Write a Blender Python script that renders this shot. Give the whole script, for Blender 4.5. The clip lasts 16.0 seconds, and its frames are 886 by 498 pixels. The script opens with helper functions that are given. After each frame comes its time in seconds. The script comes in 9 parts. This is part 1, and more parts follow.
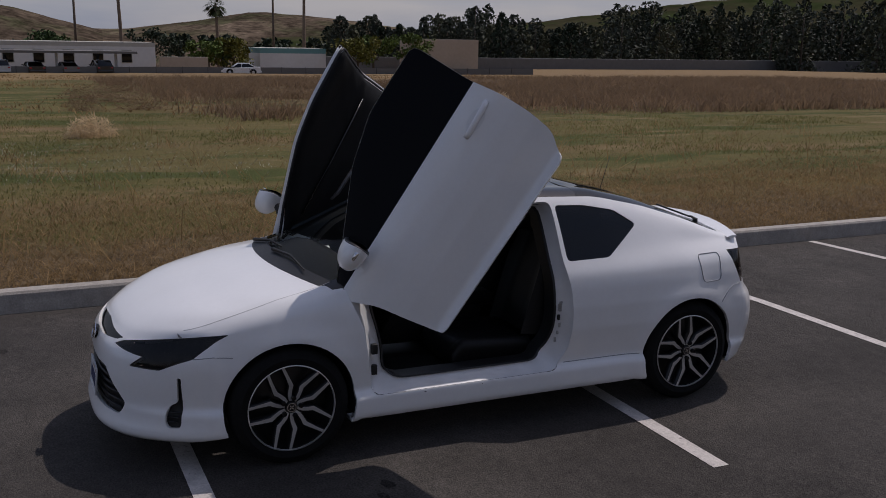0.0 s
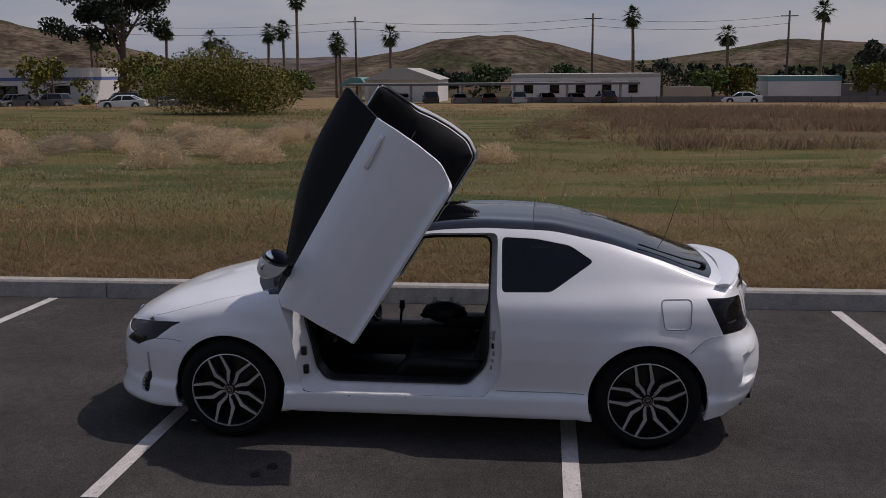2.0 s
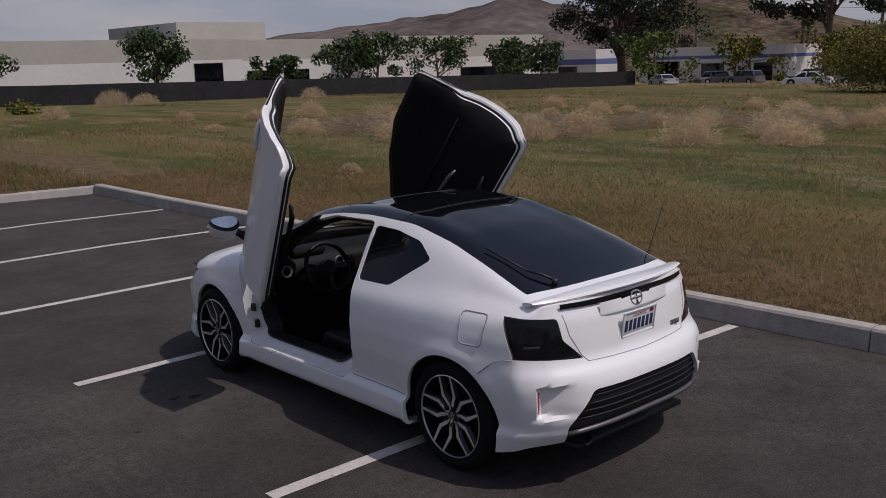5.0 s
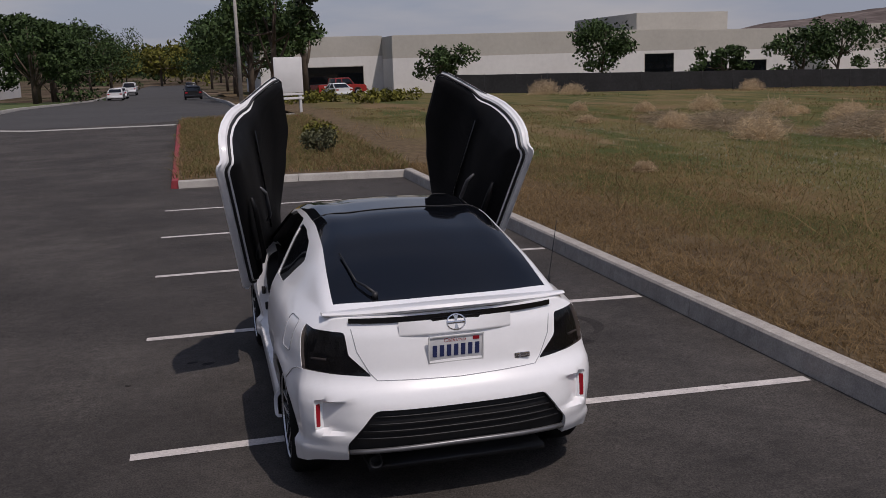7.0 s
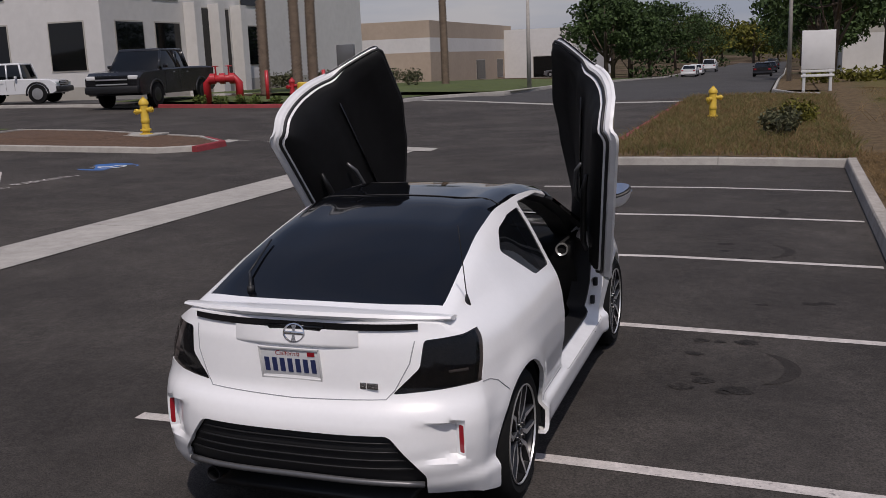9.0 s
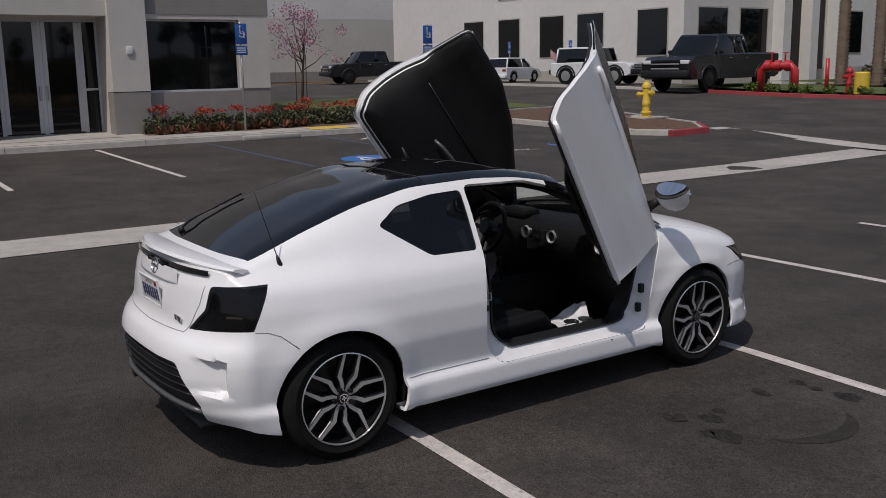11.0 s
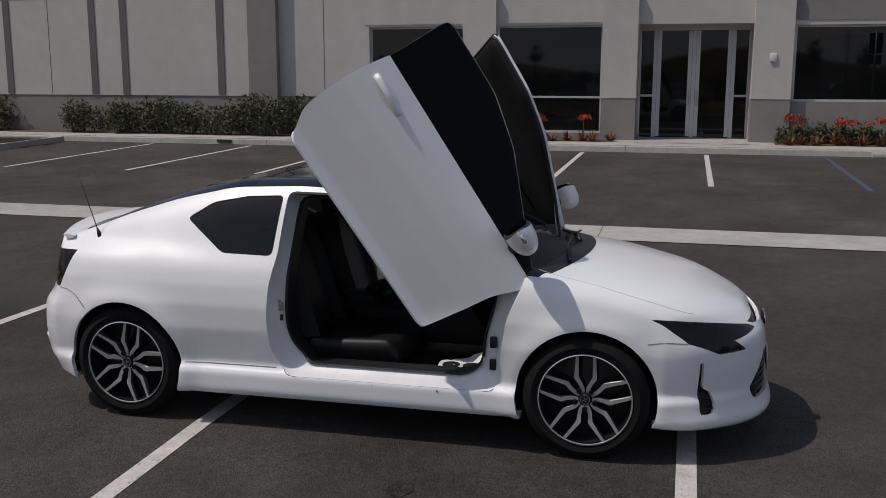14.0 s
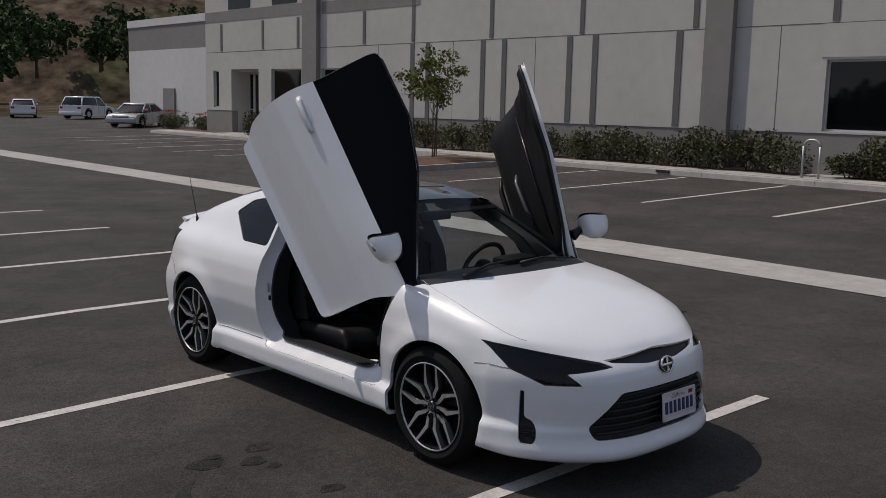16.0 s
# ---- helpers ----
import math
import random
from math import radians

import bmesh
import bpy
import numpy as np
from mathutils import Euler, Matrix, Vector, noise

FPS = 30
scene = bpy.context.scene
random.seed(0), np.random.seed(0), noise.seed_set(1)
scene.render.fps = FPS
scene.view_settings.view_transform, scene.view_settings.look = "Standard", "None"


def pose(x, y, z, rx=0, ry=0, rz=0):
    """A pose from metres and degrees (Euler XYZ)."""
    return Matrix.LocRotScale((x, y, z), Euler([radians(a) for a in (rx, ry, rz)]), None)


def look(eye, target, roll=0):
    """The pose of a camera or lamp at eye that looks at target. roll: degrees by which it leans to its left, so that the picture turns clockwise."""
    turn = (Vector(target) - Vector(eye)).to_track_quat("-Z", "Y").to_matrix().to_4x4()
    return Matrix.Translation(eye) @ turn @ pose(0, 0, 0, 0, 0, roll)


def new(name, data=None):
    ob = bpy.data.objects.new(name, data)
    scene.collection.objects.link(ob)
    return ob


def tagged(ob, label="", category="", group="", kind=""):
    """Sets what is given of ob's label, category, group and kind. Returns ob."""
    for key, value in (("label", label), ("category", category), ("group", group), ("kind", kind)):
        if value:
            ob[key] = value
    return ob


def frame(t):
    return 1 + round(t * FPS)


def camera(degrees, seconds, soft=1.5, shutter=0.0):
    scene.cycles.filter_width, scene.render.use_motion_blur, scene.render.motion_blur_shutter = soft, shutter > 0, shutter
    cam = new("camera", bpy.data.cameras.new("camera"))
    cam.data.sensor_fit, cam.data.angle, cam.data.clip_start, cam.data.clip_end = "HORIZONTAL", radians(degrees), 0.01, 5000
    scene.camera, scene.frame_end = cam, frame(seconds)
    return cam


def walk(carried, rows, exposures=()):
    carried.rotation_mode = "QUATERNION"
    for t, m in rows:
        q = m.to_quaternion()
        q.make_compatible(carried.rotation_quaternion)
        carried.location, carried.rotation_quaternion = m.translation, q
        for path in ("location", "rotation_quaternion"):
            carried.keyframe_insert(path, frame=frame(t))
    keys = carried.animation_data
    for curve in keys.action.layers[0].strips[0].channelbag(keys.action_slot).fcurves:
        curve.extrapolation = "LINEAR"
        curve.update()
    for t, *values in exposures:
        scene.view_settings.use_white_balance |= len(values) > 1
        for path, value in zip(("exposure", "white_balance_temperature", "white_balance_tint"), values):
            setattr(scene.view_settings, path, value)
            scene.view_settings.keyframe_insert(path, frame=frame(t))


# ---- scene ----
# Camera and its way round the car: x to the car's right, y to its front.
cam = camera(49.6, 16.0, soft=0.85)
PATH = [
    (0, (-5.725, 2.682, 2.33), (-3.949, 1.867, 1.904), 1.0),
    (0.5, (-6.142, 1.824, 2.34), (-4.26, 1.282, 1.935), 0.4),
    (1, (-6.423, 1.014, 2.344), (-4.481, 0.723, 1.966), 0.1),
    (1.5, (-6.591, 0.186, 2.382), (-4.627, 0.144, 2.008), -0.3),
    (2, (-6.691, -0.692, 2.404), (-4.737, -0.483, 2.031), -0.5),
    (2.5, (-6.538, -1.554, 2.422), (-4.624, -1.11, 2.052), -0.7),
    (3, (-6.141, -2.362, 2.42), (-4.294, -1.692, 2.048), -1.0),
    (3.5, (-5.71, -3.131, 2.403), (-3.959, -2.239, 2.03), -1.2),
    (4, (-5.252, -3.899, 2.388), (-3.631, -2.79, 2.013), -1.4),
    (4.2, (-5.101, -4.157, 2.378), (-3.533, -2.976, 1.997), -1.6),
    (6.3, (-2.556, -6.657, 2.378), (-1.78, -4.854, 1.997), -1.6),
    (6.5, (-2.172, -6.744, 2.367), (-1.483, -4.905, 1.988), -1.7),
    (7, (-1.295, -6.795, 2.352), (-0.803, -4.894, 1.97), -1.8),
    (7.5, (-0.386, -6.665, 2.317), (-0.112, -4.721, 1.938), -1.8),
    (8, (0.487, -6.384, 2.279), (0.505, -4.421, 1.898), -1.9),
    (8.5, (1.267, -6.047, 2.232), (0.949, -4.111, 1.844), -2.0),
    (9, (2.066, -5.696, 2.168), (1.395, -3.852, 1.782), -2.2),
    (9.2, (2.377, -5.549, 2.165), (1.581, -3.758, 1.769), -2.3),
    (11.3, (5.422, -3.104, 2.032), (3.708, -2.144, 1.655), -0.9),
    (11.5, (5.591, -2.771, 2.036), (3.829, -1.902, 1.659), -1.0),
    (12, (5.847, -1.877, 2.015), (3.987, -1.24, 1.648), -0.8),
    (12.5, (5.93, -0.954, 2.012), (4.001, -0.57, 1.65), -0.7),
    (13, (5.924, -0.035, 2.009), (3.959, 0.061, 1.648), -0.4),
    (13.5, (5.826, 0.889, 1.994), (3.868, 0.694, 1.636), -0.2),
    (14, (5.702, 1.812, 1.996), (3.794, 1.327, 1.644), 0.1),
    (14.5, (5.476, 2.693, 2.002), (3.657, 1.933, 1.662), 0.3),
    (15, (5.085, 3.529, 2.005), (3.393, 2.514, 1.675), 0.5),
    (15.5, (4.692, 4.326, 2.038), (3.16, 3.084, 1.706), 0.6),
    (16, (4.285, 5.156, 1.989), (2.948, 3.699, 1.691), 1.3),
]
walk(cam, [(t, look(eye, target, roll)) for t, eye, target, roll in PATH], [(0.0, -0.05, 6520, 19.0), (4.0, 0.0, 6550, 20.0), (9.0, 0.09, 6650, 18.5), (12.0, 0.11, 6650, 14.0), (16.0, 0.12, 6700, 14.0)])

# World, sun and exposure
world = bpy.data.worlds.new("sky")
scene.world = world
world.use_nodes = True
wn = world.node_tree.nodes
wl = world.node_tree.links
wn.clear()
SUN_DIR = Vector((0.25, -0.55, 1.0)).normalized()
sky = wn.new("ShaderNodeTexSky")
sky.sky_type = "NISHITA"
sky.sun_disc = False
sky.sun_elevation = math.asin(SUN_DIR.z)
sky.sun_rotation = math.atan2(SUN_DIR.x, SUN_DIR.y)
sky.air_density = 1.0
sky.dust_density = 1.2
sky.ozone_density = 1.7
bg = wn.new("ShaderNodeBackground")
bg.inputs["Strength"].default_value = 0.096
wout = wn.new("ShaderNodeOutputWorld")
# thin high cloud and haze over the blue, thickest towards the horizon
wtc = wn.new("ShaderNodeTexCoord")
wsep = wn.new("ShaderNodeSeparateXYZ")
wl.new(wtc.outputs["Generated"], wsep.inputs["Vector"])
wmap = wn.new("ShaderNodeMapping")
wmap.inputs["Scale"].default_value = (1.0, 1.0, 5.0)
wl.new(wtc.outputs["Generated"], wmap.inputs["Vector"])
wno = wn.new("ShaderNodeTexNoise")
wno.inputs["Scale"].default_value = 2.6
wno.inputs["Detail"].default_value = 5.0
wno.inputs["Roughness"].default_value = 0.55
wl.new(wmap.outputs["Vector"], wno.inputs["Vector"])
wcl = wn.new("ShaderNodeMapRange")
wcl.inputs["From Min"].default_value = 0.40
wcl.inputs["From Max"].default_value = 0.66
wl.new(wno.outputs["Fac"], wcl.inputs["Value"])
wmix = wn.new("ShaderNodeMix")
wmix.data_type = "RGBA"
wmix.inputs["A"].default_value = (2.35, 2.75, 3.45, 1)
wmix.inputs["B"].default_value = (3.7, 3.76, 3.92, 1)
wl.new(wcl.outputs["Result"], wmix.inputs["Factor"])
wel = wn.new("ShaderNodeMapRange")
wel.inputs["From Min"].default_value = 0.10
wel.inputs["From Max"].default_value = 0.60
wel.inputs["To Min"].default_value = 0.88
wel.inputs["To Max"].default_value = 0.25
wl.new(wsep.outputs["Z"], wel.inputs["Value"])
wsky = wn.new("ShaderNodeMix")
wsky.data_type = "RGBA"
wl.new(wel.outputs["Result"], wsky.inputs["Factor"])
wl.new(sky.outputs["Color"], wsky.inputs["A"])
wl.new(wmix.outputs["Result"], wsky.inputs["B"])
wl.new(wsky.outputs["Result"], bg.inputs["Color"])
wl.new(bg.outputs["Background"], wout.inputs["Surface"])
sun_data = bpy.data.lights.new("sun", "SUN")
sun_data.energy = 2.3
sun_data.angle = radians(0.6)
sun_data.color = (1.0, 0.962, 0.89)
sun = new("sun", sun_data)
sun.matrix_world = look(SUN_DIR * 60, (0, 0, 0))

# Materials
def material(name, base=(0.5, 0.5, 0.5), rough=0.5, metal=0.0, coat=0.0, alpha=None, spec=0.5, trans=0.0, ior=1.45):
    m = bpy.data.materials.new(name)
    m.use_nodes = True
    b = m.node_tree.nodes["Principled BSDF"]
    b.inputs["Base Color"].default_value = (*base, 1)
    b.inputs["Roughness"].default_value = rough
    b.inputs["Metallic"].default_value = metal
    b.inputs["Coat Weight"].default_value = coat
    b.inputs["Coat Roughness"].default_value = 0.06
    b.inputs["Specular IOR Level"].default_value = spec
    b.inputs["Transmission Weight"].default_value = trans
    b.inputs["IOR"].default_value = ior
    return m


def shade(m, scales=((8.0, 0.5),), tint=0.12, bump=0.0, bump_scale=60.0, rough_var=0.0, random=0.0, second=None, second_scale=3.0, second_at=(0.5, 0.65), stretch=(1, 1, 1)):
    """Adds colour variation at several scales, fine relief and an optional second colour in patches."""
    nt = m.node_tree
    b = nt.nodes["Principled BSDF"]
    base = tuple(b.inputs["Base Color"].default_value)
    geo = nt.nodes.new("ShaderNodeNewGeometry")
    mp = nt.nodes.new("ShaderNodeMapping")
    mp.inputs["Scale"].default_value = stretch
    nt.links.new(geo.outputs["Position"], mp.inputs["Vector"])
    col = None

    def mix(kind, a, c, fac):
        n = nt.nodes.new("ShaderNodeMix")
        n.data_type = "RGBA"
        n.blend_type = kind
        if isinstance(fac, float):
            n.inputs["Factor"].default_value = fac
        else:
            nt.links.new(fac, n.inputs["Factor"])
        for sock, v in ((n.inputs["A"], a), (n.inputs["B"], c)):
            if isinstance(v, tuple):
                sock.default_value = v
            else:
                nt.links.new(v, sock)
        return n.outputs["Result"]

    def noise_tex(scale, detail=4.0):
        n = nt.nodes.new("ShaderNodeTexNoise")
        n.inputs["Scale"].default_value = scale
        n.inputs["Detail"].default_value = detail
        n.inputs["Roughness"].default_value = 0.6
        nt.links.new(mp.outputs["Vector"], n.inputs["Vector"])
        return n.outputs["Fac"]

    def ramp(sock, lo, hi, a, c):
        r = nt.nodes.new("ShaderNodeMapRange")
        r.inputs["From Min"].default_value = lo
        r.inputs["From Max"].default_value = hi
        r.inputs["To Min"].default_value = a
        r.inputs["To Max"].default_value = c
        nt.links.new(sock, r.inputs["Value"])
        return r.outputs["Result"]

    col = base
    if second:
        col = mix("MIX", col, (*second, 1), ramp(noise_tex(second_scale), second_at[0], second_at[1], 0.0, 1.0))
    for scale, weight in scales:
        lum = ramp(noise_tex(scale), 0.3, 0.7, 1 - tint * weight * 2, 1 + tint * weight * 2)
        cmb = nt.nodes.new("ShaderNodeCombineColor")
        for k in ("Red", "Green", "Blue"):
            nt.links.new(lum, cmb.inputs[k])
        col = mix("MULTIPLY", col, cmb.outputs["Color"], 1.0)
    if random:
        info = nt.nodes.new("ShaderNodeObjectInfo")
        lum = ramp(info.outputs["Random"], 0, 1, 1 - random, 1 + random)
        cmb = nt.nodes.new("ShaderNodeCombineColor")
        for k in ("Red", "Green", "Blue"):
            nt.links.new(lum, cmb.inputs[k])
        col = mix("MULTIPLY", col, cmb.outputs["Color"], 1.0)
    if not isinstance(col, tuple):
        nt.links.new(col, b.inputs["Base Color"])
    if bump:
        bp = nt.nodes.new("ShaderNodeBump")
        bp.inputs["Strength"].default_value = bump
        bp.inputs["Distance"].default_value = 0.02
        nt.links.new(noise_tex(bump_scale, 6.0), bp.inputs["Height"])
        nt.links.new(bp.outputs["Normal"], b.inputs["Normal"])
    if rough_var:
        r0 = b.inputs["Roughness"].default_value
        nt.links.new(ramp(noise_tex(scales[0][0] * 1.7), 0.3, 0.7, max(r0 - rough_var, 0.02), min(r0 + rough_var, 1)), b.inputs["Roughness"])
    return m


def island_tint(m, lo, hi):
    """Brightens and darkens each loose piece of a joined mesh by its own chance."""
    nt = m.node_tree
    b = nt.nodes["Principled BSDF"]
    geo = nt.nodes.new("ShaderNodeNewGeometry")
    r = nt.nodes.new("ShaderNodeMapRange")
    r.inputs["To Min"].default_value = lo
    r.inputs["To Max"].default_value = hi
    nt.links.new(geo.outputs["Random Per Island"], r.inputs["Value"])
    cmb = nt.nodes.new("ShaderNodeCombineColor")
    for k in ("Red", "Green", "Blue"):
        nt.links.new(r.outputs["Result"], cmb.inputs[k])
    n = nt.nodes.new("ShaderNodeMix")
    n.data_type = "RGBA"
    n.blend_type = "MULTIPLY"
    n.inputs["Factor"].default_value = 1.0
    src = b.inputs["Base Color"]
    if src.links:
        nt.links.new(src.links[0].from_socket, n.inputs["A"])
    else:
        n.inputs["A"].default_value = tuple(src.default_value)
    nt.links.new(cmb.outputs["Color"], n.inputs["B"])
    nt.links.new(n.outputs["Result"], src)
    return m


def glass_material(name, tint, rough=0.02, clear=0.5):
    """Thin tinted pane: mixes a see-through and a glossy dark part."""
    m = bpy.data.materials.new(name)
    m.use_nodes = True
    nt = m.node_tree
    b = nt.nodes["Principled BSDF"]
    b.inputs["Base Color"].default_value = (0.006, 0.007, 0.009, 1)
    b.inputs["Roughness"].default_value = rough
    out = nt.nodes["Material Output"]
    tr = nt.nodes.new("ShaderNodeBsdfTransparent")
    tr.inputs["Color"].default_value = (*tint, 1)
    mx = nt.nodes.new("ShaderNodeMixShader")
    mx.inputs["Fac"].default_value = clear
    nt.links.new(b.outputs["BSDF"], mx.inputs[1])
    nt.links.new(tr.outputs["BSDF"], mx.inputs[2])
    nt.links.new(mx.outputs["Shader"], out.inputs["Surface"])
    return m


M = {}
M["paint"] = shade(material("white_car_paint", (0.81, 0.81, 0.81), 0.36, coat=0.8), ((3.0, 0.5), (40.0, 0.3)), 0.02, rough_var=0.05)
M["paint_jamb"] = shade(material("white_jamb_paint", (0.73, 0.73, 0.735), 0.4, coat=0.2), ((6.0, 0.6),), 0.06)
M["gap"] = material("panel_gap_black", (0.03, 0.03, 0.03), 0.8)
M["seam"] = material("panel_seam_grey", (0.28, 0.29, 0.30), 0.7)
M["seam_soft"] = material("panel_seam_light", (0.46, 0.46, 0.47), 0.6)
M["roof"] = shade(material("gloss_black_roof", (0.004, 0.0045, 0.006), 0.05, coat=0.3), ((2.0, 0.5),), 0.1)
M["rear_glass"] = material("dark_tinted_rear_glass", (0.003, 0.0035, 0.005), 0.04)
M["glass_dark"] = glass_material("dark_side_glass", (0.16, 0.17, 0.18), clear=0.35)
M["windscreen"] = glass_material("windscreen_glass", (0.80, 0.86, 0.85), clear=0.80)
M["black"] = shade(material("black_plastic", (0.012, 0.012, 0.013), 0.5), ((30.0, 0.5),), 0.15, bump=0.05, bump_scale=300)
M["door_glass"] = material("dark_door_glass", (0.005, 0.005, 0.006), 0.25, spec=0.08)
M["gloss_black"] = material("gloss_black_trim", (0.006, 0.006, 0.007), 0.15)
M["interior"] = shade(material("dark_cloth_trim", (0.0055, 0.0055, 0.006), 0.6, spec=0.25), ((20.0, 0.6),), 0.2, bump=0.1, bump_scale=200)
M["seat"] = shade(material("black_seat_leather", (0.0075, 0.0075, 0.008), 0.46, spec=0.3), ((15.0, 0.6),), 0.2, bump=0.04, bump_scale=160)
M["lamp"] = glass_material("smoked_lamp_glass", (0.55, 0.50, 0.48), 0.05, 0.42)
M["lamp_in"] = shade(material("smoked_reflector", (0.045, 0.036, 0.033), 0.35, metal=0.5), ((14.0, 0.6), (45.0, 0.5)), 0.35, bump=0.4, bump_scale=60)
M["tyre"] = shade(material("tyre_rubber", (0.009, 0.009, 0.009), 0.85, spec=0.2), ((25.0, 0.5),), 0.2, bump=0.1, bump_scale=120)
M["alloy"] = shade(material("machined_alloy", (0.62, 0.62, 0.62), 0.32, metal=0.7), ((60.0, 0.4),), 0.05)
M["alloy_black"] = material("black_alloy", (0.012, 0.012, 0.013), 0.3)
M["satin"] = shade(material("satin_grey_trim", (0.13, 0.13, 0.135), 0.38, metal=0.5), ((20.0, 0.5),), 0.08)
M["chrome"] = material("chrome", (0.75, 0.75, 0.76), 0.12, metal=1.0)
M["red"] = material("red_reflector", (0.30, 0.010, 0.018), 0.25, coat=0.5)
M["mirror"] = material("mirror_glass", (0.8, 0.8, 0.8), 0.02, metal=1.0)
M["plate"] = shade(material("plate_white", (0.62, 0.62, 0.62), 0.4), ((30.0, 0.5),), 0.05)
M["plate_blue"] = material("plate_ink_blue", (0.02, 0.03, 0.10), 0.5)
M["paper"] = shade(material("floor_mat_paper", (0.65, 0.66, 0.68), 0.8), ((9.0, 0.5),), 0.1)
M["asphalt"] = shade(material("asphalt", (0.049, 0.043, 0.0385), 0.88, spec=0.3), ((0.35, 0.6), (2.2, 0.5), (14.0, 0.6), (75.0, 1.6)), 0.17, bump=0.8, bump_scale=130, second=(0.068, 0.060, 0.053), second_scale=0.5, second_at=(0.42, 0.62))
M["asphalt_old"] = shade(material("street_asphalt", (0.060, 0.057, 0.055), 0.9, spec=0.3), ((0.2, 0.5), (3.0, 0.5)), 0.14, bump=0.3, bump_scale=120)
M["line"] = shade(material("road_paint_white", (0.50, 0.46, 0.43), 0.75), ((9.0, 0.6), (70.0, 0.6)), 0.14, bump=0.2, bump_scale=180, second=(0.20, 0.185, 0.175), second_scale=26.0, second_at=(0.60, 0.72))
M["blue_faded"] = shade(material("faded_blue_road_paint", (0.045, 0.075, 0.135), 0.8), ((9.0, 0.6), (40.0, 0.8)), 0.2, second=(0.05, 0.05, 0.055), second_scale=9.0, second_at=(0.48, 0.60))
M["blue_paint"] = shade(material("road_paint_blue", (0.03, 0.12, 0.34), 0.75), ((9.0, 0.6), (70.0, 0.6)), 0.14)
M["concrete"] = shade(material("concrete", (0.36, 0.34, 0.31), 0.88), ((0.6, 0.5), (5.0, 0.5), (60.0, 0.5)), 0.12, bump=0.25, bump_scale=120)
M["kerb"] = shade(material("kerb_concrete", (0.34, 0.31, 0.275), 0.9), ((0.9, 0.6), (7.0, 0.6), (60.0, 0.6)), 0.14, bump=0.35, bump_scale=90)
M["kerb_red"] = shade(material("kerb_red_paint", (0.25, 0.035, 0.04), 0.75), ((2.0, 0.6), (20.0, 0.6)), 0.14)
M["yellow"] = shade(material("hydrant_yellow", (0.62, 0.42, 0.05), 0.5), ((8.0, 0.5),), 0.08)
M["stain_faint"] = shade(material("faint_stain", (0.036, 0.032, 0.029), 0.88, spec=0.2), ((9.0, 0.6), (75.0, 1.0)), 0.2, bump=0.6, bump_scale=130)
M["stain"] = shade(material("oil_stain", (0.024, 0.0215, 0.0195), 0.86, spec=0.2), ((12.0, 0.6), (75.0, 1.2)), 0.3, bump=0.7, bump_scale=130, second=(0.043, 0.038, 0.034), second_scale=14.0, second_at=(0.50, 0.64))


def part(name, bm, mat, parent=None, label="", smooth=True, angle=38):
    if smooth:
        for f in bm.faces:
            f.smooth = True
        lim = radians(angle)
        for e in bm.edges:
            if len(e.link_faces) == 2 and e.calc_face_angle(0) > lim:
                e.smooth = False
    me = bpy.data.meshes.new(name)
    bm.to_mesh(me)
    bm.free()
    if mat is not None:
        me.materials.append(mat)
    ob = new(name, me)
    if parent is not None:
        ob.parent = parent
    if label:
        ob["label"] = label
    return ob


def box(bm, cx, cy, cz, sx, sy, sz, bevel=0.0, m=None):
    r = bmesh.ops.create_cube(bm, size=1.0)
    vs = r["verts"]
    bmesh.ops.scale(bm, vec=(sx, sy, sz), verts=vs)
    if bevel:
        es = list({e for v in vs for e in v.link_edges})
        r = bmesh.ops.bevel(bm, geom=es, offset=bevel, segments=2, profile=0.5, affect="EDGES")
        vs = list({v for f in r["faces"] for v in f.verts} | {v for v in vs if v.is_valid})
        seen = set(vs)
        todo = list(vs)
        while todo:
            v = todo.pop()
            for e in v.link_edges:
                w = e.other_vert(v)
                if w not in seen:
                    seen.add(w)
                    todo.append(w)
        vs = list(seen)
    mm = Matrix.Translation((cx, cy, cz))
    if m is not None:
        mm = mm @ m
    bmesh.ops.transform(bm, matrix=mm, verts=vs)
    return vs


def tube(bm, pts, radius, seg=8, cap=True):
    """A round bar along a line of points; radius may be one number or one for each point."""
    pts = [Vector(p) for p in pts]
    rads = radius if isinstance(radius, (list, tuple)) else [radius] * len(pts)
    rings = []
    for i, p in enumerate(pts):
        d = (pts[min(i + 1, len(pts) - 1)] - pts[max(i - 1, 0)]).normalized()
        a = d.orthogonal().normalized() if i == 0 else (rings[-1][1] - d * rings[-1][1].dot(d)).normalized()
        b = d.cross(a)
        vs = [bm.verts.new(p + (a * math.cos(k * math.tau / seg) + b * math.sin(k * math.tau / seg)) * rads[i]) for k in range(seg)]
        rings.append((vs, a))
    for (r0, _), (r1, _) in zip(rings, rings[1:]):
        for k in range(seg):
            bm.faces.new((r0[k], r0[(k + 1) % seg], r1[(k + 1) % seg], r1[k]))
    if cap:
        bm.faces.new(list(reversed(rings[0][0])))
        bm.faces.new(rings[-1][0])


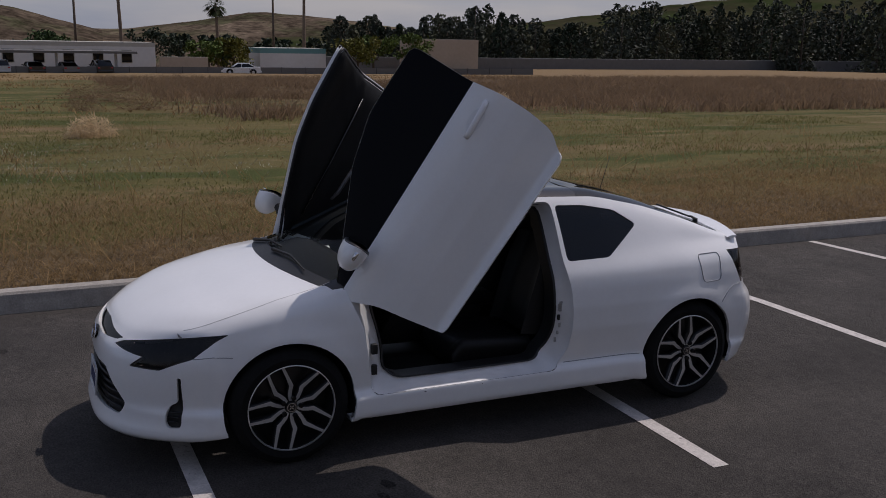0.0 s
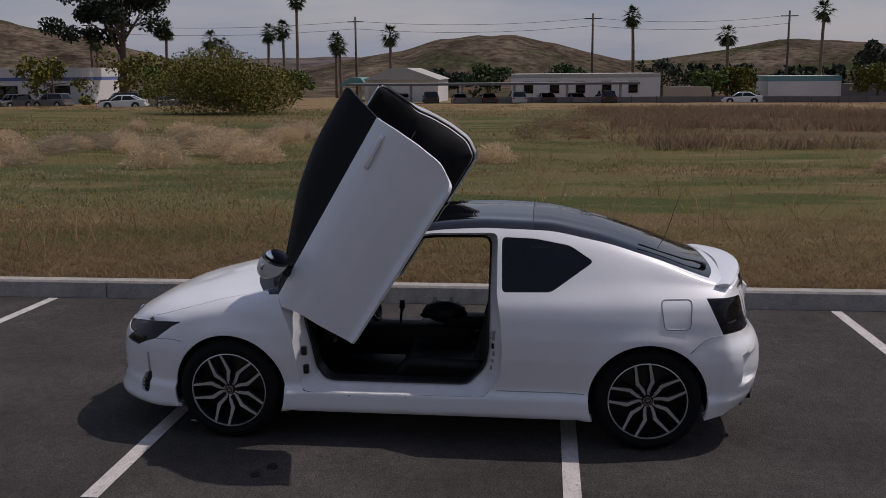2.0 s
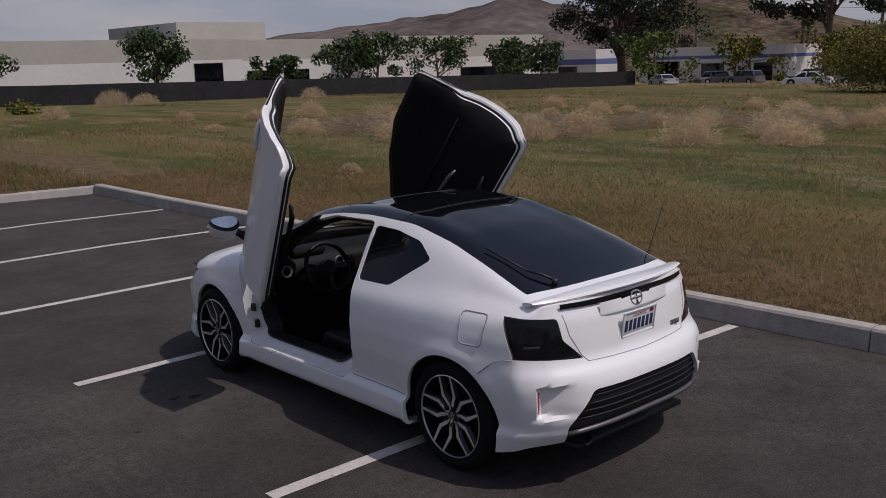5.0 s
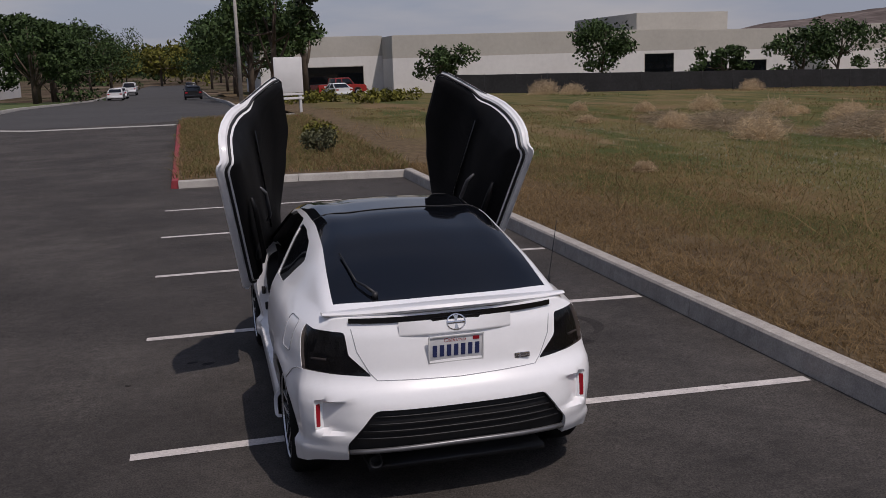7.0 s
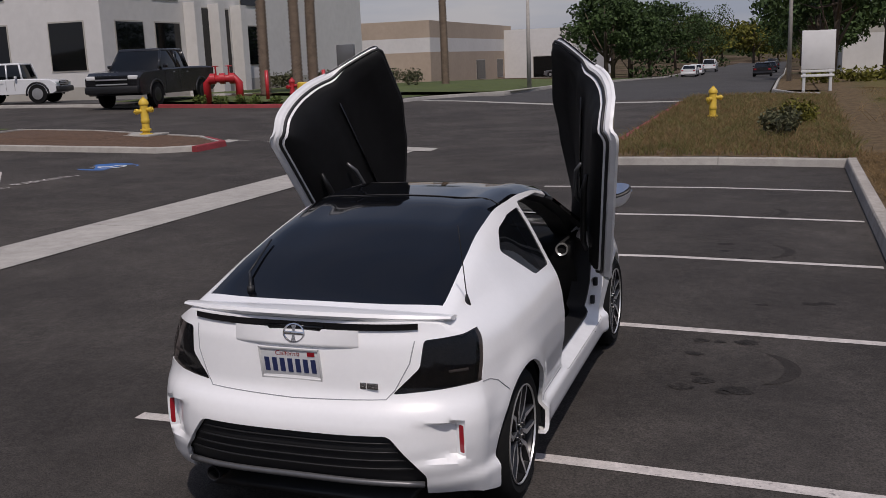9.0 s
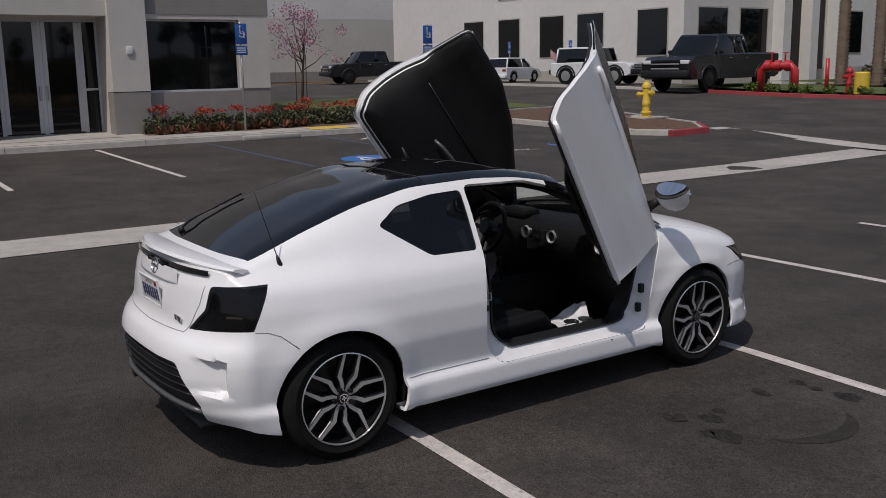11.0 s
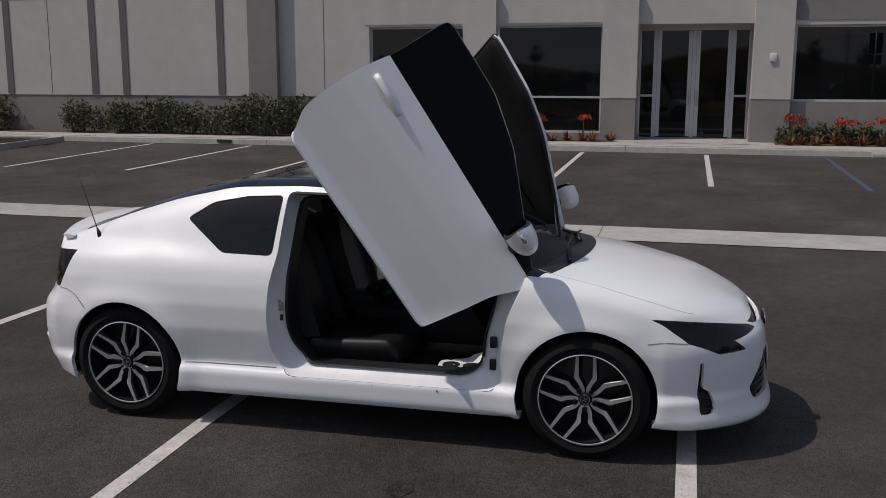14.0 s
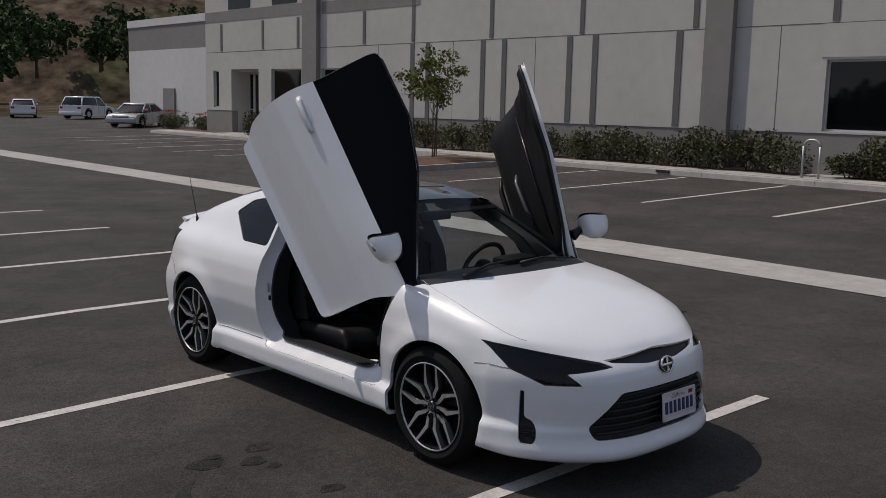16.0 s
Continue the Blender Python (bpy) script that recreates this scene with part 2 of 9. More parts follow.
def lathe(bm, profile, seg=32, axis="z", at=(0, 0, 0), closed=False):
    """Turns (radius, height) pairs round an axis."""
    rings = []
    for r, h in profile:
        ring = []
        for k in range(seg):
            c, s = math.cos(k * math.tau / seg) * r, math.sin(k * math.tau / seg) * r
            p = {"z": (c, s, h), "x": (h, c, s), "y": (c, h, s)}[axis]
            ring.append(bm.verts.new(Vector(p) + Vector(at)))
        rings.append(ring)
    pairs = list(zip(rings, rings[1:])) + ([(rings[-1], rings[0])] if closed else [])
    for a, b in pairs:
        for k in range(seg):
            bm.faces.new((a[k], a[(k + 1) % seg], b[(k + 1) % seg], b[k]))
    if not closed:
        for ring, (r, h) in ((rings[0], profile[0]), (rings[-1], profile[-1])):
            if r > 1e-4:
                bm.faces.new(ring)
    bmesh.ops.remove_doubles(bm, verts=[v for ring in rings for v in ring], dist=1e-5)


def prism(bm, poly, z0, z1, place=None):
    """A flat outline in x, y raised from z0 to z1; place moves each point."""
    f = place or (lambda p: p)
    lo = [bm.verts.new(f(Vector((x, y, z0)))) for x, y in poly]
    hi = [bm.verts.new(f(Vector((x, y, z1)))) for x, y in poly]
    n = len(poly)
    bm.faces.new(hi)
    bm.faces.new(list(reversed(lo)))
    for k in range(n):
        bm.faces.new((lo[k], lo[(k + 1) % n], hi[(k + 1) % n], hi[k]))


def thing(name, label, category, at=(0, 0, 0), rz=0.0, group="", kind=""):
    ob = new(name)
    ob.matrix_basis = pose(*at, 0, 0, rz)
    return tagged(ob, label, category, group, kind)
M["wall_light"] = shade(material("painted_tilt_up_wall", (0.50, 0.475, 0.44), 0.85), ((0.25, 0.5), (2.5, 0.4), (40.0, 0.3)), 0.06, bump=0.08, bump_scale=80)
M["wall_dark"] = shade(material("grey_painted_wall", (0.235, 0.22, 0.205), 0.85), ((0.25, 0.5), (2.5, 0.4), (40.0, 0.3)), 0.07, bump=0.08, bump_scale=80)
M["wall_reveal"] = shade(material("dark_reveal", (0.13, 0.125, 0.12), 0.85), ((1.0, 0.5),), 0.08)
M["wall_white"] = shade(material("white_stucco", (0.60, 0.585, 0.56), 0.88), ((0.2, 0.5), (2.0, 0.4)), 0.05, bump=0.06, bump_scale=60)
M["wall_tan"] = shade(material("tan_stucco", (0.40, 0.32, 0.245), 0.88), ((0.2, 0.5), (2.0, 0.4)), 0.06)
M["wall_band"] = shade(material("grey_beige_band", (0.40, 0.38, 0.335), 0.88), ((0.2, 0.5), (2.0, 0.4)), 0.06)
M["blue_band"] = material("blue_wall_band", (0.10, 0.13, 0.30), 0.8)
M["teal"] = material("teal_roof", (0.12, 0.26, 0.26), 0.6)
M["office_glass"] = material("dark_office_glass", (0.004, 0.005, 0.006), 0.03)
M["window_frame"] = material("pale_aluminium", (0.52, 0.52, 0.52), 0.4, metal=0.3)
M["steel"] = shade(material("galvanised_steel", (0.42, 0.42, 0.42), 0.45, metal=0.7), ((8.0, 0.5),), 0.08)
M["mulch"] = shade(material("bark_mulch", (0.10, 0.058, 0.035), 0.95), ((6.0, 0.6), (40.0, 0.8)), 0.25, bump=0.8, bump_scale=50)
M["lawn"] = shade(material("lawn", (0.068, 0.088, 0.022), 0.95), ((0.8, 0.6), (12.0, 0.7)), 0.2, bump=0.6, bump_scale=60)


def field_material():
    """Dry soil with belts of olive and green growth, pale straw and dark clods."""
    m = material("dry_field_soil", (0.15, 0.10, 0.05), 0.97, spec=0.1)
    nt = m.node_tree
    bs = nt.nodes["Principled BSDF"]
    geo = nt.nodes.new("ShaderNodeNewGeometry")

    def field_noise(scale, stretch, detail=5.0, at=(0, 0, 0)):
        mp = nt.nodes.new("ShaderNodeMapping")
        mp.inputs["Scale"].default_value = stretch
        mp.inputs["Location"].default_value = at
        nt.links.new(geo.outputs["Position"], mp.inputs["Vector"])
        n = nt.nodes.new("ShaderNodeTexNoise")
        n.inputs["Scale"].default_value = scale
        n.inputs["Detail"].default_value = detail
        n.inputs["Roughness"].default_value = 0.62
        nt.links.new(mp.outputs["Vector"], n.inputs["Vector"])
        return n.outputs["Fac"]

    def span(sock, lo, hi, a=0.0, c=1.0):
        r = nt.nodes.new("ShaderNodeMapRange")
        for key, v in (("From Min", lo), ("From Max", hi), ("To Min", a), ("To Max", c)):
            r.inputs[key].default_value = v
        nt.links.new(sock, r.inputs["Value"])
        return r.outputs["Result"]

    def blend(kind, a, c, fac):
        n = nt.nodes.new("ShaderNodeMix")
        n.data_type = "RGBA"
        n.blend_type = kind
        if isinstance(fac, float):
            n.inputs["Factor"].default_value = fac
        else:
            nt.links.new(fac, n.inputs["Factor"])
        for sock, v in ((n.inputs["A"], a), (n.inputs["B"], c)):
            if isinstance(v, tuple):
                sock.default_value = v
            else:
                nt.links.new(v, sock)
        return n.outputs["Result"]

    col = blend("MIX", (0.165, 0.112, 0.058, 1), (0.118, 0.099, 0.038, 1), span(field_noise(0.28, (1, 0.30, 1)), 0.36, 0.50))
    col = blend("MIX", col, (0.062, 0.073, 0.022, 1), span(field_noise(0.42, (1, 0.25, 1), at=(31, 7, 0)), 0.50, 0.57))
    col = blend("MIX", col, (0.215, 0.160, 0.085, 1), span(field_noise(0.9, (1, 0.35, 1), at=(5, 61, 0)), 0.56, 0.68, 0.0, 0.75))
    col = blend("MIX", col, (0.060, 0.045, 0.026, 1), span(field_noise(6.0, (1, 1, 1), 6.0), 0.54, 0.70, 0.0, 0.7))
    col = blend("MIX", col, (0.270, 0.205, 0.115, 1), span(field_noise(22.0, (1, 1, 1), 6.0), 0.58, 0.72, 0.0, 0.6))
    # trodden dry verge along the kerb, with a ragged edge
    xyz = nt.nodes.new("ShaderNodeSeparateXYZ")
    nt.links.new(geo.outputs["Position"], xyz.inputs["Vector"])

    def ragged(axis, amount, noise_sock):
        n = nt.nodes.new("ShaderNodeMath")
        n.operation = "MULTIPLY_ADD"
        n.inputs[1].default_value = amount
        nt.links.new(noise_sock, n.inputs[0])
        nt.links.new(xyz.outputs[axis], n.inputs[2])
        return n.outputs["Value"]

    def both(a, c):
        n = nt.nodes.new("ShaderNodeMath")
        n.operation = "MULTIPLY"
        nt.links.new(a, n.inputs[0])
        nt.links.new(c, n.inputs[1])
        return n.outputs["Value"]

    # a broad belt of dry brown weeds, then a mown tan strip before the far road
    wide = field_noise(0.16, (1, 0.6, 1), at=(17, 3, 0))
    belt = both(span(ragged("X", 9.0, wide), 29.0, 32.0), span(ragged("Y", 14.0, wide), 8.0, -12.0))
    brown = blend("MIX", (0.125, 0.082, 0.048, 1), (0.070, 0.048, 0.030, 1), span(field_noise(1.1, (1, 0.4, 1), 6.0, (2, 4, 0)), 0.42, 0.60))
    col = blend("MIX", col, brown, belt)
    col = blend("MIX", col, (0.235, 0.160, 0.085, 1), span(ragged("X", 16.0, wide), 84.0, 92.0, 0.0, 0.8))
    edge = ragged("X", -5.0, field_noise(0.8, (1, 1, 1), at=(3, 9, 0)))
    verge = blend("MIX", (0.150, 0.108, 0.062, 1), (0.085, 0.060, 0.036, 1), span(field_noise(5.0, (1, 1, 1), 6.0, (8, 2, 0)), 0.40, 0.62))
    col = blend("MIX", verge, col, span(edge, 2.0, 3.6))
    nt.links.new(col, bs.inputs["Base Color"])
    bp = nt.nodes.new("ShaderNodeBump")
    bp.inputs["Strength"].default_value = 1.0
    bp.inputs["Distance"].default_value = 0.04
    nt.links.new(field_noise(14.0, (1, 1, 1), 7.0), bp.inputs["Height"])
    nt.links.new(bp.outputs["Normal"], bs.inputs["Normal"])
    return m


M["field"] = field_material()
M["hill"] = shade(material("dry_hillside", (0.098, 0.074, 0.054), 0.97, spec=0.0), ((0.012, 0.6), (0.07, 0.9), (0.25, 1.0)), 0.30, second=(0.055, 0.052, 0.030), second_scale=0.035, second_at=(0.48, 0.62))
# distance haze is put into this paler, greyer hill colour
M["hill_far"] = shade(material("haze_tinted_far_hill", (0.112, 0.092, 0.084), 0.97, spec=0.0), ((0.004, 0.8), (0.02, 0.9), (0.09, 0.8)), 0.2)
M["hill_green"] = shade(material("green_brown_hillside", (0.048, 0.044, 0.025), 0.97, spec=0.0), ((0.02, 0.6), (0.12, 0.7)), 0.2, second=(0.035, 0.045, 0.018), second_scale=0.05, second_at=(0.45, 0.6))
M["bark"] = shade(material("tree_bark", (0.10, 0.075, 0.055), 0.9), ((3.0, 0.6), (20.0, 0.6)), 0.2, bump=0.6, bump_scale=20)
M["palm_bark"] = shade(material("palm_bark", (0.17, 0.125, 0.09), 0.9), ((3.0, 0.6), (20.0, 0.6)), 0.2, bump=0.6, bump_scale=20)


def leaf_material(name, col, lo=0.55, hi=1.5, thin=False):
    m = island_tint(shade(material(name, col, 0.75, spec=0.25), ((0.6, 0.7),), 0.12), lo, hi)
    if thin:  # thin dry blades let light through
        nt = m.node_tree
        b = nt.nodes["Principled BSDF"]
        tr = nt.nodes.new("ShaderNodeBsdfTranslucent")
        nt.links.new(b.inputs["Base Color"].links[0].from_socket, tr.inputs["Color"])
        mx = nt.nodes.new("ShaderNodeMixShader")
        mx.inputs["Fac"].default_value = 0.5
        nt.links.new(b.outputs["BSDF"], mx.inputs[1])
        nt.links.new(tr.outputs["BSDF"], mx.inputs[2])
        nt.links.new(mx.outputs["Shader"], nt.nodes["Material Output"].inputs["Surface"])
    return m


M["leaf_green"] = leaf_material("dark_green_leaves", (0.035, 0.060, 0.018))
M["leaf_mid"] = leaf_material("fresh_green_leaves", (0.075, 0.105, 0.022))
M["leaf_olive"] = leaf_material("olive_leaves", (0.105, 0.100, 0.016))
M["leaf_fresh"] = leaf_material("pale_green_leaves", (0.13, 0.15, 0.04))
M["leaf_bush"] = leaf_material("yellow_green_bush_leaves", (0.125, 0.112, 0.022))
M["leaf_conifer"] = leaf_material("dark_conifer_foliage", (0.026, 0.036, 0.020))
# far belt leaves, lightened so the colour itself carries the air's haze
M["leaf_hazy"] = leaf_material("haze_tinted_foliage", (0.046, 0.052, 0.036))
M["leaf_belt_pale"] = leaf_material("pale_belt_foliage", (0.078, 0.080, 0.046))
M["leaf_palm"] = leaf_material("palm_fronds", (0.050, 0.060, 0.025))
M["leaf_red"] = leaf_material("reddish_leaves", (0.14, 0.055, 0.030))
M["blossom_pink"] = leaf_material("pink_blossom", (0.40, 0.20, 0.28), 0.7, 1.3)
M["blossom_red"] = leaf_material("orange_red_flowers", (0.32, 0.050, 0.030), 0.7, 1.3)
M["straw"] = leaf_material("dry_straw_grass", (0.260, 0.175, 0.085), 0.6, 1.4, True)
M["grass"] = leaf_material("field_grass", (0.172, 0.165, 0.062), 0.8, 1.25, True)
M["pale_weed"] = leaf_material("pale_grey_weeds", (0.34, 0.33, 0.24), 0.7, 1.3, True)
M["tumble"] = leaf_material("tumbleweed_twigs", (0.56, 0.43, 0.27), 0.8, 1.2, True)
M["brown_weed"] = leaf_material("brown_dry_weeds", (0.215, 0.145, 0.088), 0.7, 1.2, True)
M["brush"] = leaf_material("grey_dry_brush", (0.36, 0.285, 0.19), 0.7, 1.2, True)
M["leaf_sage"] = leaf_material("grey_green_shrub", (0.082, 0.085, 0.046))
M["hydrant_red"] = shade(material("hydrant_red", (0.42, 0.02, 0.025), 0.4, coat=0.3), ((8.0, 0.5),), 0.08)
M["sign_blue"] = material("sign_blue", (0.02, 0.09, 0.32), 0.5)
M["sign_white"] = shade(material("sign_white", (0.62, 0.62, 0.61), 0.6), ((2.0, 0.5),), 0.05)
M["fence"] = shade(material("black_fence_screen", (0.016, 0.016, 0.017), 0.9), ((0.7, 0.6), (6.0, 0.5)), 0.25)
for key, col in (("car_white", (0.65, 0.66, 0.67)), ("car_black", (0.012, 0.012, 0.014)), ("car_grey", (0.12, 0.12, 0.125)), ("car_silver", (0.40, 0.41, 0.42)), ("car_red", (0.30, 0.03, 0.025))):
    M[key] = material(key + "_paint", col, 0.25, coat=0.5)
M["flag"] = material("flag_red", (0.35, 0.03, 0.05), 0.8)
M["flag_blue"] = material("flag_blue", (0.03, 0.04, 0.14), 0.8)

# Ground, kerbs and road marks
GRADE_X = (-70.0, -30.0, -18.0, -11.9, -7.85, -7.27, -6.68, -1.9, 0.9, 3.05)


def rise(x, y):
    """The lie of the land: the lot falls to its gutter and to the field."""
    if x < 3.4:
        r = float(np.interp(x, GRADE_X, (0.60, 0.42, 0.20, 0.09, -0.075, -0.09, -0.075, 0.0, 0.0, -0.045)))
    else:
        r = -0.045 - 0.02 * (x - 3.4) if x < 200 else -3.975
    return r + float(np.interp(y, (12, 35, 60, 110, 300), (0.0, 0.25, 0.10, -0.9, -2.0)))


def sheet(bm, x0, x1, y0, y1, dz, step=3.0, uneven=0.0):
    ny = max(1, round((y1 - y0) / step))
    stops = [x0] + [v for v in GRADE_X if x0 < v < x1] + [x1]
    xs_ = []
    for a, c in zip(stops, stops[1:]):
        n = max(1, round((c - a) / step))
        xs_ += [a + (c - a) * k / n for k in range(n)]
    rows = []
    for x in xs_ + [x1]:
        rows.append([])
        for j in range(ny + 1):
            y = y0 + (y1 - y0) * j / ny
            z = rise(x, y) + dz
            if uneven:
                z += uneven * noise.noise(Vector((x * 0.21, y * 0.21, 0)))
            rows[-1].append(Vector((x, y, z)))
    grid_faces_flat(bm, rows)


def grid_faces_flat(bm, rows):
    vs = [[bm.verts.new(p) for p in row] for row in rows]
    for a, b in zip(vs, vs[1:]):
        for k in range(len(a) - 1):
            bm.faces.new((a[k], b[k], b[k + 1], a[k + 1]))


def field_z(x, y):
    d = min(max(x - 3.22, 0), max(y - 13.2, 0) if x < 3.22 else 99) if x < 3.22 else x - 3.22
    edge = min(d / 1.5, 1.0)
    return rise(x, y) + 0.155 + 0.02 * edge + edge * 0.09 * noise.noise(Vector((x * 0.2, y * 0.2, 0))) + edge * 0.03 * noise.noise(Vector((x * 0.9, y * 0.9, 4)))


# one sheet out to the horizon, under all else
b = bmesh.new()
xs = [-2400, -900, -300, -120, -70, -40, -20, -12, -7.3, -2, 0, 3.2, 6, 20, 60, 120, 200, 400, 900, 2400]
ysl = [-2400, -900, -300, -120, -60, -20, 0, 12, 20, 35, 60, 85, 110, 170, 300, 900, 2400]
grid_faces_flat(b, [[Vector((x, y, rise(max(min(x, 190), -70), min(y, 300)) - 0.24)) for y in ysl] for x in xs])
tagged(part("ground", b, M["hill"]), "dry brown ground reaching the horizon", "ground", kind="structure")
b = bmesh.new()
sheet(b, -70, 3.09, -75, 13.2, 0.0)
tagged(part("pavement", b, M["asphalt"], smooth=False), "dark asphalt of the parking lot", "asphalt", kind="structure")
b = bmesh.new()
sheet(b, -60, -1.70, 13.2, 36.0, 0.0)
tagged(part("drive", b, M["asphalt"], smooth=False), "dark asphalt drive beside the lot", "asphalt", kind="structure")
b = bmesh.new()
sheet(b, -11.6, 1.2, 36.0, 300, -0.002, 6.0)
sheet(b, -60, -11.6, 36.0, 41.0, -0.002, 4.0)
tagged(part("street", b, M["asphalt_old"], smooth=False), "grey asphalt street running away from the lot", "street", kind="structure")

# the field
b = bmesh.new()
rows = []
gx = [3.22, 3.45] + list(np.arange(4.0, 12, 0.5)) + list(np.arange(12, 60, 2.0)) + list(np.arange(60, 180, 6.0))
gy = list(np.arange(-150, -20, 6.0)) + list(np.arange(-20, 40, 0.75)) + list(np.arange(40, 150, 5.0))
grid_faces_flat(b, [[Vector((x, y, field_z(x, y))) for y in gy] for x in gx])
tagged(part("field", b, M["field"]), "open field of dry soil with patchy grass", "field", kind="structure")
b = bmesh.new()
gx = list(np.arange(-1.60, 3.23, 0.4)) + [3.22]
gy = list(np.arange(13.3, 34.5, 0.75))
grid_faces_flat(b, [[Vector((x, y, rise(x, y) + 0.13 + 0.05 * noise.noise(Vector((x * 0.4, y * 0.4, 0))))) for y in gy] for x in gx])
tagged(part("field_corner", b, M["field"]), "weedy corner of the field beside the drive", "field", kind="structure")


def kerb_run(pts, width=0.16, height=0.15, mat="kerb", piece=3.05, name="kerb", label="weathered concrete kerb", side=1):
    """Kerb stones end to end along a line; the face is on the line, the body to one side."""
    owner = tagged(new(name), label, "kerb", kind="structure")
    for (xa, ya), (xb, yb) in zip(pts, pts[1:]):
        d = Vector((xb - xa, yb - ya, 0))
        n = max(1, round(d.length / piece))
        nrm = Vector((-d.y, d.x, 0)).normalized() * side
        for k in range(n):
            p = Vector((xa, ya, 0)) + d * (k / n) + d.normalized() * 0.006
            q = Vector((xa, ya, 0)) + d * ((k + 1) / n) - d.normalized() * 0.006
            bm = bmesh.new()
            prof = [(0.0, -0.12), (0.0, 0.0), (0.022, height - 0.022), (0.04, height), (width, height), (width, -0.12)]
            ends = []
            for e in (p, q):
                ends.append([bm.verts.new(e + nrm * u + Vector((0, 0, rise(e.x, e.y) + v))) for u, v in prof])
            for i in range(len(prof)):
                j = (i + 1) % len(prof)
                bm.faces.new((ends[0][i], ends[0][j], ends[1][j], ends[1][i]))
            bm.faces.new(ends[0])
            bm.faces.new(list(reversed(ends[1])))
            bmesh.ops.recalc_face_normals(bm, faces=bm.faces[:])
            part("kerb_stone", bm, M[mat], owner, smooth=False)
    return owner


kerb_run([(3.06, -60.0), (3.06, 13.2)], side=-1, width=0.18, height=0.185)
kerb_run([(3.24, 13.2), (-1.60, 13.2)], side=-1, label="pale concrete kerb at the end of the lot", mat="concrete")
kerb_run([(-1.75, 13.25), (-1.75, 31.0), (-1.0, 33.0), (1.0, 34.2), (3.5, 34.4)], mat="kerb_red", side=-1, label="red painted kerb along the drive")
kerb_run([(-18.2, -42), (-18.2, -18.4), (-18.2, -15.5), (-18.2, 13.0)], mat="concrete", side=1, label="pale concrete kerb in front of the offices")


def paint_mark(name, label, poly, mat="line", dz=0.004, group="", category="road mark", quads=False):
    bm = bmesh.new()
    lo = [bm.verts.new((x, y, rise(x, y) + dz)) for x, y in poly]
    if quads:
        for k in range(len(lo) // 2 - 1):
            bm.faces.new((lo[k], lo[k + 1], lo[-2 - k], lo[-1 - k]))
    else:
        bm.faces.new(lo)
    bmesh.ops.recalc_face_normals(bm, faces=bm.faces[:])
    if bm.faces[:][0].normal.z < 0:
        bmesh.ops.reverse_faces(bm, faces=bm.faces[:])
    return tagged(part(name, bm, M[mat], smooth=False), label, category, group)


def strip_poly(x0, y0, x1, y1, w, graded=False):
    """The outline of a straight strip; graded breaks it where the lie of the land does."""
    d = Vector((x1 - x0, y1 - y0)).normalized()
    s = Vector((-d.y, d.x)) * w / 2
    stops = [0.0, 1.0]
    if graded:
        stops = sorted(stops + [(g - x0) / (x1 - x0) for g in GRADE_X if 0.001 < (g - x0) / (x1 - x0) < 0.999])
    fwd = [(x0 + (x1 - x0) * k, y0 + (y1 - y0) * k) for k in stops]
    return [(x + s.x, y + s.y) for x, y in fwd] + [(x - s.x, y - s.y) for x, y in reversed(fwd)]


for k in range(-11, 5):
    y = -0.87 + 2.75 * k
    paint_mark("stall_line", "worn white painted parking stall line on asphalt", strip_poly(-1.81, y, 3.01, y, 0.105, True), group="stall lines", quads=True)
for k in range(-14, 1):
    y = 2.25 + 2.93 * k
    if -19.0 < y < -15.2:
        continue
    paint_mark("stall_line", "white painted parking stall line before the offices", strip_poly(-11.95, y, -17.9, y, 0.105), group="office stall lines")
# concrete drainage gutter down the middle of the lot
gut = tagged(new("drainage_gutter"), "pale concrete drainage gutter across the asphalt", "gutter", kind="structure")
for k in range(17):
    y1 = 16.6 - 5.3 * k
    bm = bmesh.new()
    rows = []
    for u, dz in ((-6.68, 0.004), (-6.95, 0.001), (-7.27, 0.0), (-7.57, 0.001), (-7.85, 0.004)):
        rows.append([Vector((u, y, dz + 0.006 + rise(u, y))) for y in (y1 - 5.29, y1 - 4.6, y1 - 2.7, y1)])
    grid_faces_flat(bm, rows)
    part("gutter_slab", bm, M["concrete"], gut)
for poly in ([(-6.2, 16.4), (-6.25, 17.1), (-8.3, 17.45), (-13.0, 18.1), (-13.0, 17.5), (-8.3, 16.8)],):
    g = paint_mark("gutter_branch", "pale concrete gutter branch by the island", poly, "concrete", 0.008, category="gutter")
paint_mark("cross_gutter", "pale concrete cross gutter at the street", strip_poly(-14.0, 36.2, -1.8, 33.2, 0.7, True), "concrete", 0.008, category="gutter", quads=True)
# accessible stalls
for xa, ya, xb, yb in ((-16.5, 8.5, -18.0, 10.4), (-14.8, 8.4, -17.3, 11.0), (-13.15, 8.3, -15.7, 10.9), (-12.2, 8.6, -14.2, 10.75)):
    paint_mark("hatch_bar", "white diagonal hatch bar beside an accessible stall", strip_poly(xa, ya, xb, yb, 0.12), group="hatch bars")
for y in (4.9, 8.05, 11.2):
    paint_mark("blue_stall_line", "blue painted line of an accessible stall", strip_poly(-11.95, y, -17.9, y, 0.10), "blue_faded", group="blue lines")


